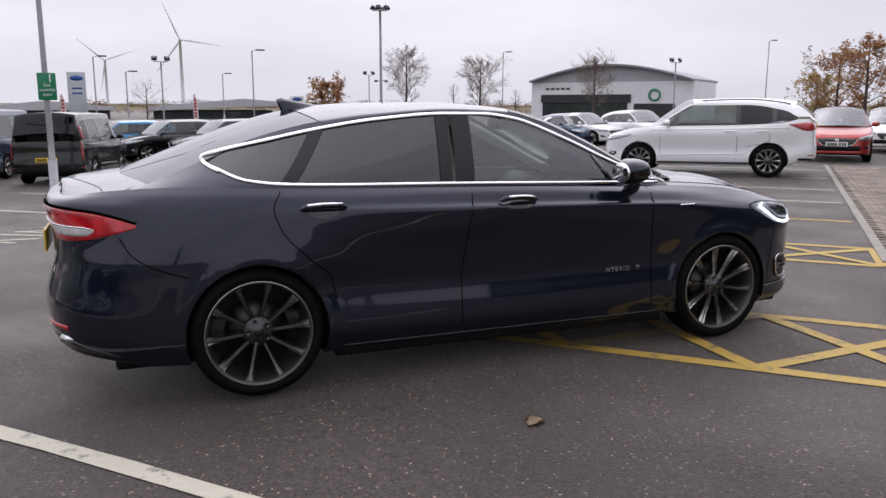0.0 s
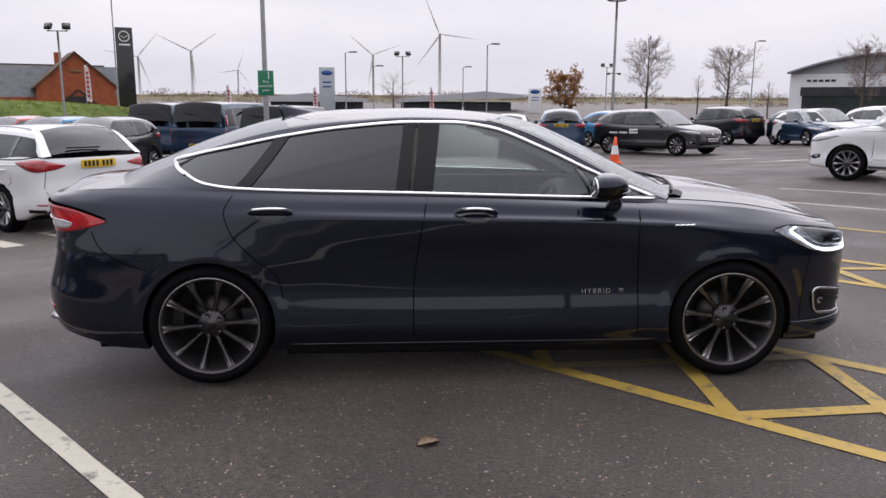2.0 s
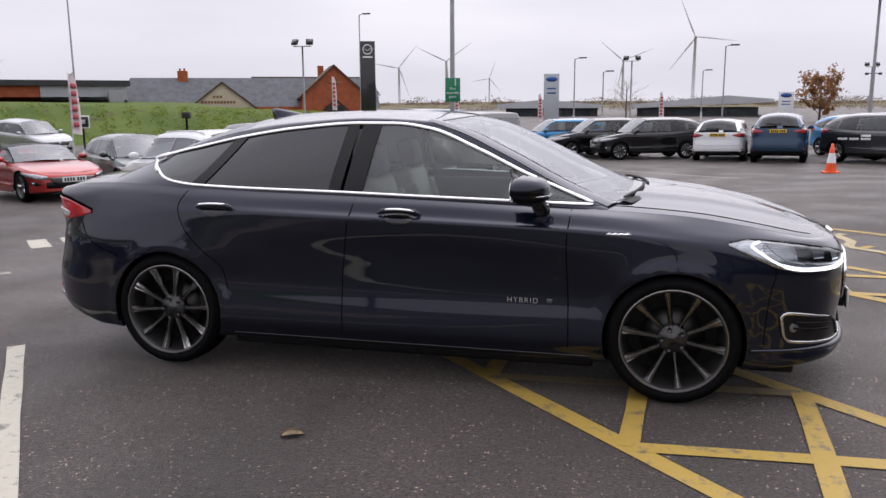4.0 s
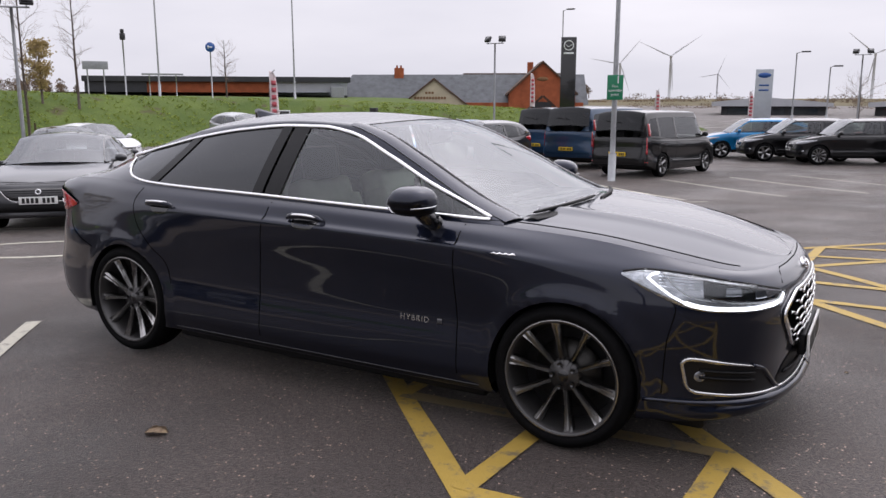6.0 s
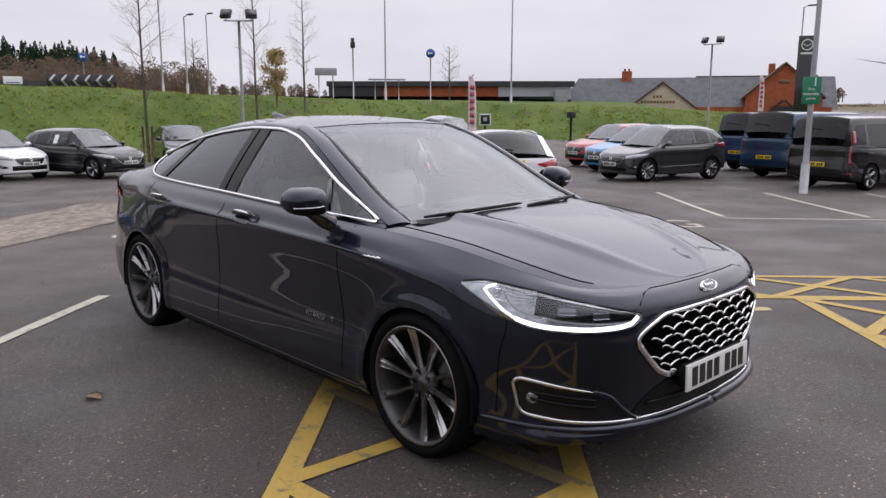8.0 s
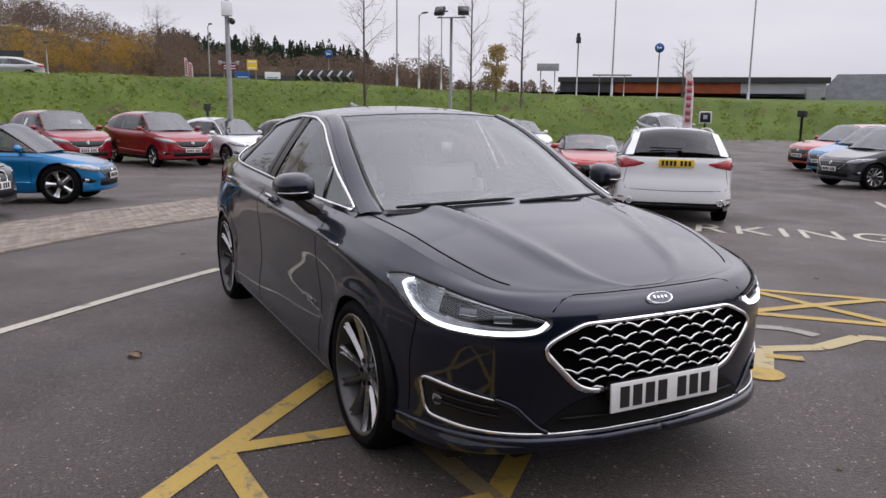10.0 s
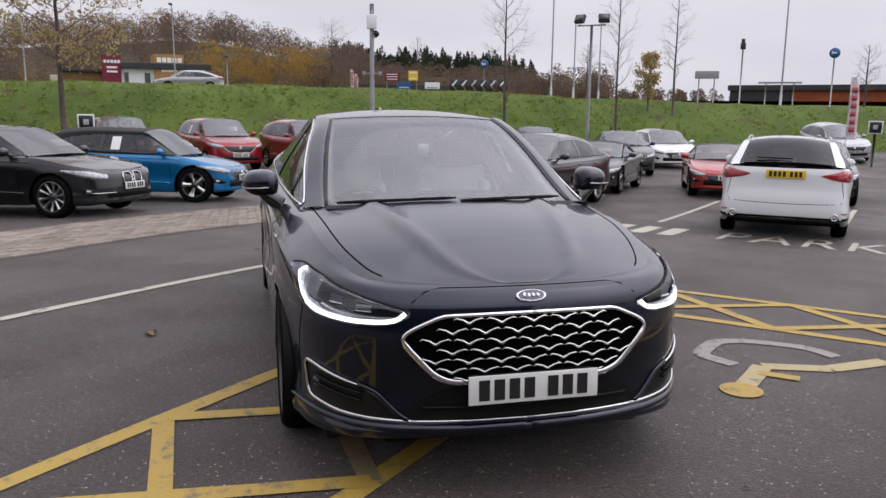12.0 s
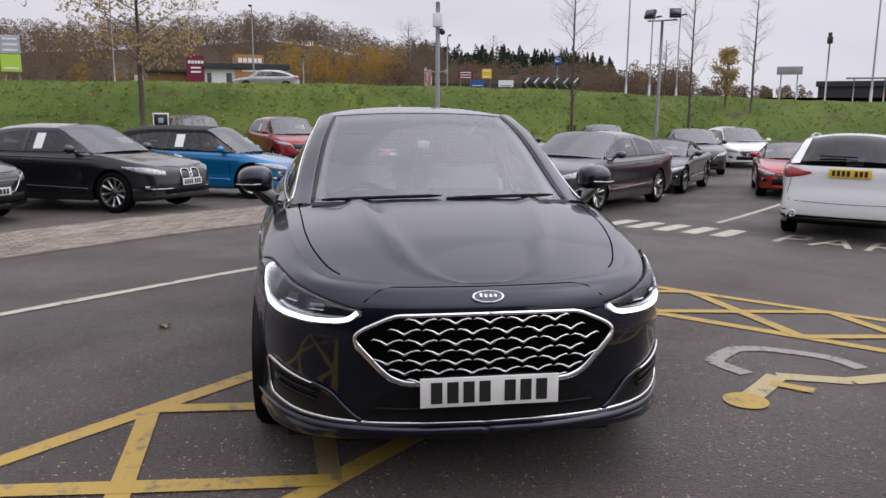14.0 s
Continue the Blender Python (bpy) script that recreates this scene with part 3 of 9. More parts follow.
        part("centre_badge", bm, M_GLOSSBLACK, w)
    return w


def plate(parent, m, yellow=False, w=0.52, h=0.111, hero=False):
    """A number plate, its face towards local +X, with bars in place of its characters."""
    p = new("number_plate")
    p.parent = parent
    p.matrix_basis = m
    bm = bmesh.new()
    box(bm, -0.006, 0.004, -w / 2, w / 2, -h / 2, h / 2, 0.002)
    part("plate_face", bm, M_PLATEY if yellow else M_PLATEW, p)
    ys = (-0.20, -0.14, -0.08, -0.02, 0.075, 0.135, 0.195)
    if hero:
        for y in ys:
            bm = bmesh.new()
            box(bm, 0.004, 0.0065, y - 0.021, y + 0.021, -h * 0.36, h * 0.36)
            part("character_bar", bm, M_PLATETXT, p, "", smooth=False)
    else:
        bm = bmesh.new()
        for y in ys:
            box(bm, 0.004, 0.0065, (y - 0.02) * w / 0.52, (y + 0.02) * w / 0.52, -h * 0.34, h * 0.34)
        tagged(part("character_lettering", bm, M_PLATETXT, p, "", smooth=False), kind="stuff")
    return p


# ---------------------------------------------------------------- the navy saloon
def navy_saloon():
    car = thing("saloon_car", "dark navy metallic saloon car with chrome trim and ten-spoke wheels", "car", pose(0, 0.03, 0))
    plan = [(2.345, 0), (2.335, 0.22), (2.29, 0.47), (2.20, 0.66), (2.05, 0.785), (1.84, 0.865), (1.55, 0.905), (1.1, 0.922), (0.4, 0.926), (-0.4, 0.926),
            (-1.1, 0.926), (-1.5, 0.918), (-1.85, 0.89), (-2.1, 0.835), (-2.28, 0.735), (-2.372, 0.57), (-2.413, 0.3), (-2.426, 0)]
    lv = [  # height and inset from tail to nose
        (curve1((-2.4, 0.31), (-2.1, 0.26), (-1.9, 0.22), (1.9, 0.215), (2.15, 0.235), (2.33, 0.262)), curve1((-2.4, 0.16), (-1.9, 0.20), (1.9, 0.20), (2.33, 0.14))),
        (curve1((-2.4, 0.29), (-2.1, 0.24), (-1.9, 0.205), (0, 0.20), (1.9, 0.210), (2.15, 0.232), (2.33, 0.259)), curve1((-2.4, 0.05), (-1.8, 0.035), (0, 0.045), (1.9, 0.02), (2.33, 0.015))),
        (curve1((-2.4, 0.33), (-1.9, 0.25), (0, 0.245), (1.9, 0.245), (2.33, 0.280)), curve1((-2.4, 0.02), (-1.8, 0.02), (-1.0, 0.024), (0, 0.024), (1.0, 0.024), (1.8, 0.01), (2.33, 0.0))),
        (curve1((-2.4, 0.41), (-1.9, 0.33), (0, 0.31), (1.9, 0.305), (2.33, 0.315)), curve1((-2.4, 0.0), (-1.8, 0.006), (-0.9, 0.011), (0, 0.011), (0.9, 0.011), (1.8, 0.012), (2.15, 0.022), (2.33, 0.03))),
        (curve1((-2.4, 0.50), (-1.9, 0.43), (0, 0.40), (1.9, 0.41), (2.33, 0.405)), curve1((-2.4, -0.004), (-1.6, 0.01), (-0.9, 0.017), (0, 0.018), (0.9, 0.017), (1.5, 0.018), (1.9, 0.018), (2.33, 0.03))),
        (curve1((-2.4, 0.60), (-1.9, 0.56), (0, 0.53), (1.9, 0.54), (2.33, 0.505)), curve1((-2.4, 0.02), (-1.6, 0.006), (-0.9, 0.031), (0, 0.034), (0.9, 0.033), (1.4, 0.014), (1.9, 0.012), (2.33, 0.02))),
        (curve1((-2.4, 0.72), (-1.9, 0.70), (0, 0.70), (1.9, 0.65), (2.33, 0.625)), curve1((-2.4, 0.05), (-2.1, 0.022), (-1.9, 0.014), (-1.3, 0.002), (-0.8, 0.020), (0, 0.026), (0.8, 0.022), (1.4, 0.004), (1.9, 0.014), (2.33, 0.012))),
        (curve1((-2.4, 0.83), (-1.9, 0.83), (0, 0.83), (1.9, 0.73), (2.33, 0.710)), curve1((-2.4, 0.055), (-2.1, 0.045), (-1.9, 0.042), (-1.3, 0.016), (-0.7, 0.008), (0, 0.008), (1.4, 0.010), (1.9, 0.022), (2.33, 0.022))),
        (curve1((-2.4, 0.93), (-1.9, 0.925), (0, 0.905), (1.0, 0.875), (1.9, 0.785), (2.33, 0.760)), curve1((-2.4, 0.035), (-2.1, 0.055), (-1.9, 0.072), (-1.3, 0.030), (-0.7, 0.006), (0, 0.003), (1.0, 0.010), (1.5, 0.020), (1.9, 0.038), (2.33, 0.032))),
        (curve1((-2.4, 0.98), (-1.9, 0.975), (0, 0.935), (1.0, 0.90), (1.9, 0.825), (2.33, 0.790)), curve1((-2.4, 0.03), (-2.1, 0.065), (-1.9, 0.092), (-1.3, 0.050), (-0.7, 0.034), (0, 0.032), (1.0, 0.036), (1.5, 0.044), (1.9, 0.064), (2.33, 0.052))),
        (curve1((-2.4, 1.01), (-1.9, 1.02), (-1.3, 1.005), (0, 0.985), (1.0, 0.945), (1.9, 0.860), (2.33, 0.814)), curve1((-2.4, 0.045), (-1.9, 0.120), (-1.3, 0.070), (0, 0.056), (1.0, 0.072), (1.5, 0.094), (1.9, 0.110), (2.33, 0.078))),
        (curve1((-2.4, 1.018), (-2.1, 1.05), (-1.7, 1.06), (-1.3, 1.045), (0, 1.018), (0.9, 0.983), (1.5, 0.945), (1.9, 0.884), (2.18, 0.838), (2.33, 0.828)), curve1((-2.4, 0.10), (-1.9, 0.165), (-1.3, 0.105), (0, 0.095), (1.0, 0.135), (1.5, 0.155), (1.9, 0.160), (2.33, 0.112))),
    ]
    sh = Shell(plan, lv, [(1.425, 0.335), (-1.425, 0.335)], 0.350, cols=230, rows=56, flare=0.010)
    part("body", sh.mesh(), M_NAVY, car)
    ax = sh.a_of_x
    ex, ey, ez = sh.edge()

    # bonnet with two creases
    def crease(x, f):
        k = np.interp(x, (0.9, 2.22), (0.62, 0.40))
        fade = np.interp(x, (0.95, 1.2, 2.02, 2.22), (0.3, 1, 1, 0.1))
        return 0.016 * fade * math.exp(-(((abs(f) - k) / 0.055) ** 2)) + 0.004 * fade * math.exp(-(((abs(f) - 0.93) / 0.05) ** 2))
    xs = np.r_[np.linspace(0.80, 2.04, 40), np.linspace(2.06, max(ex) - 0.004, 22)]
    bm = bmesh.new()
    hood_c = curve1((0.8, 1.04), (1.1, 1.045), (1.5, 1.012), (1.85, 0.950), (1.98, 0.914), (2.07, 0.886), (2.16, 0.856), (2.22, 0.833), (2.235, 0.828))
    grid(bm, cap(ex, ey, ez, xs, hood_c, crease, 22))
    part("bonnet", bm, M_NAVY, car)
    rows = cap(ex, ey, ez, np.linspace(0.92, 2.09, 30), hood_c, crease, 24)
    for k in (2, 46):
        bm = bmesh.new()
        ribbon(bm, [Vector(r[k]) for r in rows], [Vector((0, 0.55 if k > 24 else -0.55, 1))] * 30, 0.007, 0.0015)
        bmesh.ops.recalc_face_normals(bm, faces=bm.faces)
        part("shut_line", bm, M_GAP, car)
    # boot lid
    xs = np.linspace(min(ex) + 0.004, -1.55, 30)
    boot_c = curve1((-2.36, 1.052), (-2.28, 1.066), (-2.1, 1.085), (-1.8, 1.132), (-1.55, 1.19))
    bm = bmesh.new()
    grid(bm, cap(ex, ey, ez, xs, boot_c, None, 18))
    part("boot_lid", bm, M_NAVY, car)

    lo = curve1((-1.64, 1.185), (-1.57, 1.135), (-1.45, 1.082), (-1.25, 1.058), (-0.3, 1.035), (0.5, 1.012), (1.02, 0.994))
    hi = curve1((-1.64, 1.190), (-1.55, 1.218), (-1.30, 1.272), (-1.04, 1.325), (-0.7, 1.375), (-0.316, 1.403), (-0.1, 1.402), (0.09, 1.378), (0.4, 1.262), (0.65, 1.146), (1.02, 0.996))
    rail_y = curve1((1.08, 0.755), (0.9, 0.735), (0.5, 0.675), (0.1, 0.60), (-0.3, 0.575), (-0.9, 0.56), (-1.3, 0.555), (-1.7, 0.60), (-1.95, 0.66))
    rail_z = curve1((1.08, 0.985), (0.9, 1.055), (0.5, 1.255), (0.25, 1.366), (0.05, 1.418), (-0.3, 1.432), (-0.7, 1.408), (-1.04, 1.366), (-1.4, 1.275), (-1.7, 1.150), (-1.95, 1.052))
    cen = curve1((1.08, 1.015), (0.9, 1.085), (0.5, 1.285), (0.2, 1.418), (0.0, 1.455), (-0.3, 1.476), (-0.7, 1.466), (-1.04, 1.425), (-1.4, 1.318), (-1.7, 1.198), (-1.95, 1.092))
    bow = curve1((1.08, 0.20), (0.5, 0.19), (0.1, 0.13), (-0.4, 0.0), (-0.9, -0.06), (-1.95, -0.10))
    cab = Cabin(sh, 1.08, -1.95, lo, hi, rail_y, rail_z, cen, bow, 0.10, -1.02)
    part("roof", cab.shell_mesh(), M_NAVY, car)
    part("windscreen", cab.screen_mesh(1.06, 0.10, reach=0.90), M_SCREEN, car, "clear laminated windscreen")
    for sg in (1, -1):
        bm = bmesh.new()
        rows = []
        for i in range(25):
            x = 1.075 - 1.0 * i / 24
            inner = 0.875 + 0.012 * math.sin(math.pi * i / 24)
            row = []
            for j in range(7):
                f = inner + (1.0 - inner) * j / 6
                q = Vector(cab.top(x, sg * f))
                row.append(q + Vector((0.004, 0, 0.001 + 0.010 * math.sin(math.pi * (0.12 + 0.80 * j / 6)))))
            rows.append([Vector(cab.top(x, sg * inner)) - Vector((0, 0, 0.012))] + row)
        grid(bm, rows, flip=sg < 0)
        bmesh.ops.recalc_face_normals(bm, faces=bm.faces)
        part("windscreen_pillar", bm, M_NAVY, car)
        bm = bmesh.new()
        pts = [Vector(cab.top(x, sg * 0.868)) + Vector((0, 0, 0.0005)) for x in np.linspace(1.05, 0.12, 20)]
        ribbon(bm, pts, [Vector((0.5, 0, 0.85))] * 20, 0.022, 0.003)
        bmesh.ops.recalc_face_normals(bm, faces=bm.faces)
        part("screen_seal", bm, M_PILLAR, car)
    part("rear_window", cab.screen_mesh(-1.02, -1.93), M_TINT, car, "dark tinted rear window")
    for sg in (1, -1):
        part("door_window", cab.pane(0.98, -0.27, sg), M_CLEAR, car, "clear front door window")
        part("door_window", cab.pane(-0.36, -1.185, sg), M_TINT, car, "dark tinted rear door window")
        part("quarter_window", cab.pane(-1.185, -1.63, sg), M_TINT, car, "dark tinted quarter window")
        # gloss black pillars over the panes
        for xa, xb, lean in ((-0.415, -0.345, 0.05), (-0.325, -0.215, 0.05), (-1.230, -1.150, 0.20)):
            bm = bmesh.new()
            rows = []
            for j in range(9):
                row = []
                for i in range(5):
                    f = j / 8
                    x = xa + (xb - xa) * i / 4 + lean * (f - 0.3)
                    l, h = cab.limits(x)[1:3]
                    row.append(cab.side(x, l + (h - l) * f, 0.002, sg)[0])
                rows.append(row)
            grid(bm, rows)
            bmesh.ops.recalc_face_normals(bm, faces=bm.faces)
            part("pillar_trim", bm, M_PILLAR, car)
        bm = cab.ribbon_side([(0.66, 1.01), (0.62, 1.09), (0.575, 1.168)], sg, 0.03, 0.004)
        part("window_divider", bm, M_GLOSSBLACK, car)
        # chrome round the side glass
        xs1 = np.linspace(1.005, -1.60, 70)
        part("chrome_strip", cab.ribbon_side([(x, float(lo(x)) + 0.003) for x in xs1], sg, 0.017, 0.007), M_CHROME, car, "chrome waist strip")
        xs2 = np.linspace(1.005, -1.60, 90)
        part("chrome_strip", cab.ribbon_side([(x, float(hi(x)) + 0.004) for x in xs2], sg, [0.02 if x > -1.25 else 0.022 for x in xs2], 0.007), M_CHROME, car, "chrome strip over the windows")
        tip = [(-1.56, 1.128), (-1.605, 1.152), (-1.632, 1.176), (-1.638, 1.193), (-1.612, 1.206), (-1.56, 1.219)]
        part("chrome_strip", cab.ribbon_side(smooth_line(tip, 14), sg, 0.026, 0.008), M_CHROME, car)
        # shut lines
        def cut(pts, w=0.006):
            sh.line("shut_line", [(sg * ax(x), z) for x, z in smooth_line(pts, 26)], w, 0.0012, M_GAP, car)
        cut([(-0.335, 0.27), (-0.335, 0.5), (-0.30, 0.8), (-0.262, 1.01)])
        cut([(0.905, 0.27), (0.90, 0.5), (0.885, 0.8), (0.90, 0.975)])
        cut([(-1.29, 1.03), (-1.33, 0.95), (-1.30, 0.85), (-1.17, 0.70), (-1.06, 0.60), (-1.03, 0.48)])
        cut([(1.86, 0.33), (1.87, 0.55), (1.90, 0.70), (1.80, 0.775)], 0.005)
        # handles: a bar over a flat black oval, the cup's shade
        for hx, hz in ((0.0, 0.930), (-1.085, 0.938)):
            h = new("door_handle")
            h.parent = car
            bm = bmesh.new()
            pts = [sh.at(sg * ax(hx + 0.115 - 0.23 * k / 10), hz + 0.004, 0.010 + 0.024 * math.sin(math.pi * k / 10) ** 0.5)[0] for k in range(11)]
            tube(bm, pts, [0.006] + [0.0125] * 9 + [0.006], 8)
            for v in bm.verts:
                v.co.z = hz + 0.004 + (v.co.z - hz - 0.004) * 1.25
            part("bar", bm, M_NAVY, h)
            bm = bmesh.new()
            pts = [sh.at(sg * ax(hx + 0.11 - 0.22 * k / 10), hz + 0.010, 0.030 * math.sin(math.pi * k / 10) ** 0.5 + 0.014)[0] for k in range(1, 10)]
            tube(bm, pts, 0.0085, 6)
            part("chrome_insert", bm, M_CHROME, h)
            a_h = abs(ax(hx))
            cup_b = lambda a: hz - 0.002 - 0.040 * math.sqrt(max(0.0, 1 - ((a - a_h) / 0.082) ** 2))
            cup_t = lambda a: hz - 0.002 + 0.026 * math.sqrt(max(0.0, 1 - ((a - a_h) / 0.082) ** 2))
            sh.patch("cup_shade", sg * (a_h - 0.081), sg * (a_h + 0.081), cup_b, cup_t, 0.0015, M_GLOSSBLACK, h, 16, 4, rim=False)
        # black strip and block under the sill: its dark underside and the shade there
        sh.patch("under_sill_strip", sg * ax(1.02), sg * ax(-1.02), lambda a: 0.203, lambda a: 0.224, 0.002, M_PLASTIC, car, 24, 3)
        bm = bmesh.new()
        box(bm, -1.03, 1.03, *sorted((sg * 0.72, sg * 0.845)), 0.150, 0.215, 0.018)
        part("under_sill_block", bm, M_PLASTIC, car)
        # lower sill blade, dark
        sh.line("sill_trim", [(sg * ax(x), 0.229) for x in np.linspace(1.02, -1.0, 30)], 0.006, 0.003, M_SILLDARK, car)
        # arch liners
        for wx in (1.425, -1.425):
            bm = bmesh.new()
            rows = []
            for k in range(25):
                t = math.pi * (k / 24 * 1.16 - 0.08)
                c, s_ = math.cos(t), math.sin(t)
                rows.append([(wx + 0.349 * c, sg * y, max(0.335 + 0.349 * s_, 0.17)) for y in (0.906 if wx > 0 else 0.91, 0.86, 0.5)])
            grid(bm, rows)
            part("arch_liner", bm, M_PLASTIC, car)
        # lamps
        hl_t = curve1((0.47, 0.744), (0.60, 0.772), (0.80, 0.806), (1.00, 0.832), (1.18, 0.845), (1.28, 0.832))
        hl_b = curve1((0.47, 0.730), (0.55, 0.694), (0.70, 0.686), (0.88, 0.690), (1.00, 0.706), (1.12, 0.750), (1.28, 0.828))
        hl = new("headlight")
        hl.parent = car
        sh.patch("housing", sg * 0.475, sg * 1.275, hl_b, hl_t, 0.002, M_LAMPIN, hl, 34, 6)
        sh.patch("dark_bezel", sg * 0.50, sg * 0.93, curve1((0.50, 0.720), (0.6, 0.715), (0.80, 0.723), (0.93, 0.746)), curve1((0.50, 0.744), (0.6, 0.768), (0.93, 0.814)), 0.004, M_GLOSSBLACK, hl, 20, 4)
        for la, lz in ((0.66, 0.750), (0.80, 0.766)):
            sh.patch("projector", sg * (la - 0.035), sg * (la + 0.035), curve1((0, lz - 0.013)), curve1((0, lz + 0.018)), 0.0065, M_LAMPCORE, hl, 4, 3)
        for k in range(5):
            sh.line("reflector_fin", [(sg * a, 0.780 + 0.011 * k + 0.06 * (a - 0.95)) for a in np.linspace(0.93, 1.12, 6)], 0.004, 0.004, M_CHROME, hl, 0.004)
        drl = [(0.494, 0.738), (0.53, 0.713), (0.58, 0.704), (0.70, 0.700), (0.88, 0.704), (0.97, 0.716), (1.005, 0.726)]
        sh.line("led_strip", [(sg * a, z) for a, z in smooth_line(drl, 34)], 0.017, 0.004, M_DRL, hl, 0.003, "lit white daytime running light")
        sh.line("led_strip", [(sg * a, z) for a, z in [(1.00, 0.722), (1.06, 0.750), (1.12, 0.787), (1.165, 0.818), (1.15, 0.830), (1.12, 0.838)]], 0.009, 0.004, M_DRL, hl, 0.003)
        # black line for the gap between bonnet and lens
        sh.line("dark_gap_line", [(sg * a, float(hl_t(a)) + 0.002) for a in np.linspace(0.475, 1.27, 26)], 0.010, 0.004, M_PLASTIC, hl, 0.005)
        sh.line("led_strip", [(sg * a, z) for a, z in smooth_line([(0.90, 0.734), (0.985, 0.750), (1.05, 0.788), (1.085, 0.822)], 18)], 0.006, 0.003, M_CLEARBAR, hl, 0.004)
        sh.patch("lens", sg * 0.472, sg * 1.278, hl_b, hl_t, 0.009, M_LAMPGLASS, hl, 34, 6)
        # rear lamps
        L = sh.length
        rt = curve1((L - 1.11, 0.893), (L - 0.98, 0.935), (L - 0.85, 0.962), (L - 0.6, 0.975), (L - 0.35, 0.975), (L - 0.12, 0.96))
        rb = curve1((L - 1.11, 0.885), (L - 0.98, 0.850), (L - 0.85, 0.828), (L - 0.6, 0.815), (L - 0.35, 0.84), (L - 0.12, 0.87))
        rl = new("rear_light")
        rl.parent = car
        sh.patch("lens", sg * (L - 1.10), sg * (L - 0.14), rb, rt, 0.006, M_REDLENS, rl, 24, 6)
        clear_b = curve1((L - 0.90, 0.868), (L - 0.87, 0.850), (L - 0.80, 0.846), (L - 0.3, 0.856))
        clear_t = curve1((L - 0.90, 0.876), (L - 0.87, 0.886), (L - 0.80, 0.890), (L - 0.3, 0.905))
        sh.patch("clear_bar", sg * (L - 0.90), sg * (L - 0.30), clear_b, clear_t, 0.010, M_CLEARBAR, rl, 20, 3)
        sh.line("chrome_edge", [(sg * a, float(clear_t(a))) for a in np.linspace(L - 0.89, L - 0.3, 16)], 0.008, 0.004, M_CHROME, rl, 0.010)
        # shade of the recess above the lens, drawn as a dark line
        sh.line("dark_gap_line", [(sg * a, float(rt(a)) + 0.004) for a in np.linspace(L - 1.10, L - 0.2, 26)], 0.013, 0.003, M_GAP, rl, 0.005)
        sh.line("light_outline", [(sg * a, float(rt(a)) - 0.012) for a in np.linspace(L - 0.95, L - 0.2, 24)], 0.008, 0.003, M_REDLENS, rl, 0.006)
        # lower side of the bumper: bezel with intake
        fog = new("fog_lamp_surround")
        fog.parent = car
        ft = curve1((0.472, 0.326), (0.530, 0.351), (0.605, 0.417), (0.665, 0.447), (0.925, 0.485), (0.985, 0.487), (1.005, 0.460))
        fb = curve1((0.472, 0.319), (0.573, 0.323), (0.795, 0.332), (0.945, 0.347), (0.980, 0.375), (1.005, 0.455))
        sh.patch("intake", sg * 0.48, sg * 1.000, fb, ft, 0.003, M_PILLAR, fog, 26, 5, rim=False)
        ring = [(0.685, 0.451), (0.925, 0.487), (0.975, 0.492), (0.997, 0.484), (1.007, 0.470), (0.987, 0.377), (0.971, 0.353), (0.945, 0.344), (0.795, 0.329), (0.573, 0.318), (0.450, 0.314)]
        kk = np.r_[0, np.cumsum([math.dist(p, q) for p, q in zip(ring, ring[1:])])]
        pts = [(float(np.interp(k, kk, [q[0] for q in ring])), float(np.interp(k, kk, [q[1] for q in ring]))) for k in np.linspace(0, kk[-1], 54)]
        sh.line("chrome_ring", [(sg * a, z) for a, z in pts], [0.006 + 0.010 * min(1, k / 10) * (1 if k < 34 else max(0.75, 1 - (k - 34) * 0.02)) for k in range(len(pts))], 0.010, M_SATIN, fog, 0.003)
        sh.line("body_crease", [(sg * a, z) for a, z in smooth_line([(0.685, 0.451), (0.615, 0.427), (0.559, 0.377), (0.508, 0.334), (0.479, 0.320)], 16)], 0.020, 0.012, M_NAVY, fog, 0.0)
        for z0, a1 in ((0.420, 0.930), (0.390, 0.935)):
            sh.line("strake", [(sg * a, z0 + 0.035 * (a - 0.60) / 0.36 - 0.01) for a in np.linspace(0.67, a1, 10)], 0.012, 0.012, M_PLASTIC, fog, 0.003)
        p, n = sh.at(sg * 0.93, 0.413, 0.003)
        bm = bmesh.new()
        lathe(bm, [(0.001, -0.003), (0.016, -0.004), (0.024, 0.0)], 16, Matrix.Translation(p) @ n.to_track_quat("-Y", "Z").to_matrix().to_4x4())
        part("fog_lamp", bm, M_LAMPCORE, fog)
        # wheels
        for wx in (1.425, -1.425):
            wheel_parts(car, pose(wx, sg * 0.80, 0.335, 0, 0, 0 if sg < 0 else 180), rim_r=0.266, turn=0.15 if wx > 0 else 0.4)
        # mirrors
        mi = new("door_mirror")
        mi.parent = car
        bm = bmesh.new()
        bmesh.ops.create_uvsphere(bm, u_segments=24, v_segments=14, radius=1)
        for v in bm.verts:
            x, y, z = (math.copysign(abs(c) ** 0.72, c) for c in v.co)
            if x < 0:
                x *= 0.48
            drop = 0.030 * (y * sg * 0.5 + 0.5) * (1 if z < 0 else 0.4)
            v.co = Vector((0.675 + x * 0.125 - 0.020 * y * sg, sg * 0.962 + y * 0.097, 1.080 + z * 0.082 + (drop if z < 0 else -drop)))
        low = bm.copy()
        bmesh.ops.bisect_plane(bm, geom=bm.verts[:] + bm.edges[:] + bm.faces[:], plane_co=(0, 0, 1.052), plane_no=(0, 0, 1), clear_inner=True)
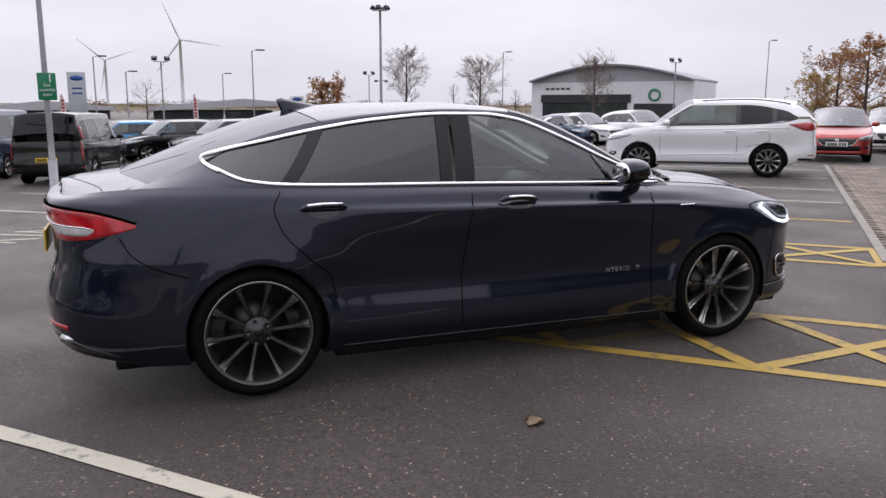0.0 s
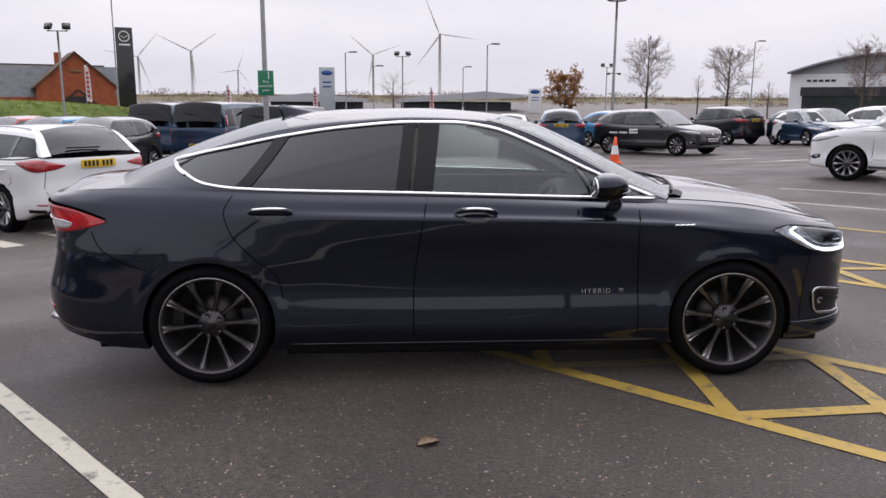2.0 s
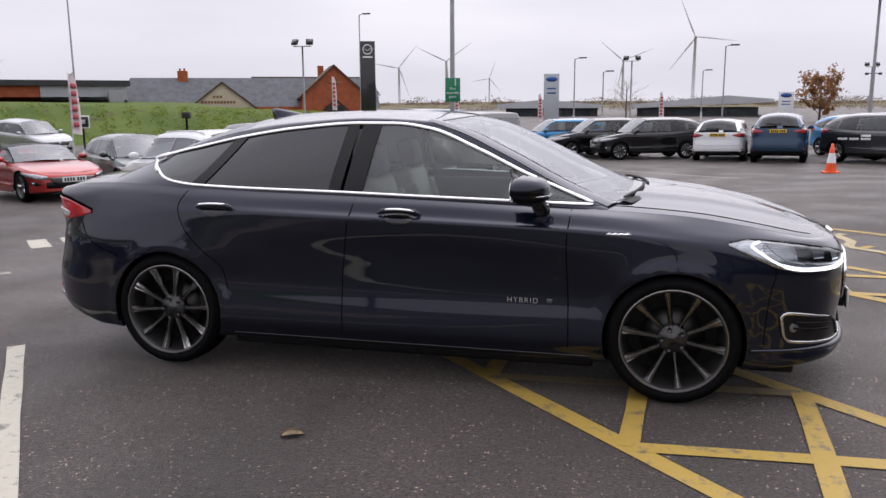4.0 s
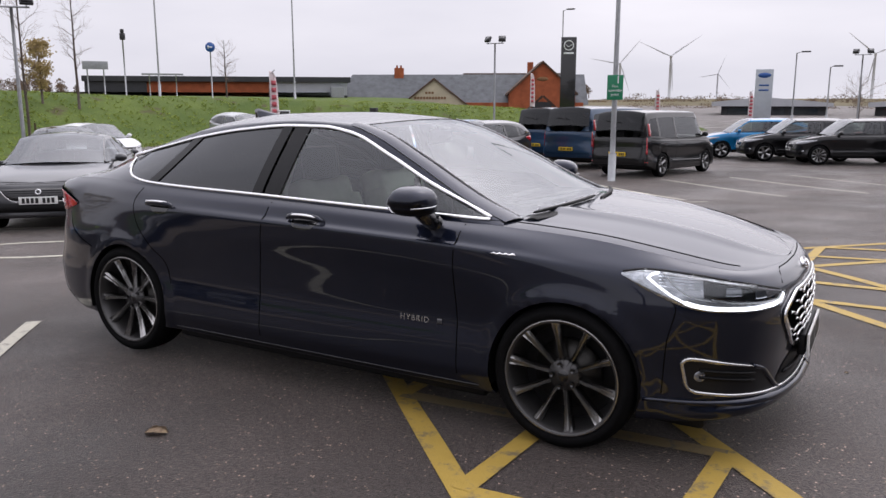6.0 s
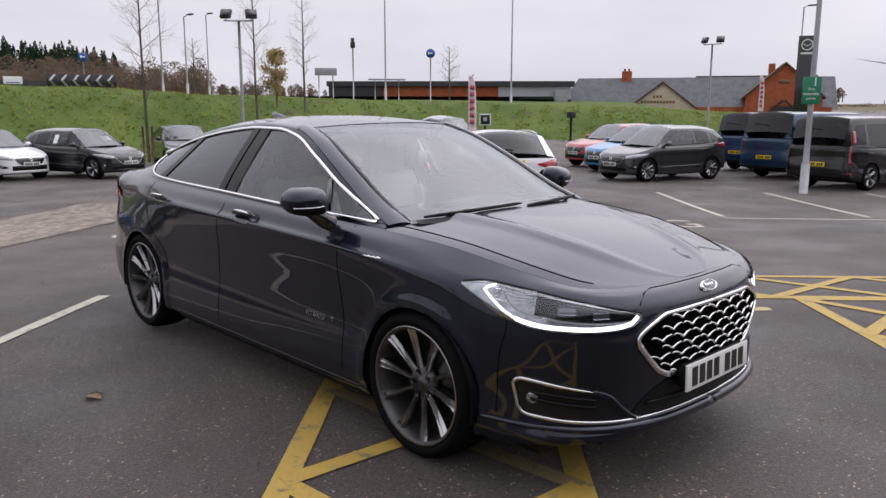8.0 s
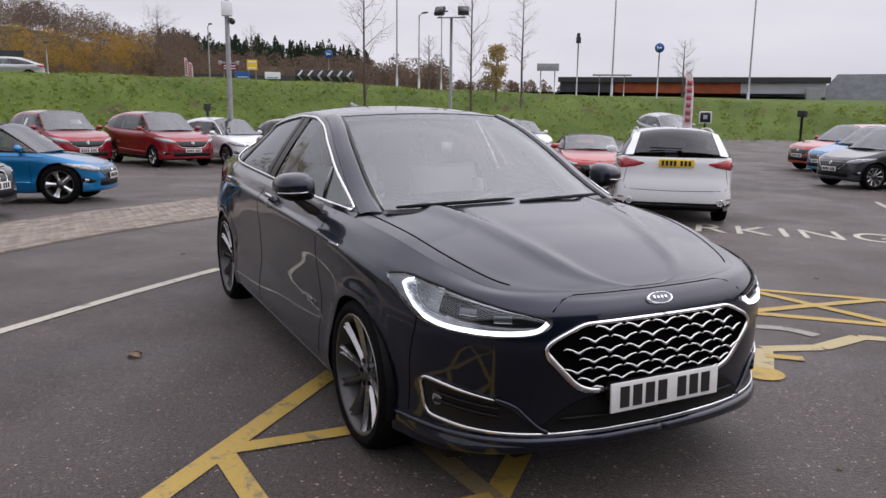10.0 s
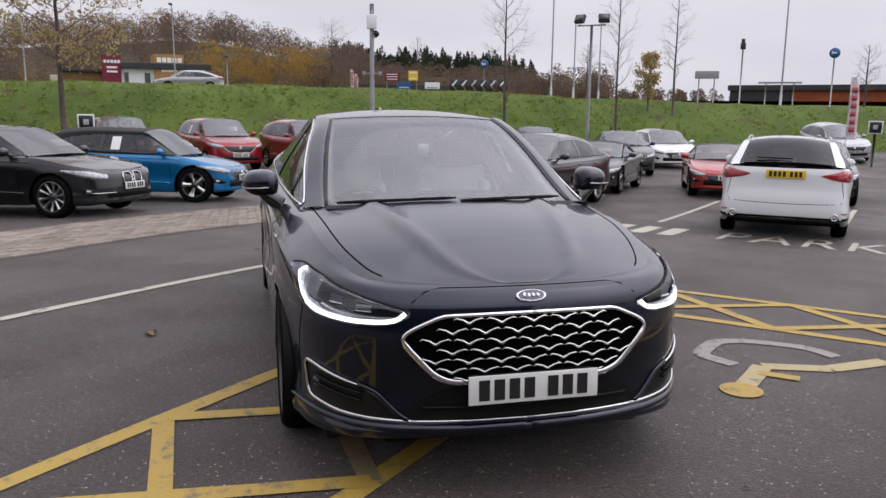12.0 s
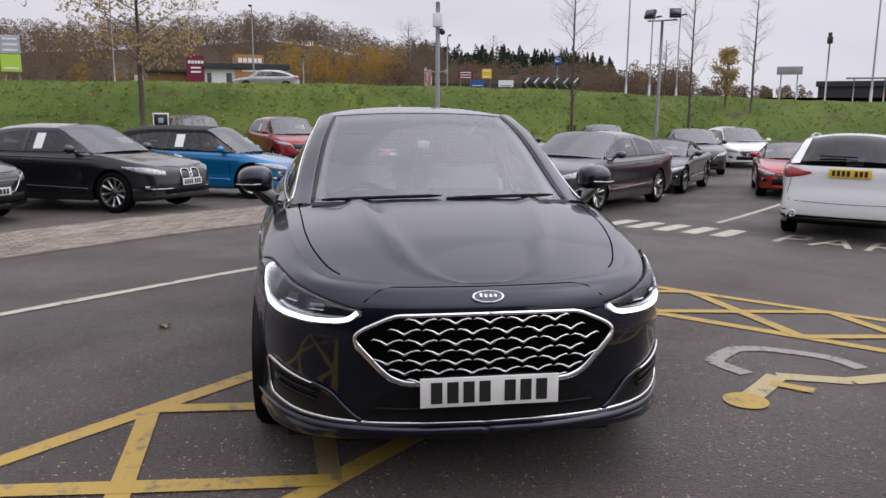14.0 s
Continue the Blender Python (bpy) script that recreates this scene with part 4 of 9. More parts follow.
        bmesh.ops.bisect_plane(low, geom=low.verts[:] + low.edges[:] + low.faces[:], plane_co=(0, 0, 1.052), plane_no=(0, 0, 1), clear_outer=True)
        part("lower_cap", low, M_PLASTIC, mi)
        part("cap", bm, M_NAVY, mi)
        bm = bmesh.new()
        tube(bm, [(0.755, sg * 0.845, 0.972), (0.752, sg * 0.885, 0.990), (0.738, sg * 0.925, 1.022), (0.715, sg * 0.955, 1.055)], [0.040, 0.042, 0.038, 0.038], 10)
        part("arm", bm, M_GLOSSBLACK, mi)
        bm = bmesh.new()
        tube(bm, smooth_line([(0.80, sg * 0.92, 1.068), (0.808, sg * 0.95, 1.066), (0.790, sg * 1.01, 1.064), (0.745, sg * 1.056, 1.062)], 10), 0.004, 6)
        part("indicator", bm, M_LAMPIN, mi)
        bm = bmesh.new()
        lathe(bm, [(0.001, 0), (0.078, 0), (0.080, 0.004)], 20, pose(0.612, sg * 0.962, 1.080, 0, 0, -90) @ Matrix.Diagonal((1.08, 1, 0.70, 1)))
        part("mirror_glass", bm, M_CHROME, mi)
        # exhaust trim
        p, n = sh.at(sg * (L - 0.68), 0.332, -0.040)
        bm = bmesh.new()
        lathe(bm, [(0.001, 0.05), (0.038, 0.05), (0.042, -0.022), (0.052, -0.026), (0.056, 0.02), (0.056, 0.05)], 24, Matrix.Translation(p) @ pose(0, 0, 0, 0, 0, -90 + sg * 30) @ Matrix.Diagonal((1.25, 1, 0.55, 1)))
        part("exhaust_trim", bm, M_SATIN, car, "chrome oval exhaust trim")
    for sg in (1, -1):
        sh.patch("rear_valance", sg * (L - 1.0), sg * (L - 0.001), lambda a: 0.262 + 0.04 * min(1, (a - (L - 1.0)) / 0.5), lambda a: 0.270 + 0.105 * min(1, (a - (L - 1.0)) / 0.35), 0.004, M_GLOSSBLACK, car, 18, 3)
        sh.line("shut_line", [(sg * a, z) for a, z in smooth_line([(L - 1.02, 0.835), (L - 1.07, 0.76), (L - 1.18, 0.69), (L - 1.33, 0.64)], 14)], 0.006, 0.0012, M_GAP, car)
        sh.line("reflector", [(sg * a, 0.405) for a in np.linspace(L - 0.74, L - 0.52, 10)], 0.024, 0.004, M_REDLENS, car)

    # nose: grille with chrome frame and wavy bars
    gr = new("grille")
    gr.parent = car
    outline = [(0.0, 0.735), (0.33, 0.730), (0.41, 0.704), (0.50, 0.645), (0.435, 0.562), (0.36, 0.494), (0.30, 0.476), (0.0, 0.471)]
    top_a = curve1((0, 0.735), (0.33, 0.728), (0.41, 0.704), (0.505, 0.645))
    bot_a = curve1((0, 0.471), (0.29, 0.475), (0.36, 0.494), (0.435, 0.562), (0.505, 0.643))
    for sg in (1, -1):
        sh.patch("grille_backing", 0.0, sg * 0.50, bot_a, top_a, 0.003, M_GAP, gr, 20, 8, rim=False)
        pts = smooth_line(outline, 60)
        sh.line("chrome_frame", [(sg * a, z) for a, z in pts], [0.016 if z > 0.63 else 0.026 for a, z in pts], 0.012, M_CHROME, gr, 0.002)
    for r in range(7):
        z0 = 0.712 - 0.0375 * r
        sp = 0.126
        for i in range(-5, 6):
            a0 = (i + (0.5 if r % 2 else 0)) * sp
            if abs(a0) + 0.036 > 0.49 - abs(z0 - 0.645) * (1.35 if z0 > 0.645 else 0.88):
                continue
            pts = [(a0 - 0.060, z0 + 0.004), (a0 - 0.048, z0 + 0.009), (a0 - 0.024, z0 + 0.003), (a0 - 0.003, z0 - 0.010), (a0 + 0.003, z0 - 0.010), (a0 + 0.024, z0 + 0.003), (a0 + 0.048, z0 + 0.009), (a0 + 0.060, z0 + 0.004)]
            sh.line("wave_bar", pts, [0.003, 0.0065, 0.0075, 0.0115, 0.0115, 0.0075, 0.0065, 0.003], 0.012, M_SATIN, gr, 0.004)
    # lower intake and splitter
    for sg in (1, -1):
        sh.patch("lower_intake", 0.0, sg * 0.52, curve1((0, 0.322), (0.52, 0.325)), curve1((0, 0.450), (0.30, 0.448), (0.40, 0.415), (0.52, 0.332)), 0.003, M_PLASTIC, car, 18, 4, rim=False)
        sh.line("lower_bar", [(sg * a, 0.372) for a in np.linspace(0, 0.43, 12)], 0.012, 0.010, M_PLASTIC, car, 0.003)
        sh.line("chrome_splitter", [(sg * a, 0.313 + 0.003 * a) for a in np.linspace(0, 0.47, 16)], 0.011, 0.012, M_SATIN, car, 0.004)
        sh.line("splitter", [(sg * a, 0.291 + 0.030 * max(0, a - 0.55) ** 1.5) for a in np.linspace(0, 1.16, 36)], [0.036 if k < 18 else 0.036 - 0.0012 * (k - 17) for k in range(36)], 0.016, M_NAVY, car, 0.0)
        sh.line("shut_line", [(sg * a, 0.822) for a in np.linspace(0, 0.36, 10)] + [(sg * 0.42, 0.811), (sg * 0.47, 0.776)], 0.006, 0.0012, M_GAP, car)
    plate(car, pose(2.362, 0, 0.453, 0, -2, 0), hero=True)
    bm = bmesh.new()
    box(bm, 2.315, 2.350, -0.25, 0.25, 0.405, 0.505, 0.01)
    part("plate_bracket", bm, M_PLASTIC, car)
    plate(car, pose(-2.406, 0, 0.76, 0, 0, 180), True, hero=True)
    # badge: blue oval in a bright ring
    p, n = sh.at(0.0001, 0.790, 0.004)
    q = Matrix.Translation(p) @ n.to_track_quat("-Y", "Z").to_matrix().to_4x4()
    bd = new("badge")
    bd.parent = car
    bm = bmesh.new()
    lathe(bm, [(0.052, -0.004), (0.056, -0.008), (0.061, -0.004), (0.062, 0.004)], 32, q @ Matrix.Diagonal((1, 1, 0.42, 1)))
    part("ring", bm, M_CHROME, bd)
    bm = bmesh.new()
    lathe(bm, [(0.001, -0.005), (0.054, -0.004)], 32, q @ Matrix.Diagonal((1, 1, 0.42, 1)))
    part("face", bm, M_BADGEBLUE, bd)
    for k in range(4):
        bm = bmesh.new()
        box(bm, -0.033 + k * 0.018, -0.022 + k * 0.018, -0.0075, -0.004, -0.008, 0.008 if k else 0.012, 0, q)
        part("script_bar", bm, M_CHROME, bd)
    # wipers, aerial fin, cowl
    bm = bmesh.new()
    rows = [[Vector(cab.top(1.075, k / 14 * 0.87)) + Vector((dx, 0, dz)) for k in range(-14, 15)] for dx, dz in ((0.07, 0.004), (0.03, 0.014), (-0.01, 0.012))]
    grid(bm, rows, flip=True)
    bmesh.ops.recalc_face_normals(bm, faces=bm.faces)
    part("cowl", bm, M_PLASTIC, car)
    for y0, y1, s0, s1 in ((-0.60, -0.02, 1.068, 1.045), (0.0, 0.58, 1.072, 1.040)):
        bm = bmesh.new()
        pts = [Vector(cab.top(s0 + (s1 - s0) * k / 10, (y0 + (y1 - y0) * k / 10) / 0.75)) + Vector((0.012, 0, 0.022)) for k in range(11)]
        tube(bm, pts, [0.006] + [0.009] * 9 + [0.004], 6)
        part("wiper", bm, M_PLASTIC, car)
    fx, _, fz = cab.top(-0.93, 0)
    bm = bmesh.new()
    rows = []
    for k in range(9):
        u = k / 8
        x = fx + 0.11 - 0.24 * u
        h = 0.088 * u ** 1.2 if u < 0.92 else 0.07
        w = 0.022 * (0.35 + math.sin(math.pi * min(u + 0.1, 1) * 0.8))
        zz = float(cen(x + 0.05)) - 0.004
        rows.append([(x, -w, zz), (x - 0.02 * u, -w * 0.4, zz + h * 0.7), (x - 0.03 * u, 0, zz + h), (x - 0.02 * u, w * 0.4, zz + h * 0.7), (x, w, zz)])
    vs = grid(bm, rows)
    bm.faces.new(vs[-1])
    bmesh.ops.recalc_face_normals(bm, faces=bm.faces)
    part("aerial_fin", bm, M_NAVY, car)
    # model script on the wing and lettering on the door
    for sg in (1, -1):
        sh.line("wing_script", [(sg * ax(1.20 - 0.015 * k), 0.868 + 0.004 * (k % 2)) for k in range(9)], [0.004, 0.012, 0.006, 0.010, 0.005, 0.011, 0.006, 0.009, 0.004], 0.003, M_CHROME, car, 0.001)
        cu = bpy.data.curves.new("lettering", "FONT")
        cu.body = "HYBRID"
        cu.size, cu.extrude, cu.align_x = 0.040, 0.0015, "CENTER"
        cu.space_character = 1.25
        tmp = bpy.data.objects.new("lettering", cu)
        me = bpy.data.meshes.new_from_object(tmp)
        bpy.data.objects.remove(tmp)
        me.materials.clear()
        me.materials.append(M_SATIN)
        p, n = sh.at(sg * ax(0.665), 0.493, 0.002)
        t = part_of("lettering", me, car, Matrix.Translation(p) @ pose(0, 0, 0, 90 - 2, 0, 0 if sg < 0 else 180))
        sh.patch("leaf_badge", sg * ax(0.792), sg * ax(0.818), lambda a: 0.493, lambda a: 0.519, 0.003, M_SILLDARK, car, 3, 3)

    # under the car and inside
    bm = bmesh.new()
    # floor set low and nose trays added to deepen shade under the car
    box(bm, -2.10, 1.98, -0.66, 0.66, 0.145, 0.26, 0.02)
    box(bm, -1.00, 1.00, -0.83, 0.83, 0.150, 0.30, 0.02)
    box(bm, 1.90, 2.16, -0.55, 0.55, 0.185, 0.29, 0.02)
    box(bm, 1.80, 2.02, -0.76, 0.76, 0.165, 0.27, 0.02)
    box(bm, -2.14, -1.85, -0.60, 0.60, 0.21, 0.32, 0.02)
    part("underbody", bm, M_PLASTIC, car)
    bm = bmesh.new()
    box(bm, -1.9, 1.0, -0.80, 0.80, 0.30, 0.42, 0.03)
    for y in (-0.76, 0.76):
        box(bm, -1.2, 0.80, y - 0.03, y + 0.03, 0.4, 0.99, 0.02)
    part("cabin_floor", bm, M_CHARCOAL, car)
    bm = bmesh.new()
    rows = []
    for k in range(13):
        y = -0.78 + 1.56 * k / 12
        hump = 0.035 * math.exp(-(((y + 0.37) / 0.2) ** 2))
        rows.append([(0.62, y, 0.60), (0.60, y, 0.84 + hump * 0.5), (0.66, y, 0.93 + hump), (0.76, y, 0.965 + hump), (1.0, y, 0.955), (1.15, y, 0.93)])
    grid(bm, rows)
    part("dashboard", bm, M_CHARCOAL, car)
    bm = bmesh.new()
    box(bm, 0.585, 0.60, -0.12, 0.12, 0.80, 0.93, 0.01)
    part("display", bm, M_GLOSSBLACK, car)
    st = new("steering_wheel")
    st.parent = car
    st.matrix_basis = pose(0.44, -0.37, 0.86, 0, -65, 0)
    bm = bmesh.new()
    tube(bm, [(0.185 * math.cos(2 * math.pi * k / 28), 0.185 * math.sin(2 * math.pi * k / 28), 0) for k in range(29)], 0.016, 8, False)
    part("ring", bm, M_CHARCOAL, st)
    bm = bmesh.new()
    box(bm, -0.07, 0.07, -0.06, 0.06, -0.04, 0.01, 0.02)
    box(bm, -0.02, 0.02, -0.18, 0.18, -0.02, 0.0, 0.008)
    box(bm, -0.18, 0.0, -0.02, 0.02, -0.02, 0.0, 0.008)
    part("hub", bm, M_CHARCOAL, st)
    for y in (-0.37, 0.37):
        for x0, back in ((0.10, 0), (-0.75, 1)):
            se = new("seat")
            se.parent = car
            se.matrix_basis = pose(x0, y, 0.40)
            bm = bmesh.new()
            box(bm, -0.25, 0.27, -0.25, 0.25, 0.0, 0.17, 0.05)
            part("cushion", bm, M_CREAM, se)
            bm = bmesh.new()
            box(bm, -0.08, 0.08, -0.24, 0.24, 0.0, 0.62, 0.06, pose(-0.26, 0, 0.10, 0, -17, 0))
            box(bm, -0.06, 0.11, -0.26, -0.17, 0.05, 0.50, 0.04, pose(-0.26, 0, 0.10, 0, -17, 0))
            box(bm, -0.06, 0.11, 0.17, 0.26, 0.05, 0.50, 0.04, pose(-0.26, 0, 0.10, 0, -17, 0))
            part("backrest", bm, M_CREAM if not back else M_CHARCOAL, se)
            bm = bmesh.new()
            box(bm, -0.06, 0.05, -0.13, 0.13, 0.60, 0.80, 0.04, pose(-0.26, 0, 0.10, 0, -12, 0))
            part("headrest", bm, M_CHARCOAL, se)
    bm = bmesh.new()
    tube(bm, [(0.26, 0, 1.40), (0.30, 0, 1.36)], 0.012, 6)
    box(bm, 0.27, 0.31, -0.12, 0.12, 1.30, 1.37, 0.015)
    box(bm, 0.28, 0.42, -0.10, 0.10, 1.37, 1.385, 0.006)
    part("rear_view_mirror", bm, M_GLOSSBLACK, car)
    bm = bmesh.new()
    grid(bm, [[Vector(cab.top(x, k / 10 * (0.20 if x < 0.2 else 0.12))) - Vector((0.002, 0, 0.009)) for k in range(-10, 11)] for x in np.linspace(0.12, 0.33, 8)])
    part("sensor_cover", bm, M_PLASTIC, car)
    bm = bmesh.new()
    box(bm, 0.50, 0.505, -0.05, 0.02, 1.215, 1.285, 0, None)
    part("paper_ticket", bm, M_PLATEW, car, "small white paper ticket behind the windscreen")
    # pale headlining and pillar linings
    bm = bmesh.new()
    rows = [[Vector(cab.top(x, k / 10 * 0.97)) - Vector((0, 0, 0.035)) for k in range(-10, 11)] for x in np.linspace(0.08, -1.0, 12)]
    grid(bm, rows)
    part("headlining", bm, M_LINING, car)
    for sg in (1, -1):
        bm = bmesh.new()
        grid(bm, [[Vector(cab.top(x, sg * f)) - Vector((0.010 + d, 0, 0.014 + d)) for f, d in ((0.875, 0.0), (0.84, 0.004), (0.80 + 0.03 * (0.95 - x), 0.03), (0.80 + 0.03 * (0.95 - x), 0.07))] for x in np.linspace(0.97, 0.10, 12)], flip=sg < 0)
        bmesh.ops.recalc_face_normals(bm, faces=bm.faces)
        part("pillar_lining", bm, M_LINING, car)
        bm = bmesh.new()
        tube(bm, [(-0.32, sg * 0.76, 0.9), (-0.32, sg * 0.71, 1.05), (-0.32, sg * 0.56, 1.36)], 0.04, 6)
        part("pillar_lining", bm, M_CREAM, car)
    return car


navy_saloon()


# ---------------------------------------------------------------- road markings
def stripe(bm, pts, width, lift=0.005, step=0.5):
    """A painted line on the ground through lot points (s, d), with cut ends and slightly ragged edges."""
    for (s0, d0), (s1, d1) in zip(pts, pts[1:]):
        ln = math.hypot(s1 - s0, d1 - d0)
        n = max(2, int(ln / step) + 1)
        us, ud = (s1 - s0) / ln, (d1 - d0) / ln
        rows = []
        for i in range(n + 1):
            f = i / n
            row = []
            for k in (-1, 1):
                w = width / 2 + random.uniform(-0.004, 0.004)
                row.append(lot(s0 + us * ln * f - ud * w * k, d0 + ud * ln * f + us * w * k, lift))
            rows.append(row)
        grid(bm, rows)


def hatch_box(name, s0, s1, d0, d1, cells, along, label, faded=()):
    th = thing(name, label, "road marking", kind="structure")
    for a, b in (((s0, d0), (s1, d0)), ((s0, d1), (s1, d1)), ((s0, d0), (s0, d1)), ((s1, d0), (s1, d1))):
        bm = bmesh.new()
        stripe(bm, [a, b], 0.105)
        bmesh.ops.recalc_face_normals(bm, faces=bm.faces)
        part("border_line", bm, M_YELLOW, th)
    for i, (a, b) in enumerate(zip(cells, cells[1:])):
        for flip in (0, 1):
            p, q = (a, b) if not flip else (b, a)
            bm = bmesh.new()
            stripe(bm, [(s0, p), (s1, q)] if along == "d" else [(p, d0), (q, d1)], 0.10, 0.0065 + 0.0015 * flip)
            # faded lines: worn, with the car's shade in their brown
            part("cross_line", bm, M_BROWNYELLOW if (i, flip) in faded else M_YELLOW, th)
    return th


hatch_box("hatching", -0.14, 1.09, -1.50, 5.2, [-1.50, -0.36, 0.78, 1.88, 2.96, 4.08, 5.2], "d", "worn yellow cross-hatching beside a disabled bay", [(2, 0)])
hatch_box("hatching", 3.39, 4.36, -1.50, 2.85, [-1.50, -0.4, 0.69, 1.77, 2.85], "d", "worn yellow cross-hatching between disabled bays")
hatch_box("hatching", -0.14, 6.46, -2.53, -1.555, [-0.14, 1.03, 2.12, 3.21, 4.30, 5.38, 6.46], "s", "worn yellow cross-hatching at the head of the disabled bays")


def marking(name, label, material, lines, width):
    th = thing(name, label, "road marking", kind="structure")
    for ln in lines:
        bm = bmesh.new()
        stripe(bm, ln, width)
        part("painted_line", bm, material, th)
    return th


marking("bay_lines", "white painted parking bay lines on asphalt", M_WHITE, [[(-2.40, -1.40), (-2.80, 4.6)], [(8.63, -1.5), (8.63, 2.8)], [(10.66, -1.5), (10.66, 2.8)], [(13.1, -1.5), (13.1, 2.8)], [(15.5, -1.5), (15.5, 2.8)]], 0.10)
marking("bay_lines", "yellow painted bay line on asphalt", M_YELLOW, [[(6.46, -1.5), (6.46, 2.8)]], 0.10)
marking("bay_lines", "white painted parking bay lines on asphalt", M_WHITE, [[(s, -9.0), (s, -13.9)] for s in (-3.3, -0.75, 1.95, 5.2, 7.75, 10.1, 12.2, 14.2)] + [[(5.1, -8.72), (7.95, -8.55)]], 0.10)
marking("turn_arrows", "faded white arrows painted on asphalt", M_WHITE, [[(19.0, -6.2), (20.3, -5.5)], [(18.1, -4.6), (19.5, -3.5)], [(19.0, -4.3), (19.5, -3.5)], [(17.2, -2.7), (18.4, -2.4)]], 0.22)


marking("loop_marking", "white loop and line painted on asphalt beside the paving", M_WHITE, [[(-2.3, -4.88), (-3.3, -4.94), (-3.8, -5.10), (-4.15, -5.5), (-4.22, -6.0), (-4.0, -6.36), (-3.6, -6.46), (-2.5, -6.36)], [(-5.3, -8.6), (-2.9, -8.36)], [(-5.42, -8.1), (-5.45, -9.1)]], 0.11)


def wheelchair(s, d):
    """The wheelchair sign painted on a bay, worn in part to yellow."""
    th = thing("wheelchair_symbol", "worn white and yellow wheelchair symbol painted on asphalt", "road marking", kind="structure")

    def local(px, py):
        return (s + px, d + py)
    bm = bmesh.new()
    arc = smooth_line([local(-0.11, 0.20), local(-0.34, 0.06), local(-0.31, -0.25), local(-0.07, -0.41), local(0.19, -0.45), local(0.40, -0.34)], 26)
    stripe(bm, arc, 0.105)
    part("wheel_arc", bm, M_FADED, th)
    bm = bmesh.new()
    stripe(bm, [local(0.01, 0.58), local(0.04, 0.13), local(0.39, -0.04), local(0.67, -0.41), local(0.84, -0.42)], 0.115)
    part("body_line", bm, M_FADEDYELLOW, th)
    bm = bmesh.new()
    stripe(bm, [local(0.04, 0.28), local(0.26, 0.27)], 0.085, 0.007)
    part("arm_line", bm, M_YELLOW, th)
    bm = bmesh.new()
    c = lot(*local(0.01, 0.65), 0.0075)
    vs = [bm.verts.new(c + Vector((0.115 * math.cos(t), 0.115 * math.sin(t), 0))) for t in np.linspace(0, 2 * math.pi, 20)[:-1]]
    bm.faces.new(vs)
    part("head_dot", bm, M_YELLOW, th)
    return th


wheelchair(2.16, -0.70)
wheelchair(5.35, -0.70)


def text_mesh(body, size, extrude=0.0, align="CENTER", space=1.0):
    cu = bpy.data.curves.new("lettering", "FONT")
    cu.body, cu.size, cu.extrude, cu.align_x, cu.space_character = body, size, extrude, align, space
    tmp = bpy.data.objects.new("lettering", cu)
    me = bpy.data.meshes.new_from_object(tmp)
    bpy.data.objects.remove(tmp)
    bpy.data.curves.remove(cu)
    me.materials.clear()
    return me


def lay_text(me, s0, d0, s1, height):
    """Spreads a text mesh over the ground from s0 to s1, its foot at d0."""
    xs = [v.co.x for v in me.vertices]
    ys = [v.co.y for v in me.vertices]
    for v in me.vertices:
        f = (v.co.x - min(xs)) / (max(xs) - min(xs))
        g = (v.co.y - min(ys)) / (max(ys) - min(ys))
        v.co = lot(s0 + (s1 - s0) * f, d0 - height * g, 0.006)


words = thing("parking_lettering", "worn white capital letters painted on asphalt", "road marking", kind="structure")
me_ = text_mesh("PARKING", 1.0, 0, "LEFT", 1.15)
lay_text(me_, 0.55, -7.15, 4.35, 1.15)
me_.materials.append(M_WHITE)
part_of("word", me_, words)
for k_ in range(5):
    bm = bmesh.new()
    s_ = -2.0 + 0.425 * k_
    stripe(bm, [(s_ + 0.14, -7.1), (s_ + 0.14, -8.2)], 0.25)
    part("word_bar", bm, M_WHITE, words)

# fallen leaves
M_LEAF = mat("dry_brown_leaf", (0.40, 0.30, 0.20), 0.7, 0, 0, 0.3, 60, 0.35)


def fallen_leaf(x, y, size, turn):
    bm = bmesh.new()
    rows = []
    for i in range(9):
        f = i / 8
        w = size * 0.36 * math.sin(math.pi * min(1, f * 0.95 + 0.03)) * (1 + 0.25 * math.sin(9 * f))
        lift = 0.003 + size * 0.10 * math.sin(2.6 * f + 0.2)
        rows.append([(size * (f - 0.5), -w, lift + 0.2 * w), (size * (f - 0.5), 0, lift - 0.08 * w), (size * (f - 0.5), w, lift + 0.35 * w)])
    grid(bm, rows)
    bmesh.ops.solidify(bm, geom=bm.faces[:], thickness=0.0015)
    th = thing("fallen_leaf", "dry curled brown leaf lying on the asphalt", "leaf", pose(x, y, float(ground_z(x, y)), 0, 0, turn), group="fallen leaves")
    part("blade", bm, M_LEAF, th)


fallen_leaf(-0.29, -1.65, 0.115, 25)
for x_, y_, z_, t_ in ((-3.6, -0.9, 0.06, 70), (-4.1, -0.2, 0.05, 10), (2.0, 6.4, 0.05, 120), (-0.4, 4.4, 0.05, 45), (2.5, 0.9, 0.03, 45)):
    fallen_leaf(x_, y_, z_, t_)


# ---------------------------------------------------------------- parked cars
M_LAMPCLR = mat("clear_headlamp", (0.34, 0.35, 0.37), 0.12, 0.45, 1.0, 0.5, 26, 0.75)
M_TAIL = mat("red_tail_lamp", (0.35, 0.012, 0.018), 0.15, 0, 1.0, 0.5, 22, 0.4)
M_CARGLASS = glass("parked_car_glass", (0.42, 0.46, 0.45), 2.2)
M_CARSIDE = glass("parked_car_side_glass", (0.46, 0.52, 0.50), 1.65)
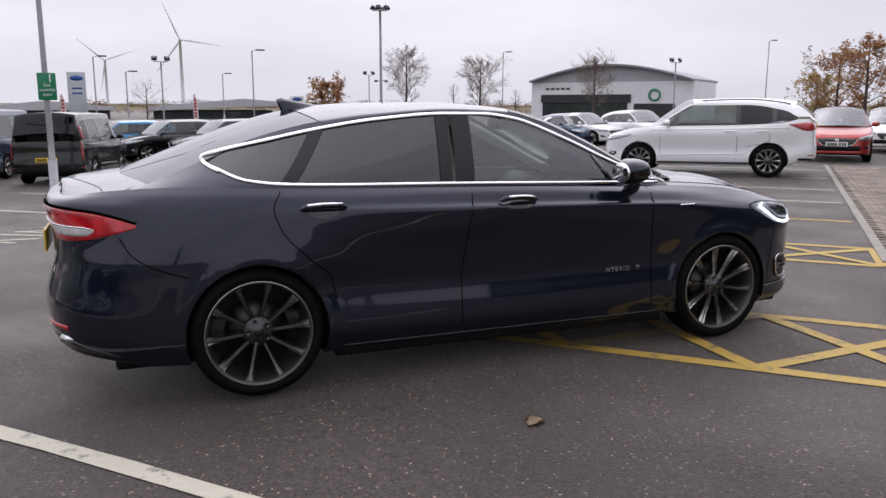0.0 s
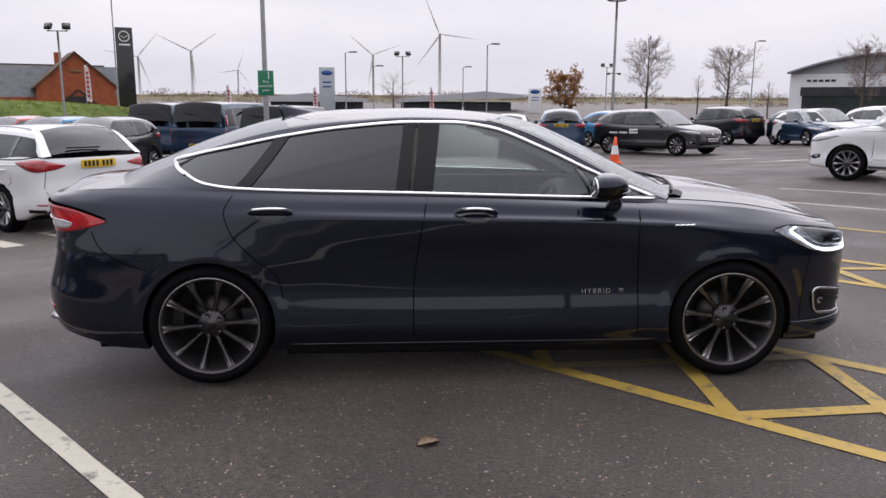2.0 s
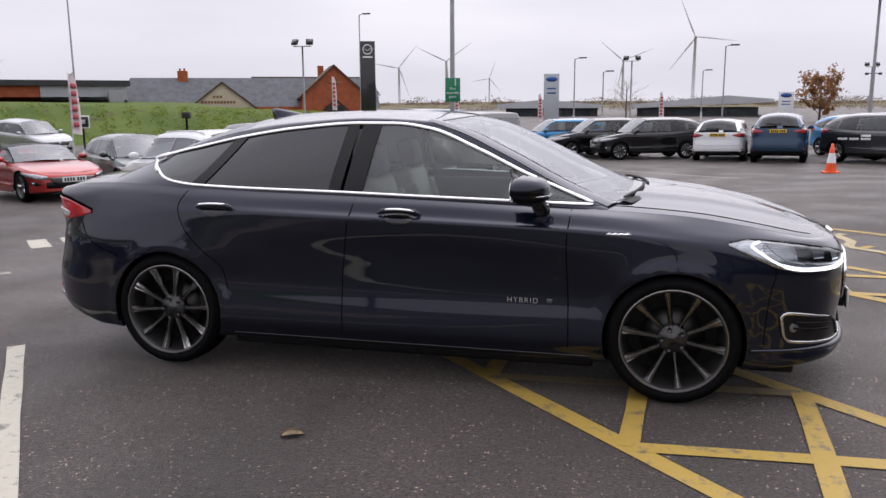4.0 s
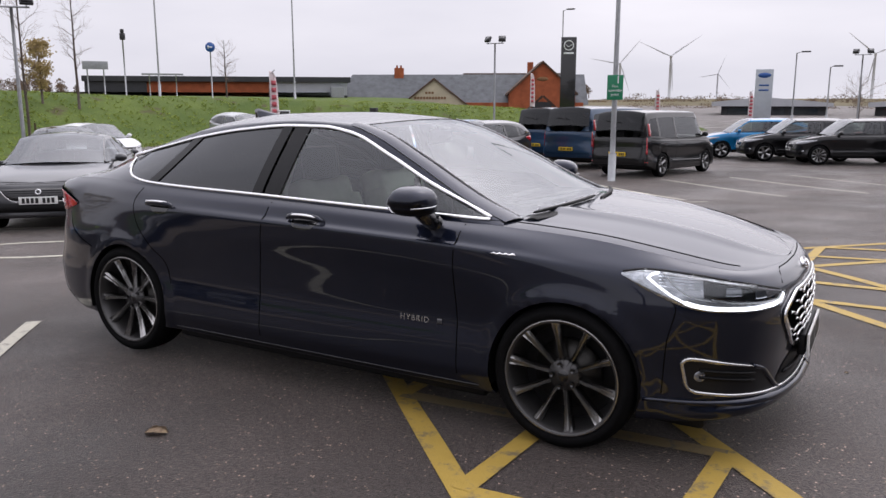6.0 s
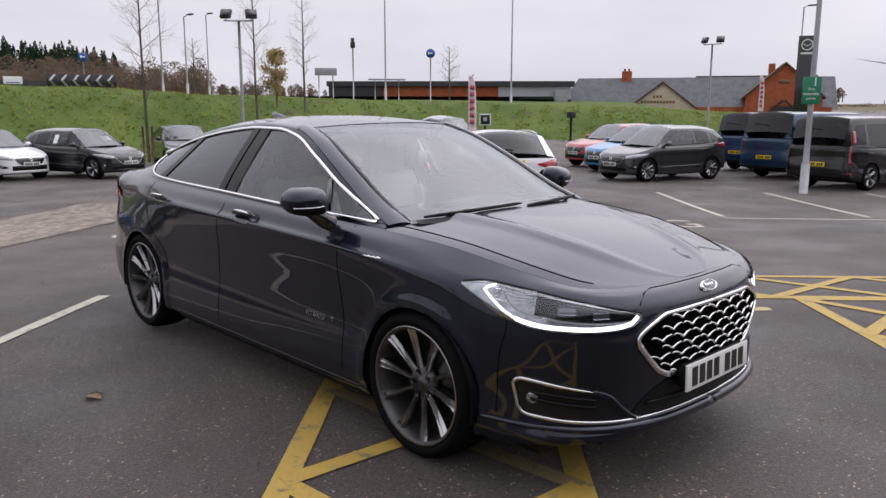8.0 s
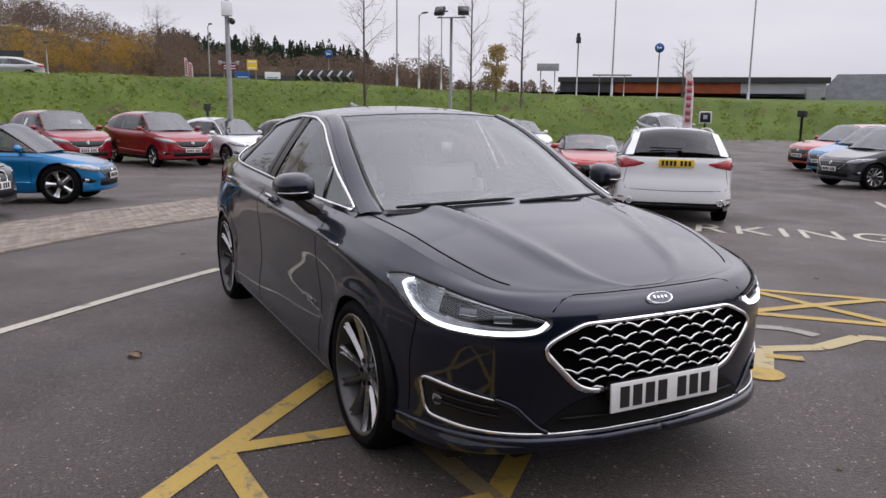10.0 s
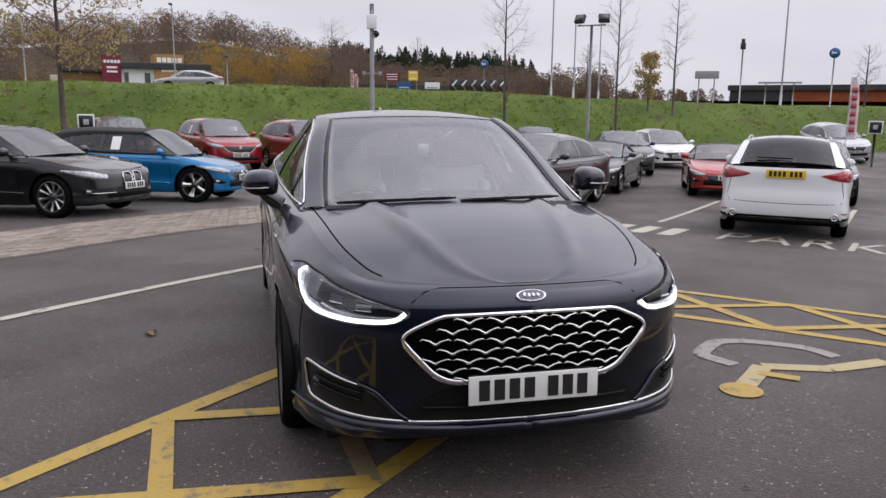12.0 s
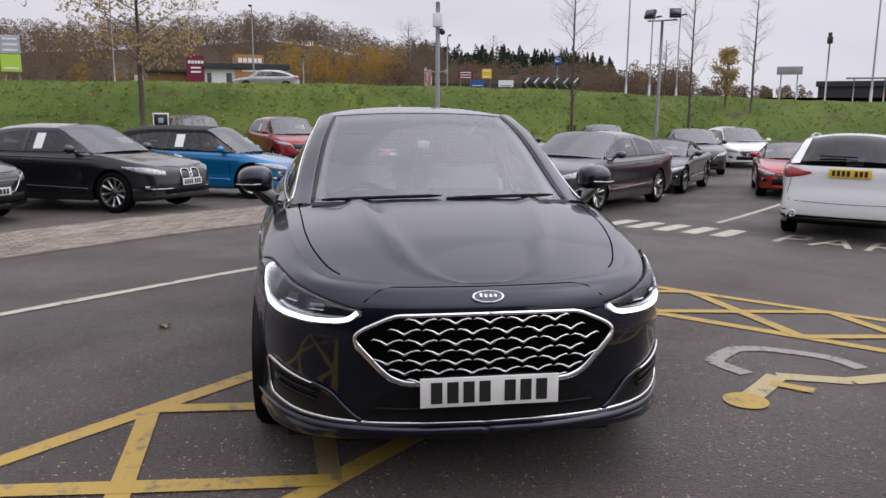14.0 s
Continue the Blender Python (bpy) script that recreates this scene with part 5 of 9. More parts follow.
M_DARKGLASS = glass("parked_privacy_glass", (0.05, 0.05, 0.055), 1.5)
M_INNER = mat("dark_cabin_trim", (0.045, 0.045, 0.046), 0.7, 0, 0, 0.3, 10, 0.3)
M_PAPER = mat("white_price_card", (0.75, 0.77, 0.76), 0.6, 0, 0, 0.4, 30, 0.05)
# lengths as shares of the whole: cowl, screen top, roof end, tail glass foot; heights as shares: nose, cowl, waist, tail
SHAPES = {
    "hatch": dict(cowl=0.235, top=0.055, end=-0.385, foot=-0.478, nose=0.50, bon=0.625, waist=0.635, tail=0.71, drop=0.06, tuck=0.21, roof=0.935),
    "suv": dict(cowl=0.235, top=0.06, end=-0.39, foot=-0.478, nose=0.535, bon=0.64, waist=0.64, tail=0.715, drop=0.10, tuck=0.20, roof=0.94),
    "saloon": dict(cowl=0.22, top=0.05, end=-0.22, foot=-0.40, nose=0.52, bon=0.655, waist=0.655, tail=0.72, drop=0.04, tuck=0.20, roof=0.94),
    "estate": dict(cowl=0.22, top=0.05, end=-0.38, foot=-0.475, nose=0.52, bon=0.655, waist=0.66, tail=0.715, drop=0.04, tuck=0.19, roof=0.95),
    "van": dict(cowl=0.31, top=0.17, end=-0.455, foot=-0.49, nose=0.46, bon=0.575, waist=0.56, tail=0.615, drop=0.02, tuck=0.10, roof=0.965),
    "roadster": dict(cowl=0.16, top=0.02, end=-0.16, foot=-0.30, nose=0.52, bon=0.68, waist=0.69, tail=0.73, drop=0.02, tuck=0.18, roof=0.94),
}
paints = {}


def parked_car(name, kind, colour, x, y, heading, L, W, H, wb, label, rear_tint=True, wheel_r=0.33, dark_rims=False, roof_black=False, rails=False, card=False, spokes=5, lit=False, z=None, face="wing", lettering=False):
    """A parked car that stands on the ground at x, y and heads along the given plan direction."""
    P = SHAPES[kind]
    if colour not in paints:
        white = min(colour) > 0.5
        paints[colour] = paint("car_paint", colour, 0.0 if white else 0.45, 0.4 if white else 0.30, 0.06)
    pm = paints[colour]
    hx, hy = heading
    ln = math.hypot(hx, hy)
    hx, hy = hx / ln, hy / ln
    yaw = math.degrees(math.atan2(hy, hx))
    ax_, ay_ = x + hx * wb / 2, y + hy * wb / 2
    zf, zr = float(ground_z(ax_, ay_)), float(ground_z(x - hx * wb / 2, y - hy * wb / 2))
    zl, zq = float(ground_z(x - hy * W * 0.42, y + hx * W * 0.42)), float(ground_z(x + hy * W * 0.42, y - hx * W * 0.42))
    m = pose(x, y, (zf + zr) / 2, 0, 0, yaw) @ pose(0, 0, 0, math.degrees(math.atan2(zl - zq, W * 0.84)), -math.degrees(math.atan2(zf - zr, wb)), 0)
    if z is not None:
        m = pose(x, y, z, 0, 0, yaw)
    car = thing(name, label, "car", m, "parked cars")
    F, w = L / 2, W / 2
    front_over = (L - wb) * 0.47
    fa, ra = F - front_over, F - front_over - wb
    kf = 0.86 if kind != "van" else 0.93
    plan = [(F, 0), (F - 0.015, w * 0.35), (F - 0.07, w * 0.62), (F - 0.22, w * kf), (F - 0.48, w * 0.955), (F - 0.9, w * 0.99), (0, w), (-F + 0.8, w * 0.99), (-F + 0.35, w * 0.955), (-F + 0.10, w * (0.86 if kind != "van" else 0.95)), (-F + 0.02, w * 0.55), (-F, 0)]
    hz = lambda f: f * H
    nose, bon, waist, tail = hz(P["nose"]), hz(P["bon"]), hz(P["waist"]), hz(P["tail"])
    g = 0.19 if kind not in ("suv",) else 0.23
    cx = P["cowl"] * L
    top_z = curve1((-F, tail - 0.03), (-F * 0.8, tail), (-F * 0.3, waist + 0.01), (cx * 0.5, waist - 0.01), (cx, bon - 0.01), (F - 0.4, nose + 0.05), (F, nose - 0.02))

    low_z = curve1((-F, g + 0.13), (-F + 0.30, g + 0.10), (-F + 0.65, g + 0.01), (0, g), (F - 0.6, g), (F, g + 0.03))

    def lev(f, di, df, dr):
        zz = lambda q: low_z(q) + (top_z(q) - low_z(q)) * f
        ii = curve1((-F, dr), (-F * 0.7, di), (F * 0.7, di), (F, df))
        return (zz, ii)
    hatchlike = kind in ("hatch", "suv", "estate", "van")
    levels = [lev(0.0, 0.10, 0.14, 0.14), lev(0.012, 0.045, 0.03, 0.05), lev(0.09, 0.02, 0.0, 0.01), lev(0.22, 0.008, 0.008, 0.0), lev(0.42, 0.03, 0.0, 0.012), lev(0.62, 0.012, 0.015, 0.04), lev(0.78, 0.0, 0.03, 0.045), lev(0.90, 0.012, 0.055, 0.05), lev(1.0, 0.055 if kind != "van" else 0.03, 0.13, 0.07 if hatchlike else 0.10)]
    sh = Shell(plan, levels, [(fa, wheel_r), (ra, wheel_r)], wheel_r + 0.035, cols=104, rows=22, flare=0.012)
    bm = sh.mesh()
    ex, ey, ez = sh.edge()
    xs = np.linspace(cx - 0.12, max(ex) - 0.003, 16)
    hc = curve1((cx - 0.12, bon + 0.035), (F - 0.5, nose + 0.10), (F - 0.13, nose - 0.012))
    grid(bm, cap(ex, ey, ez, xs, hc, None, 8))
    ft = P["foot"] * L
    if not hatchlike:
        xs = np.linspace(min(ex) + 0.003, ft + 0.15, 10)
        tc = curve1((-F, tail + 0.0), (-F * 0.9, tail + 0.03), (ft + 0.15, tail + 0.06))
        grid(bm, cap(ex, ey, ez, xs, tc, None, 8))
    part("body", bm, pm, car)
    tx, en = P["top"] * L, P["end"] * L
    ry = w * (1 - P["tuck"]) * 0.88
    rt = hz(P["roof"])
    rail_y = curve1((cx, w * 0.80), (tx, ry), (en, ry * 0.97), (ft, w * (0.82 if hatchlike else 0.68)))
    zfoot = tail - 0.01 if hatchlike else tail + 0.045
    rail_z = curve1((cx, bon + 0.0), ((cx + tx) / 2, bon + (rt - bon) * 0.56), (tx, rt), ((tx + en) / 2, rt + 0.008), (en, rt - P["drop"]), (ft, zfoot))
    cen = curve1((cx, bon + 0.03), ((cx + tx) / 2, bon + (H - bon) * 0.58), (tx, H - 0.018), ((tx * 0.4 + en * 0.6), H), (en, H - P["drop"] * 0.8), (ft, zfoot + 0.04))
    bow = curve1((cx, 0.16), (tx, 0.09), (0, 0), (en, -0.04), (ft, -0.07))
    back = ft + (0.34 if kind in ("hatch", "suv") else 0.10 if hatchlike else 0.22)
    lo = curve1((back, waist + (0.15 if kind in ("hatch", "suv") else 0.075)), (back + 0.35, waist + (0.075 if kind in ("hatch", "suv") else 0.045)), (0, waist + 0.028), (cx, bon + 0.012))
    dz = 0.055 if kind != "van" else 0.14
    hi = curve1((back, waist + (0.20 if kind in ("hatch", "suv") else 0.085)), (back + (0.22 if hatchlike else 0.45), rt - dz - P["drop"] - (0.02 if hatchlike else 0.06)), ((tx + en) / 2, rt - dz + 0.005), (tx, rt - dz), (tx + (cx - tx) * 0.5, bon + (rt - bon) * 0.50), (cx - 0.04, bon + 0.014))
    if kind == "roadster":
        lo = curve1((ft, waist + 0.05), (en, waist + 0.03), (cx, bon + 0.012))
    cab = Cabin(sh, cx, ft, lo, hi, rail_y, rail_z, cen, bow, tx, en, n=44)
    part("roof", cab.shell_mesh(), M_PLASTIC if (kind == "roadster" or roof_black) else pm, car)
    part("windscreen", cab.screen_mesh(cx - 0.01, tx, n=10), M_CARGLASS, car)
    reach = 0.86 if hatchlike and kind != "van" else 1.0
    part("rear_window", cab.screen_mesh(en, ft + (0.03 if hatchlike else 0.02), n=8, reach=reach), M_DARKGLASS, car)
    if reach < 1:
        for sg in (1, -1):
            bm = bmesh.new()
            grid(bm, [[Vector(cab.top(en + (ft - en) * i / 10, sg * (reach - 0.01 + (1.01 - reach) * k / 4))) + Vector((0, 0, 0.004)) for k in range(5)] for i in range(11)], flip=sg < 0)
            bmesh.ops.recalc_face_normals(bm, faces=bm.faces)
            part("tail_pillar", bm, pm if not roof_black else M_PLASTIC, car)
    mid = (tx + en) / 2 + 0.10
    for sg in (1, -1):
        part("door_window", cab.pane(cx - 0.06, mid + 0.03, sg, n=12), M_CARSIDE, car)
        tint = M_DARKGLASS if rear_tint else M_CARSIDE
        if kind not in ("roadster",):
            q = mid - (mid - back) * 0.62
            part("door_window", cab.pane(mid - 0.03, q + 0.02, sg, n=8), tint if kind != "van" else M_DARKGLASS, car)
            part("quarter_window", cab.pane(q - 0.03, back, sg, n=8), tint, car)
            for xx in (mid, q):
                bm = bmesh.new()
                rows = []
                for j in range(5):
                    row = []
                    for xo in (-0.045, 0.045):
                        a_, b_ = cab.limits(xx + xo)[1:3]
                        row.append(cab.side(xx + xo, a_ + (b_ - a_) * j / 4, 0.001, sg)[0])
                    rows.append(row)
                grid(bm, rows, flip=sg > 0)
                part("pillar_trim", bm, M_GLOSSBLACK, car)
        # trim round the panes
        part("window_seal", cab.ribbon_side([(xx, float(lo(xx)) + 0.002) for xx in np.linspace(cx - 0.05, back, 20)], sg, 0.018, 0.005), M_PLASTIC, car)
        # shut lines
        for pts in ([(mid, g + 0.06), (mid - 0.01, waist)], [(cx - 0.10, g + 0.06), (cx - 0.12, bon - 0.05)], [(back + 0.55, waist), (back + 0.50, waist * 0.75), (ra + wheel_r + 0.09, waist * 0.6)]):
            sh.line("shut_line", [(sg * sh.a_of_x(a), b) for a, b in smooth_line(pts, 8)], 0.009, 0.0015, M_GAP, car)
        for zc, x_a, x_b in ((g + (waist - g) * 0.26, fa - wheel_r - 0.12, ra + wheel_r + 0.12), (waist - 0.075, cx + 0.10, back + 0.15)):
            sh.line("door_crease", [(sg * sh.a_of_x(xx), zc + 0.05 * (x_a - xx) / (x_a - x_b)) for xx in np.linspace(x_a, x_b, 14)], 0.030, 0.007, pm, car, -0.001)
        for hx_ in (mid + 0.14, back + 0.68):
            if kind == "roadster" and hx_ < mid:
                continue
            pts = [sh.at(sg * sh.a_of_x(hx_ + 0.09 - 0.18 * k / 6), waist - 0.10, 0.008 + 0.022 * math.sin(math.pi * k / 6))[0] for k in range(7)]
            bm = bmesh.new()
            tube(bm, pts, 0.011, 6)
            part("door_handle", bm, pm, car)
        # lamps, intakes
        hb = curve1((w * 0.62, nose - 0.15), (w * 0.95, nose - 0.125), (w * 1.3, nose - 0.05), (w * 1.45, nose - 0.01))
        ht = curve1((w * 0.62, nose - 0.075), (w * 0.95, nose - 0.02), (w * 1.45, nose + 0.005))
        sh.patch("headlight", sg * w * 0.62, sg * w * 1.42, hb, ht, 0.006, M_LAMPCLR if not lit else M_DRL, car, 12, 3)
        fog_b = curve1((w * 0.76, g + 0.20), (w * 0.92, g + 0.175), (w * 1.06, g + 0.21))
        fog_t = curve1((w * 0.76, g + 0.215), (w * 0.92, g + 0.265), (w * 1.06, g + 0.275))
        sh.patch("fog_recess", sg * w * 0.76, sg * w * 1.06, fog_b, fog_t, 0.004, M_PLASTIC, car, 8, 2)
        sh.patch("fog_lamp", sg * w * 0.93, sg * w * 1.01, lambda a: g + 0.20, lambda a: g + 0.25, 0.010, M_LAMPCLR, car, 3, 2)
        Ln = sh.length
        if kind == "van":
            sh.patch("rear_light", sg * (Ln - w * 1.02), sg * (Ln - w * 0.86), lambda a: waist - 0.38, lambda a: tail - 0.02, 0.008, M_TAIL, car, 5, 6)
            part("rear_light", cab.ribbon_side([(en + 0.07, tail + 0.0 + 0.055 * k) for k in range(7)], sg, 0.11, 0.014), M_TAIL, car)
        else:
            th_ = tail - 0.06
            sh.patch("rear_light", sg * (Ln - w * 1.42), sg * (Ln - w * 0.52), curve1((Ln - w * 1.42, th_ - 0.03), (Ln - w * 1.0, th_ - 0.15), (Ln - w * 0.70, th_ - 0.125), (Ln - w * 0.52, th_ - 0.075)), curve1((Ln - w * 1.42, th_ - 0.015), (Ln - w * 1.0, th_ + 0.02), (Ln - w * 0.52, th_ - 0.055)), 0.006, M_TAIL, car, 12, 3)
        sh.patch("rear_valance", sg * (Ln - w * 1.20), sg * (Ln - 0.001), lambda a: g + 0.135, lambda a: g + 0.18, 0.006, M_PLASTIC, car, 8, 2)
        sh.patch("bumper_reflector", sg * (Ln - w * 1.02), sg * (Ln - w * 0.82), lambda a: g + 0.235, lambda a: g + 0.255, 0.006, M_TAIL, car, 4, 2)
        sh.patch("lower_intake", 0.0, sg * w * 0.66, lambda a: g + 0.12, lambda a: g + 0.25, 0.004, M_PLASTIC, car, 6, 2)
        if face == "twin":
            sh.patch("grille", sg * 0.035, sg * 0.235, curve1((0.035, nose - 0.225), (0.07, nose - 0.24), (0.20, nose - 0.225), (0.235, nose - 0.19)), curve1((0.035, nose - 0.085), (0.08, nose - 0.065), (0.20, nose - 0.07), (0.235, nose - 0.10)), 0.008, M_GLOSSBLACK, car, 8, 3)
            ring = [(0.03, nose - 0.15), (0.04, nose - 0.075), (0.12, nose - 0.058), (0.22, nose - 0.072), (0.245, nose - 0.14), (0.22, nose - 0.225), (0.12, nose - 0.247), (0.04, nose - 0.235), (0.03, nose - 0.15)]
            sh.line("chrome_frame", [(sg * a, z_) for a, z_ in smooth_line(ring, 26)], 0.016, 0.012, M_CHROME, car, 0.006)
            sh.line("lower_bar", [(sg * a, g + 0.20) for a in np.linspace(w * 0.48, w * 0.92, 8)], 0.014, 0.008, M_SATIN, car, 0.006)
        else:
            sh.patch("grille", 0.0, sg * w * 0.56, curve1((0, nose - 0.29), (w * 0.38, nose - 0.275), (w * 0.50, nose - 0.20), (w * 0.56, nose - 0.12)), curve1((0, nose - 0.09), (w * 0.56, nose - 0.105)), 0.005, M_GLOSSBLACK, car, 10, 3)
            for k in range(4):
                sh.line("grille_slat", [(sg * a, nose - 0.13 - 0.036 * k) for a in np.linspace(0, w * (0.50 - 0.035 * k), 6)], 0.008, 0.006, M_PLASTIC, car, 0.006)
            wing = smooth_line([(0, nose - 0.298), (w * 0.36, nose - 0.285), (w * 0.49, nose - 0.21), (w * 0.60, nose - 0.115), (w * 0.72, nose - 0.105)], 18)
            sh.line("grille_bar", [(sg * a, z_) for a, z_ in wing], 0.014, 0.010, M_SATIN if kind != "roadster" else M_PLASTIC, car, 0.004)
        if kind == "suv":
            sh.line("sill_cladding", [(sg * sh.a_of_x(xx), g + 0.06) for xx in np.linspace(fa - wheel_r - 0.04, ra + wheel_r + 0.04, 12)], 0.05 if min(colour) > 0.5 else 0.12, 0.008, M_PLASTIC if min(colour) < 0.5 else M_SILLDARK, car)
        for wx in (fa, ra):
            bm = bmesh.new()
            rows = []
            for k in range(13):
                t = math.pi * (k / 12 * 1.16 - 0.08)
                rows.append([(wx + (wheel_r + 0.034) * math.cos(t), sg * yy, max(wheel_r + (wheel_r + 0.034) * math.sin(t), 0.16)) for yy in (w * 0.965, w * 0.6)])
            grid(bm, rows)
            part("arch_liner", bm, M_PLASTIC, car)
            wheel_parts(car, pose(wx, sg * (w - 0.125), wheel_r, 0, 0, 0 if sg < 0 else 180), wheel_r, 0.21, wheel_r * 0.70, spokes, "far", 0.3 + wx, dark_rims)
        if lettering:
            for k, z_ in ((0, waist - 0.15), (0, waist - 0.25), (1, waist - 0.25), (2, waist - 0.25)):
                x_ = mid + 0.62 - 0.46 * k
                sh.line("lettering_bar", [(sg * sh.a_of_x(x_ - 0.38 * q / 5), z_) for q in range(6)], 0.07, 0.002, M_PAPER, car, 0.004)
        # mirror
        bm = bmesh.new()
        bmesh.ops.create_uvsphere(bm, u_segments=12, v_segments=8, radius=1)
        for v in bm.verts:
            v.co = Vector((cx - 0.28 + v.co.x * (0.09 if v.co.x > 0 else 0.035), sg * (w + 0.05 + v.co.y * 0.10), bon + 0.075 + v.co.z * 0.07))
        tube(bm, [(cx - 0.26, sg * (w - 0.10), bon + 0.02), (cx - 0.27, sg * (w + 0.02), bon + 0.05)], 0.03, 6)
        part("door_mirror", bm, pm, car)
        if rails:
            bm = bmesh.new()
            tube(bm, [Vector(cab.top(tx + (en - tx) * f, sg * 0.9)) + Vector((0, 0, 0.035 * math.sin(math.pi * min(max(f, 0.02), 0.98)) ** 0.35)) for f in np.linspace(0.08, 0.95, 12)], 0.014, 6)
            part("roof_rail", bm, M_SATIN if kind == "estate" else M_PLASTIC, car)
    sh.line("shut_line", [(a, nose - 0.035) for a in np.linspace(-w * 0.5, w * 0.5, 12)], 0.008, 0.0015, M_GAP, car)
    p_, n_2 = sh.at(0.0001, nose - 0.15, 0.012)
    bm = bmesh.new()
    lathe(bm, [(0.026, 0.0), (0.040, -0.008), (0.044, 0.004)], 14, Matrix.Translation(p_) @ n_2.to_track_quat("-Y", "Z").to_matrix().to_4x4())
    part("badge_ring", bm, M_CHROME, car)
    pf, nf = sh.at(0.0001, g + 0.29, 0.02)
    plate(car, Matrix.Translation(pf))
    pr, nr = sh.at(sh.length - 0.0001, (g + 0.45) if kind in ("van", "roadster", "saloon") else tail - 0.12, 0.02)
    plate(car, Matrix.Translation(pr) @ pose(0, 0, 0, 0, 0, 180), True)
    for sg in (1, -1):
        Ln = sh.length
        zb = g + 0.36 if kind != "van" else g + 0.30
        sh.line("shut_line", [(sg * (Ln - a), zb + 0.03 * (a / w) ** 2) for a in np.linspace(0.001, w * 0.80, 9)] + [(sg * (Ln - w * 0.86), zb + 0.12), (sg * (Ln - w * 0.80), tail - 0.16)], 0.008, 0.0015, M_GAP, car)
        if kind == "estate":
            bm = bmesh.new()
            p_, n_ = sh.at(sg * (Ln - w * 0.72), g + 0.20, 0.012)
            lathe(bm, [(0.001, 0.02), (0.036, 0.02), (0.040, -0.025), (0.048, -0.028), (0.052, 0.01)], 18, Matrix.Translation(p_) @ pose(0, 0, 0, 0, 0, -90))
            part("exhaust_tip", bm, M_CHROME, car)
    if hatchlike:
        bm = bmesh.new()
        tube(bm, [Vector(cab.top(ft + 0.06, -0.1)) + Vector((-0.02, 0, 0.02)), Vector(cab.top(ft + 0.07, 0.55)) + Vector((-0.02, 0, 0.03))], 0.012, 5)
        part("rear_wiper", bm, M_PLASTIC, car)
    # cabin block: seats and floor
    bm = bmesh.new()
    box(bm, -F * 0.86, cx - 0.1, -w * 0.84, w * 0.84, g + 0.08, waist * 0.72, 0.04)
    box(bm, cx - 0.42, cx + 0.02, -w * 0.82, w * 0.82, waist * 0.6, bon - 0.02, 0.05)
    part("cabin", bm, M_INNER, car)
    for xx in ((mid + 0.02, mid - 0.85) if kind != "roadster" else (mid - 0.12,)):
        for yy in (-w * 0.40, w * 0.40):
            bm = bmesh.new()
            box(bm, -0.09, 0.09, -0.24, 0.24, 0, H * 0.34, 0.06, pose(xx - 0.05, yy, waist * 0.66, 0, -14, 0))
            box(bm, -0.05, 0.05, -0.12, 0.12, H * 0.35, H * 0.35 + 0.17, 0.035, pose(xx - 0.05, yy, waist * 0.66, 0, -12, 0))
            part("seat", bm, M_INNER, car)
    bm = bmesh.new()
    box(bm, -F * 0.74, F * 0.86, -w * 0.78, w * 0.78, g + 0.0, g + 0.12, 0.03)
    part("underbody", bm, M_PLASTIC, car)
    if card:
        for sg in (1, -1):
            a_, b_ = cab.limits(mid + 0.28)[1:3]
            bm = bmesh.new()
            rows = [[cab.side(mid + 0.28 + dx, a_ + 0.05 + dz2, 0.003, sg)[0] for dz2 in (0.0, 0.25)] for dx in (-0.09, 0.09)]
            grid(bm, rows, flip=sg > 0)
            part("price_card", bm, M_PAPER, car)
        bm = bmesh.new()
        q0, q1 = Vector(cab.top(cx - 0.22, 0.30)), Vector(cab.top(cx - 0.38, 0.30))
        rows = [[q + Vector((0, dy, -0.02)) for dy in (-0.14, 0.14)] for q in (q0, q1)]
        grid(bm, rows)
        part("price_card", bm, M_PAPER, car)
    return car


WHT, RED, BLK, GRY, DGR, BLU, VBLU, SLV, GRN, ORR = (0.72, 0.73, 0.74), (0.26, 0.010, 0.016), (0.006, 0.006, 0.007), (0.040, 0.041, 0.045), (0.016, 0.0165, 0.019), (0.003, 0.155, 0.36), (0.014, 0.042, 0.09), (0.34, 0.35, 0.36), (0.008, 0.025, 0.018), (0.34, 0.03, 0.025)
AX = (0.23, 0.97)
Q = (0.707, -0.707)
BANKROW = (0.94, 0.34)
parked_car("suv", "suv", WHT, 9.95, 9.45, (-0.73, 0.68), 4.40, 1.84, 1.64, 2.62, "white five-door sport utility car with black window trim", wheel_r=0.345, rails=True, spokes=10)
parked_car("hatchback", "hatch", ORR, 16.75, 12.11, (-0.74, -0.67), 4.04, 1.73, 1.47, 2.49, "bright red hatchback with a black grille")
parked_car("hatchback", "hatch", WHT, 21.63, 14.37, (-0.74, -0.67), 4.04, 1.73, 1.47, 2.49, "white hatchback beside the red hatchback")
parked_car("hatchback", "hatch", BLU, 23.6, 12.2, (-0.74, -0.67), 4.04, 1.73, 1.47, 2.49, "bright blue hatchback in the far row")
parked_car("estate_car", "estate", WHT, -6.46, 7.94, (-0.785, 0.62), 4.80, 1.84, 1.52, 2.75, "clean white estate car with roof rails, its tail outwards", rails=True, wheel_r=0.345, spokes=10)
parked_car("saloon_car", "saloon", DGR, -9.35, -4.81, (0.43, 0.90), 4.63, 1.81, 1.43, 2.81, "dark grey saloon with silver five-spoke wheels and a price card", card=True, rear_tint=False, wheel_r=0.335, spokes=10, face="twin")
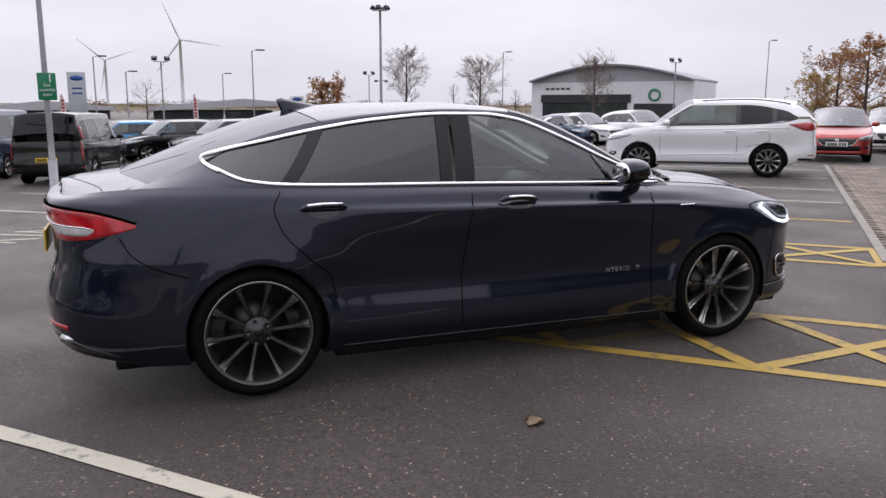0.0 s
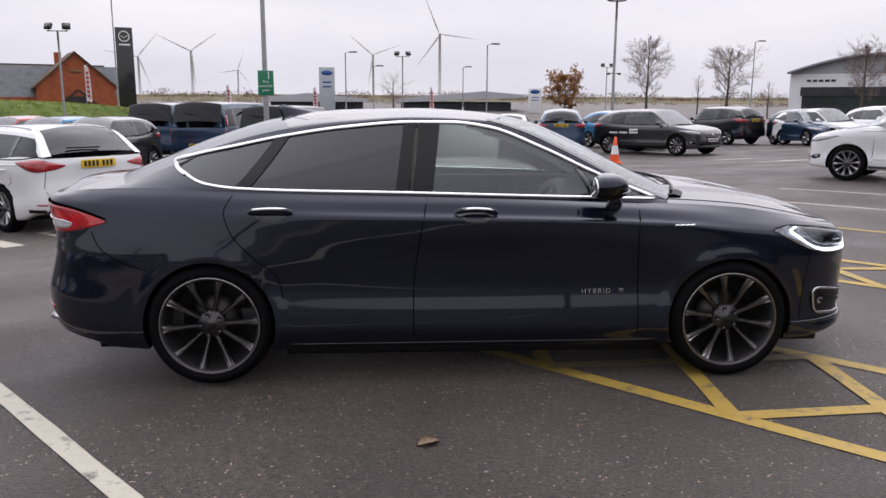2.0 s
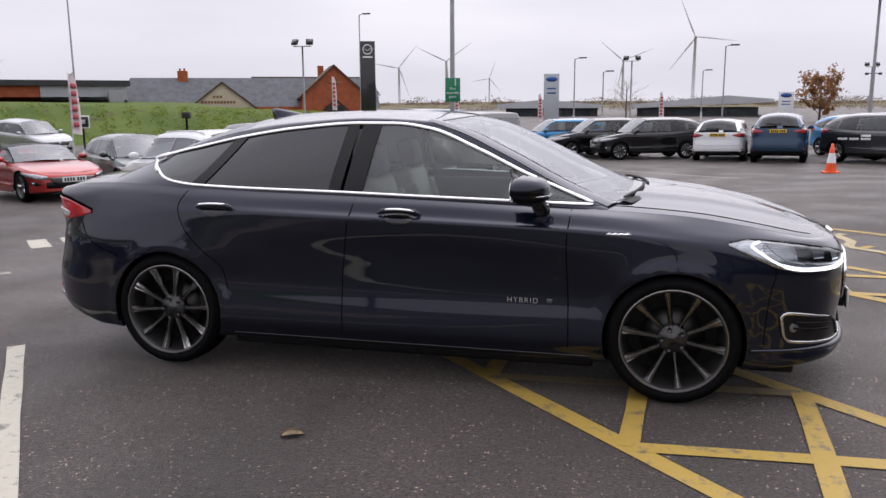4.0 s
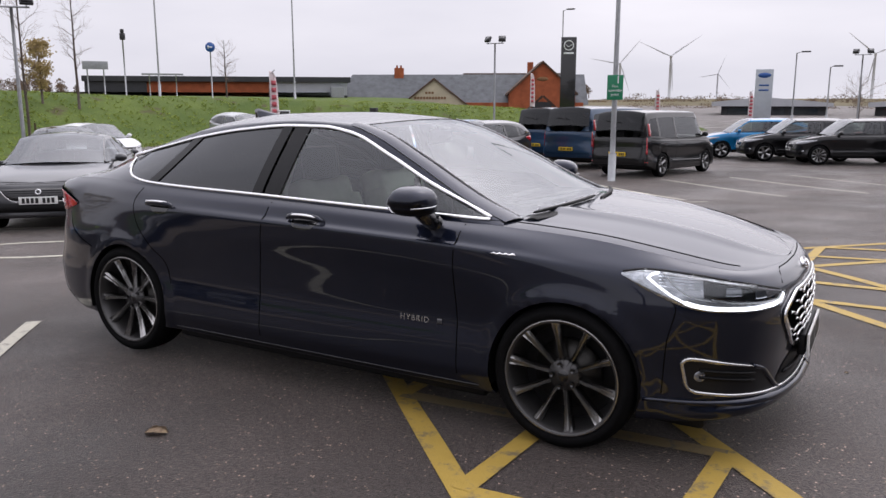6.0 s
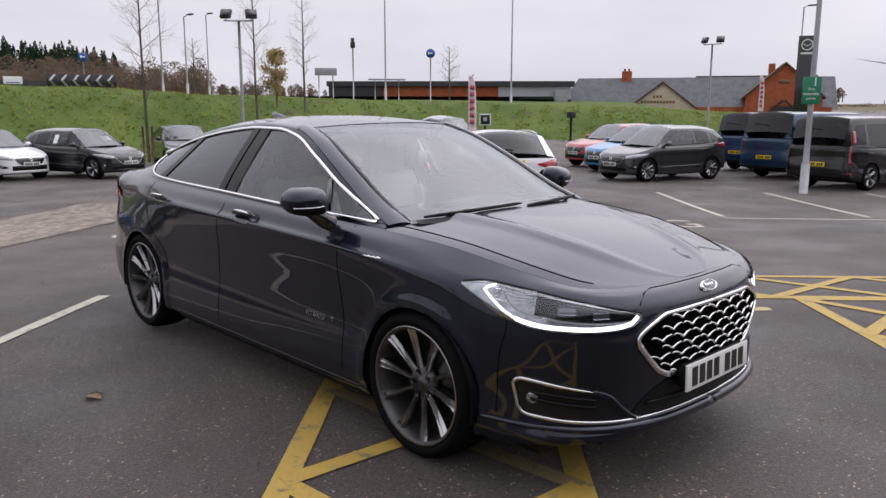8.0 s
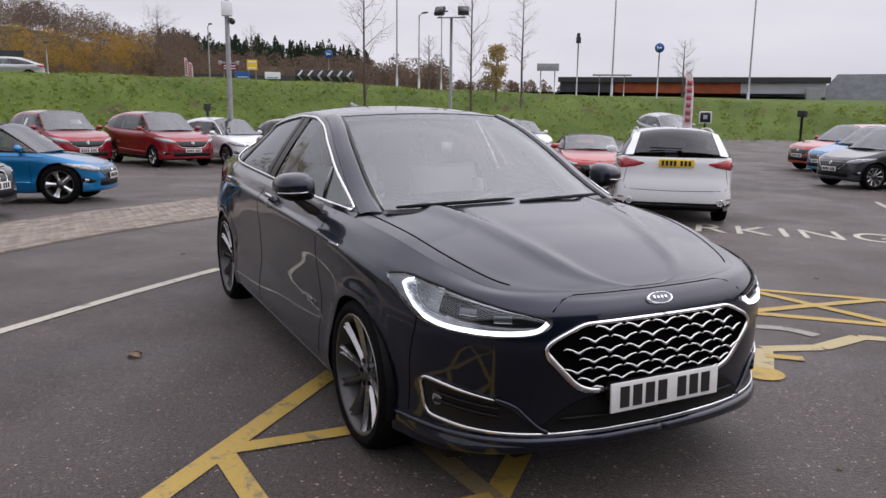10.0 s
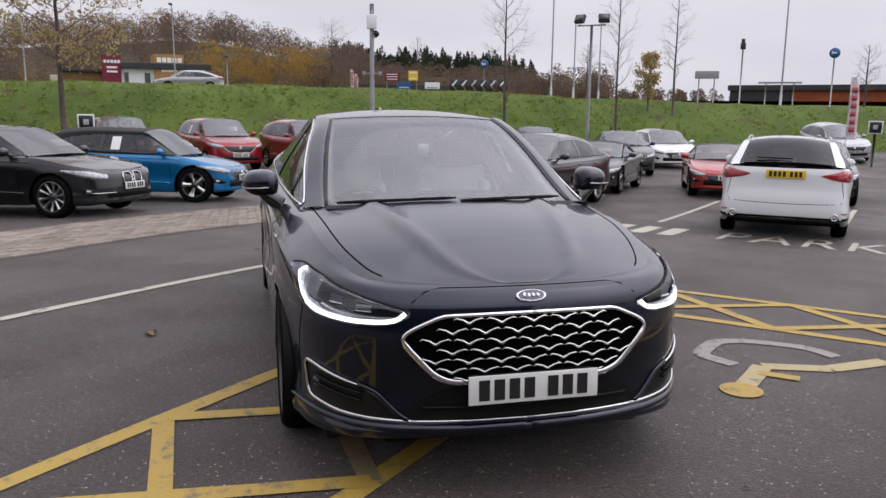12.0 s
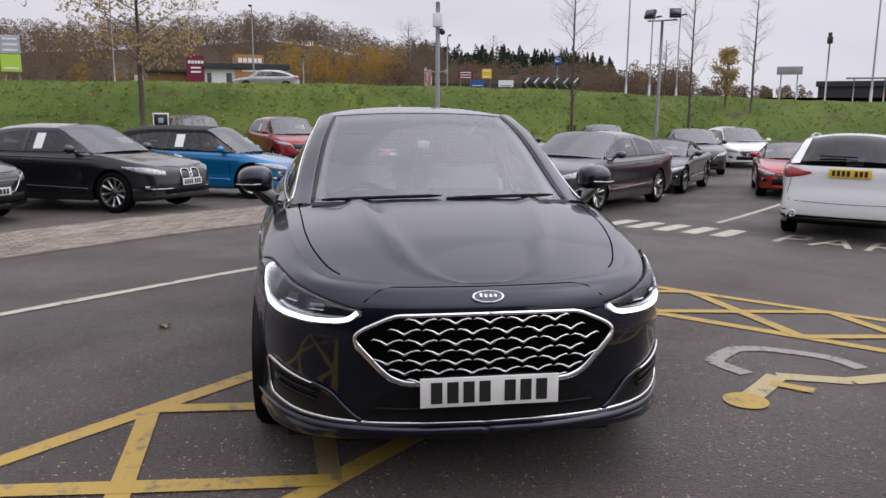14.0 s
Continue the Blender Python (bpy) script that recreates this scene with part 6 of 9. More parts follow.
parked_car("saloon_car", "saloon", BLK, -7.69, -7.19, (0.43, 0.90), 4.6, 1.80, 1.43, 2.70, "black saloon with a chrome grille badge", wheel_r=0.335)
parked_car("hatchback", "hatch", BLU, -11.82, -2.92, (0.30, 0.95), 3.95, 1.74, 1.42, 2.47, "bright blue hatchback with a black roof and a price card", card=True, rear_tint=False, roof_black=True, dark_rims=True, wheel_r=0.345)
parked_car("suv", "suv", RED, -22.36, 1.03, BANKROW, 4.55, 1.84, 1.68, 2.70, "dark red sport utility car below the grass bank", rails=False, dark_rims=True)
parked_car("suv", "suv", RED, -22.87, -1.85, BANKROW, 4.55, 1.84, 1.68, 2.70, "dark red sport utility car below the grass bank", card=True)
parked_car("suv", "suv", RED, -23.2, -5.0, BANKROW, 4.55, 1.84, 1.68, 2.70, "dark red sport utility car at the end of the row")
parked_car("hatchback", "hatch", WHT, -22.81, 3.28, BANKROW, 4.06, 1.70, 1.50, 2.57, "white hatchback below the grass bank")
parked_car("hatchback", "hatch", DGR, -21.55, 5.67, BANKROW, 4.06, 1.70, 1.50, 2.57, "dark grey hatchback with a price card", card=True)
parked_car("suv", "suv", DGR, -24.01, 10.04, (0.95, -0.25), 4.28, 1.77, 1.55, 2.57, "dark grey compact crossover below the bank")
parked_car("saloon_car", "saloon", GRY, -9.89, 4.67, Q, 4.87, 1.84, 1.45, 2.83, "metallic grey saloon facing out of its bay", wheel_r=0.345, spokes=10)
parked_car("roadster", "roadster", GRY, -13.55, 7.83, (0.78, -0.62), 3.92, 1.74, 1.23, 2.31, "metallic grey two-seat roadster with a black soft top")
parked_car("saloon_car", "saloon", DGR, -19.84, 11.62, (0.87, -0.3), 4.6, 1.8, 1.45, 2.7, "dark grey saloon in the row behind")
parked_car("hatchback", "hatch", WHT, -23.17, 15.07, (0.93, -0.2), 4.46, 1.80, 1.44, 2.72, "white hatchback beside the grass bank")
parked_car("roadster", "roadster", ORR, -12.4, 10.63, (0.88, -0.46), 3.92, 1.74, 1.23, 2.31, "red two-seat roadster with a black soft top", dark_rims=True)
parked_car("hatchback", "hatch", GRN, -10.66, 11.91, (0.80, -0.6), 3.82, 1.73, 1.41, 2.5, "dark green small hatchback with a white stripe")
parked_car("suv", "suv", SLV, -24.98, 24.67, (0.9, -0.3), 4.4, 1.8, 1.55, 2.6, "silver crossover at the foot of the grass bank")
parked_car("hatchback", "hatch", GRY, -8.50, 17.5, (-0.26, -0.965), 3.84, 1.735, 1.56, 2.45, "dark grey hatchback with daytime lights", spokes=10)
parked_car("suv", "hatch", BLU, -11.02, 20.46, (-0.26, -0.965), 4.2, 1.78, 1.55, 2.6, "blue crossover behind the grey hatchback", roof_black=False)
parked_car("suv", "suv", ORR, -13.09, 22.07, (-0.26, -0.965), 4.2, 1.78, 1.55, 2.6, "orange-red crossover in the far row")
parked_car("van", "van", BLK, -3.42, 19.21, AX, 4.42, 1.83, 1.83, 2.66, "black crew van with tinted rear windows", wheel_r=0.33)
parked_car("van", "van", VBLU, -5.84, 22.07, AX, 4.97, 1.98, 1.97, 2.93, "dark blue van with its tail to the aisle", wheel_r=0.34)
parked_car("van", "van", VBLU, -8.09, 24.81, AX, 4.97, 1.98, 1.97, 2.93, "dark blue van at the end of the row", wheel_r=0.34)
parked_car("suv", "suv", BLK, 1.42, 26.35, (-0.93, -0.36), 4.19, 1.81, 1.54, 2.59, "black crossover with silver ten-spoke wheels", spokes=10)
parked_car("suv", "suv", BLK, -0.47, 27.73, (-0.93, -0.36), 4.19, 1.81, 1.54, 2.59, "black crossover parked behind another")
parked_car("suv", "suv", BLU, -2.26, 29.32, (-0.93, -0.36), 4.19, 1.81, 1.54, 2.59, "bright blue crossover in the far row")
parked_car("hatchback", "hatch", WHT, 4.21, 25.98, (0.2, 0.97), 4.38, 1.82, 1.47, 2.70, "white hatchback with its tail to the aisle")
parked_car("suv", "suv", VBLU, 5.97, 24.86, (0.2, 0.97), 4.1, 1.77, 1.65, 2.52, "dark blue compact crossover, tail outwards")
parked_car("suv", "suv", BLU, 9.17, 27.34, (0.4, -0.9), 4.19, 1.81, 1.54, 2.59, "bright blue crossover behind the grey one")
parked_car("suv", "suv", GRY, 9.04, 22.94, (0.55, -0.83), 4.71, 1.88, 1.60, 2.98, "metallic grey coupe crossover with door lettering", wheel_r=0.36, spokes=10, lettering=True)
parked_car("suv", "suv", DGR, 14.28, 30.01, (-0.45, 0.89), 4.1, 1.77, 1.65, 2.52, "dark grey compact crossover, tail outwards")
parked_car("hatchback", "hatch", VBLU, 16.69, 26.68, (0.05, -1.0), 4.04, 1.73, 1.47, 2.49, "dark blue hatchback facing out")
parked_car("hatchback", "hatch", WHT, 18.89, 24.67, (0.05, -1.0), 4.04, 1.73, 1.47, 2.49, "white hatchback facing out")
parked_car("hatchback", "hatch", WHT, 17.0, 26.16, (0.30, -0.95), 4.04, 1.73, 1.47, 2.49, "white hatchback in the second row")
parked_car("hatchback", "hatch", ORR, 12.99, 34.29, (0.93, 0.3), 4.04, 1.73, 1.47, 2.49, "red hatchback far across the car park")


# ---------------------------------------------------------------- grass bank, paving
def grass_material():
    m = mat("rough_grass", (0.07, 0.12, 0.03), 0.9, 0, 0, 0.2)
    nt = m.node_tree
    b = nt.nodes["Principled BSDF"]
    tc = nt.nodes["Texture Coordinate"]

    def nz(scale, detail=5):
        n = nt.nodes.new("ShaderNodeTexNoise")
        n.inputs["Scale"].default_value, n.inputs["Detail"].default_value = scale, detail
        nt.links.new(tc.outputs["Object"], n.inputs["Vector"])
        return n
    r = nt.nodes.new("ShaderNodeValToRGB")
    e = r.color_ramp.elements
    e[0].position, e[0].color = 0.25, (0.050, 0.086, 0.016, 1)
    e[1].position, e[1].color = 0.75, (0.108, 0.150, 0.032, 1)
    nt.links.new(nz(0.35, 8).outputs["Fac"], r.inputs["Fac"])
    soil = nt.nodes.new("ShaderNodeValToRGB")
    soil.color_ramp.elements[0].position, soil.color_ramp.elements[1].position = 0.62, 0.72
    nt.links.new(nz(0.75, 3).outputs["Fac"], soil.inputs["Fac"])
    mx = nt.nodes.new("ShaderNodeMix")
    mx.data_type = "RGBA"
    mx.inputs[7].default_value = (0.075, 0.058, 0.038, 1)
    nt.links.new(soil.outputs[0], mx.inputs[0])
    nt.links.new(r.outputs[0], mx.inputs[6])
    fine = nt.nodes.new("ShaderNodeValToRGB")
    fine.color_ramp.elements[0].color, fine.color_ramp.elements[1].color = (0.40, 0.42, 0.45, 1), (1.55, 1.5, 1.3, 1)
    nt.links.new(nz(14, 6).outputs["Fac"], fine.inputs["Fac"])
    m2 = nt.nodes.new("ShaderNodeMix")
    m2.data_type, m2.blend_type = "RGBA", "MULTIPLY"
    m2.inputs[0].default_value = 1
    nt.links.new(mx.outputs[2], m2.inputs[6])
    nt.links.new(fine.outputs[0], m2.inputs[7])
    nt.links.new(m2.outputs[2], b.inputs["Base Color"])
    bp = nt.nodes.new("ShaderNodeBump")
    bp.inputs["Strength"].default_value, bp.inputs["Distance"].default_value = 1.0, 0.07
    nt.links.new(nz(9, 7).outputs["Fac"], bp.inputs["Height"])
    nt.links.new(bp.outputs[0], b.inputs["Normal"])
    return m


M_GRASS = grass_material()
FOOT = [(-18, -75), (-22.5, -35), (-24.8, -10), (-25.4, 0), (-26.6, 8), (-27.4, 15), (-28.0, 22), (-25.5, 29), (-18.5, 34), (-10, 41), (-3, 52)]
CREST = curve1((0, 2.3), (0.30, 2.35), (0.52, 2.45), (0.62, 2.35), (0.70, 2.0), (0.80, 1.45), (0.90, 0.8), (1.0, -0.5))
foot_line = smooth_line(FOOT, 130)


def bank_point(i, off):
    n = len(foot_line)
    x, y = foot_line[i]
    x0, y0 = foot_line[max(i - 3, 0)]
    x1, y1 = foot_line[min(i + 3, n - 1)]
    dx, dy = x1 - x0, y1 - y0
    ln = math.hypot(dx, dy)
    nx, ny = -dy / ln, dx / ln
    f = i / (n - 1)
    g0 = float(ground_z(x, y))
    top = float(CREST(f))
    u = min(off / 9.0, 1)
    rise = u * u * (3 - 2 * u) * 0.75 + u * 0.25
    px, py = x + nx * off, y + ny * off
    wob = 0.16 * noise.noise(Vector((px * 0.25, py * 0.25, 0))) + 0.06 * noise.noise(Vector((px * 0.9, py * 0.9, 3)))
    z = g0 - 0.03 + (top - g0) * rise + wob * min(1, off / 1.5)
    if off > 12:
        z += (off - 12) * 0.010
    return (px, py, z)


bm = bmesh.new()
offs = list(np.linspace(0, 12, 26)) + [15, 20, 30, 45, 70, 110]
grid(bm, [[bank_point(i, o) for o in offs] for i in range(len(foot_line))], flip=False)
bm.normal_update()
if sum(f.normal.z for f in bm.faces) < 0:
    bmesh.ops.reverse_faces(bm, faces=bm.faces)
bank = part("grass_bank", bm, M_GRASS, None)
tagged(bank, "rough green grass bank with patches of bare soil", "grass bank", kind="structure")

M_BLADE = leafy(mat("grass_blades", (0.165, 0.230, 0.046), 0.8, 0, 0, 0.2, 0.6, 0.3, tint=(0.235, 0.275, 0.066)))
rng = random.Random(5)
verts, faces = [], []
for k_ in range(30000):
    i_ = rng.randrange(18, 118)
    o_ = rng.uniform(0.05, 12.5)
    x_, y_, z_ = bank_point(i_, o_)
    x_ += rng.uniform(-0.4, 0.4)
    y_ += rng.uniform(-0.6, 0.6)
    for b_ in range(3):
        a_ = rng.uniform(0, 6.28)
        h_ = rng.uniform(0.0, 0.07)
        w_ = rng.uniform(0.03, 0.08)
        lx, ly = rng.uniform(-0.16, 0.16), rng.uniform(-0.16, 0.16)
        n0 = len(verts)
        verts += [(x_ - w_ * math.cos(a_), y_ - w_ * math.sin(a_), z_ - 0.06), (x_ + w_ * math.cos(a_), y_ + w_ * math.sin(a_), z_ - 0.06), (x_ + lx, y_ + ly, z_ + h_)]
        faces.append((n0, n0 + 1, n0 + 2))
me_ = bpy.data.meshes.new("grass_tufts")
me_.from_pydata(verts, [], faces)
me_.materials.append(M_BLADE)
tagged(new("grass_tufts", me_), "short uneven tufts of green grass", "grass", kind="stuff")

# ---------------------------------------------------------------- street furniture
M_GALV = mat("galvanised_steel", (0.36, 0.37, 0.38), 0.5, 0.7, 0, 0.5, 6, 0.15)
M_GREYPAINT = mat("grey_painted_steel", (0.30, 0.31, 0.32), 0.5, 0.2, 0, 0.5, 6, 0.15)
M_DARKSTEEL = mat("dark_painted_steel", (0.02, 0.021, 0.022), 0.45, 0.2, 0, 0.5, 6, 0.2)
M_SIGNGREEN = mat("sign_green", (0.0, 0.19, 0.085), 0.4, 0, 0.2, 0.5, 3, 0.06)
M_SIGNWHITE = mat("sign_white", (0.78, 0.79, 0.80), 0.4, 0, 0.2, 0.5, 3, 0.05)
M_SIGNGREY = mat("sign_silver", (0.42, 0.45, 0.48), 0.4, 0.4, 0.2, 0.5, 2, 0.08)
M_SIGNBLACK = mat("sign_black", (0.012, 0.012, 0.013), 0.25, 0, 0.5, 0.5, 2, 0.1)
M_SIGNBLUE = mat("sign_blue", (0.01, 0.08, 0.30), 0.4, 0, 0.2, 0.5, 3, 0.08)
M_BANNER = mat("banner_cloth", (0.68, 0.62, 0.62), 0.8, 0, 0, 0.3, 3, 0.08)
M_SIGNRED = mat("banner_red", (0.50, 0.10, 0.12), 0.7, 0, 0, 0.4, 3, 0.12)
M_MAROON = mat("maroon_sign", (0.16, 0.012, 0.035), 0.5, 0, 0, 0.4, 2, 0.1)
M_LIME = mat("lime_sign", (0.40, 0.60, 0.08), 0.5, 0, 0, 0.4, 2, 0.06)
M_LAMPHEAD = mat("lamp_head_grey", (0.04, 0.04, 0.042), 0.5, 0.4, 0, 0.5, 4, 0.15)
M_ORANGE = mat("cone_orange", (0.80, 0.10, 0.02), 0.5, 0, 0, 0.4, 8, 0.1)


def put_text(body, size, material, parent, m, space=1.0):
    me = text_mesh(body, size, 0.002, "CENTER", space)
    me.materials.append(material)
    return part_of("lettering", me, parent, m)


def facing(x, y, z, tx, ty):
    """A pose at x, y, z whose local -Y looks level towards tx, ty."""
    return pose(x, y, z, 0, 0, math.degrees(math.atan2(ty - y, tx - x)) + 90)


def column(parent, z0, z1, r0, r1, material=None, base=True):
    bm = bmesh.new()
    tube(bm, [(0, 0, z0 + (z1 - z0) * k / 6) for k in range(7)], [r0 + (r1 - r0) * k / 6 for k in range(7)], 10)
    if base:
        tube(bm, [(0, 0, z0), (0, 0, z0 + 0.9), (0, 0, z0 + 0.93)], [r0 * 1.35, r0 * 1.35, r0], 10)
    return part("column", bm, material or M_GALV, parent)


def lamp_post(x, y, h, z=None, arm=0.0, label="tall galvanised street lamp column", r=0.07, turn=0.0):
    z = float(ground_z(x, y)) if z is None else z
    th = thing("street_lamp", label, "street lamp", pose(x, y, z, 0, 0, turn), "street lamps")
    column(th, -0.2, h, r, r * 0.55)
    bm = bmesh.new()
    tube(bm, [(0, 0, h - 0.05), (arm * 0.6 + 0.1, 0, h + 0.05), (arm + 0.25, 0, h + 0.06)], [0.03, 0.03, 0.025], 6)
    part("arm", bm, M_GALV, th)
    bm = bmesh.new()
    box(bm, arm + 0.1, arm + 0.75, -0.13, 0.13, h + 0.02, h + 0.12, 0.04)
    part("lantern", bm, M_LAMPHEAD, th)
    return th


def floodlight(x, y, h, z=None, turn=0.0, heads=2, label="steel mast with two square floodlights"):
    z = float(ground_z(x, y)) if z is None else z
    th = thing("floodlight_mast", label, "floodlight", pose(x, y, z, 0, 0, turn), "floodlight masts")
    column(th, -0.2, h, 0.065, 0.045)
    bm = bmesh.new()
    tube(bm, [(-0.5, 0, h), (0.5, 0, h)], 0.03, 6)
    part("cross_arm", bm, M_GALV, th)
    for k in range(heads):
        xx = -0.42 + 0.84 * k / max(1, heads - 1)
        bm = bmesh.new()
        q = pose(xx, 0, h + 0.22, -25, 0, (-18 if k == 0 else 18))
        box(bm, -0.19, 0.19, -0.06, 0.06, -0.15, 0.15, 0.02, q)
        hd = part("lamp_head", bm, M_LAMPHEAD, th)
        bm = bmesh.new()
        box(bm, -0.16, 0.16, -0.068, -0.058, -0.12, 0.12, 0, q)
        part("lens", bm, M_SIGNBLACK, hd)
        bm = bmesh.new()
        tube(bm, [(xx, 0, h), (xx, 0, h + 0.14)], 0.02, 6)
        part("bracket", bm, M_GALV, hd)
    return th


# lamp column with the green sign
gx_, gy_ = -3.71, 15.94
post = lamp_post(gx_, gy_, 8.5, None, 0.3, "galvanised lamp column carrying a green sign", 0.075)
sign = thing("assembly_point_sign", "green sign with white lettering on a lamp column", "sign", facing(gx_, gy_, 1.88, 2.6, -4.2))
bm = bmesh.new()
box(bm, -0.20, 0.20, -0.115, -0.09, -0.31, 0.31, 0.006)
part("panel", bm, M_SIGNGREEN, sign)
put_text("1", 0.27, M_SIGNWHITE, sign, pose(0.07, -0.12, 0.10, 90))
for w_, z_ in (("Fire", 0.0), ("assembly", -0.105), ("point", -0.21)):
    put_text(w_, 0.095, M_SIGNWHITE, sign, pose(0, -0.12, z_, 90))
bm = bmesh.new()
for z_ in (-0.2, 0.2):
    tube(bm, [(-0.09, -0.085, z_), (0.09, -0.085, z_)], 0.012, 6)
    tube(bm, [(-0.09, -0.085, z_), (-0.09, 0.0, z_), (0.09, 0.0, z_), (0.09, -0.085, z_)], 0.012, 6)
part("clamp", bm, M_GALV, sign)


def pylon(x, y, w, h, face, label, emblem):
    z = float(ground_z(x, y)) - 0.3
    th = thing("pylon_sign", label, "sign", facing(x, y, z, 2.5, -4))
    bm = bmesh.new()
    box(bm, -w / 2, w / 2, -0.15, 0.15, 0, h, 0.03)
    part("panel", bm, face, th)
    bm = bmesh.new()
    box(bm, -w / 2 - 0.05, w / 2 + 0.05, -0.22, 0.22, 0, 0.25, 0.02)
    part("plinth", bm, M_GREYPAINT, th)
    bm = bmesh.new()
    if emblem == "ring":
        lathe(bm, [(w * 0.27, -0.155), (w * 0.30, -0.175), (w * 0.33, -0.155)], 28, pose(0, 0, h - 0.62))
        tube(bm, [(-w * 0.22, -0.165, h - 0.56), (0, -0.165, h - 0.72), (w * 0.22, -0.165, h - 0.56)], 0.03, 6)
        part("emblem", bm, M_SIGNWHITE, th)
        bm = bmesh.new()
        box(bm, -w * 0.33, w * 0.33, -0.165, -0.15, h - 1.26, h - 1.14)
        part("word_bar", bm, M_SIGNWHITE, th)
    else:
        lathe(bm, [(0.001, -0.165), (w * 0.36, -0.165), (w * 0.37, -0.15)], 28, pose(0, 0, h - 0.38) @ Matrix.Diagonal((1, 1, 0.42, 1)))
        part("emblem", bm, M_SIGNBLUE, th)
        for k in range(2):
            bm = bmesh.new()
            box(bm, -w * 0.28, w * 0.28, -0.162, -0.15, h - 1.05 - 0.3 * k, h - 0.95 - 0.3 * k)
            part("word_bar", bm, M_SIGNBLUE, th)
    return th


pylon(-19.42, 53.76, 1.15, 6.65, M_SIGNBLACK, "tall black pylon sign with a white ring emblem", "ring")
pylon(-4.89, 50.19, 1.05, 4.2, M_SIGNGREY, "silver pylon sign with a blue oval emblem", "oval")
pylon(15.77, 84.91, 1.5, 3.0, M_SIGNWHITE, "white pylon sign with a green emblem", "oval")

floodlight(-16.4, 34.88, 5.1)
floodlight(-20.75, 10.77, 5.0, turn=50)
floodlight(0.35, 55.06, 4.9)
floodlight(41.11, 51.0, 5.4)
floodlight(20.5, 72.2, 5.0)
lamp_post(6.66, 74.93, 4.6, None, 0.1)
lamp_post(-50.72, 21.4, 11.0, 2.3, 0.8)
lamp_post(-50.18, 22.96, 5.3, 2.3, 0.6)
lamp_post(-44.14, 36.26, 11.0, 2.0, 0.8)
lamp_post(-37.5, 43.37, 11.0, 1.6, 0.8)
lamp_post(6.89, 56.63, 6.1, None, 0.2)
lamp_post(33.04, 67.58, 7.4, None, 0.2)
lamp_post(-21.13, 56.8, 8.6, None, 0.2)
lamp_post(-4.19, 60.46, 5.2, None, 0.2)
lamp_post(-1.99, 62.1, 4.2, None, 0.1)
lamp_post(58.58, 58.94, 8.0, None, 0.2)
lamp_post(-69.84, 11.17, 5.3, 2.4, 0.8)
lamp_post(-61.8, -16.84, 9.0, 2.4, 0.8, turn=60)
lamp_post(-60.34, -5.91, 6.4, 2.4, 0.8)
lamp_post(-56.95, -1.95, 2.6, 2.3, 0.3)
lamp_post(-58.5, 28.9, 6.5, 2.3, 0.3)

# big mast with a ring of floodlights
mast = thing("floodlight_mast", "tall steel mast with a cluster of floodlights", "floodlight", pose(15.74, 52.73, float(ground_z(16.5, 52.5))), "floodlight masts")
column(mast, -0.2, 9.1, 0.12, 0.08)
bm = bmesh.new()
tube(bm, [(0.55 * math.cos(t), 0.55 * math.sin(t), 9.1) for t in np.linspace(0, 2 * math.pi, 17)], 0.03, 6, False)
for t in np.linspace(0, 2 * math.pi, 5)[:-1]:
    tube(bm, [(0, 0, 9.1), (0.55 * math.cos(t), 0.55 * math.sin(t), 9.1)], 0.025, 5)
part("ring", bm, M_GALV, mast)
for t in np.linspace(0, 2 * math.pi, 7)[:-1]:
    bm = bmesh.new()
    box(bm, -0.17, 0.17, -0.09, 0.09, -0.14, 0.14, 0.03, pose(0.62 * math.cos(t), 0.62 * math.sin(t), 9.25, 30, 0, math.degrees(t) - 90))
    part("lamp_head", bm, M_LAMPHEAD, mast)
bm = bmesh.new()
tube(bm, [(-0.4, 0, 4.0), (0.4, 0, 4.0)], 0.025, 5)
box(bm, -0.5, -0.3, -0.1, 0.1, 3.9, 4.05, 0.02)
box(bm, 0.3, 0.5, -0.1, 0.1, 3.9, 4.05, 0.02)
part("camera_arm", bm, M_LAMPHEAD, mast)

# pole with a white cabinet and cameras
cx_, cy_ = -22.49, 3.41
cp = thing("camera_pole", "grey steel pole with a white cabinet and security cameras", "camera pole", facing(cx_, cy_, float(ground_z(cx_, cy_)), 5, -1))
column(cp, -0.2, 5.6, 0.10, 0.07)
bm = bmesh.new()
box(bm, -0.17, 0.17, -0.28, -0.05, 4.76, 5.22, 0.02)
part("cabinet", bm, M_SIGNWHITE, cp)
bm = bmesh.new()
bmesh.ops.create_uvsphere(bm, u_segments=12, v_segments=8, radius=0.10, matrix=Matrix.Translation((0.16, -0.1, 4.60)))
tube(bm, [(0, 0, 4.68), (0.16, -0.1, 4.70)], 0.025, 6)
part("dome_camera", bm, M_DARKSTEEL, cp)
bm = bmesh.new()
tube(bm, [(-0.28, 0, 3.28), (0.28, 0, 3.28)], 0.025, 6)
for s_ in (-1, 1):
    box(bm, s_ * 0.28 - 0.05, s_ * 0.28 + 0.05, -0.2, 0.08, 3.22, 3.34, 0.015)
part("camera_arm", bm, M_GALV, cp)

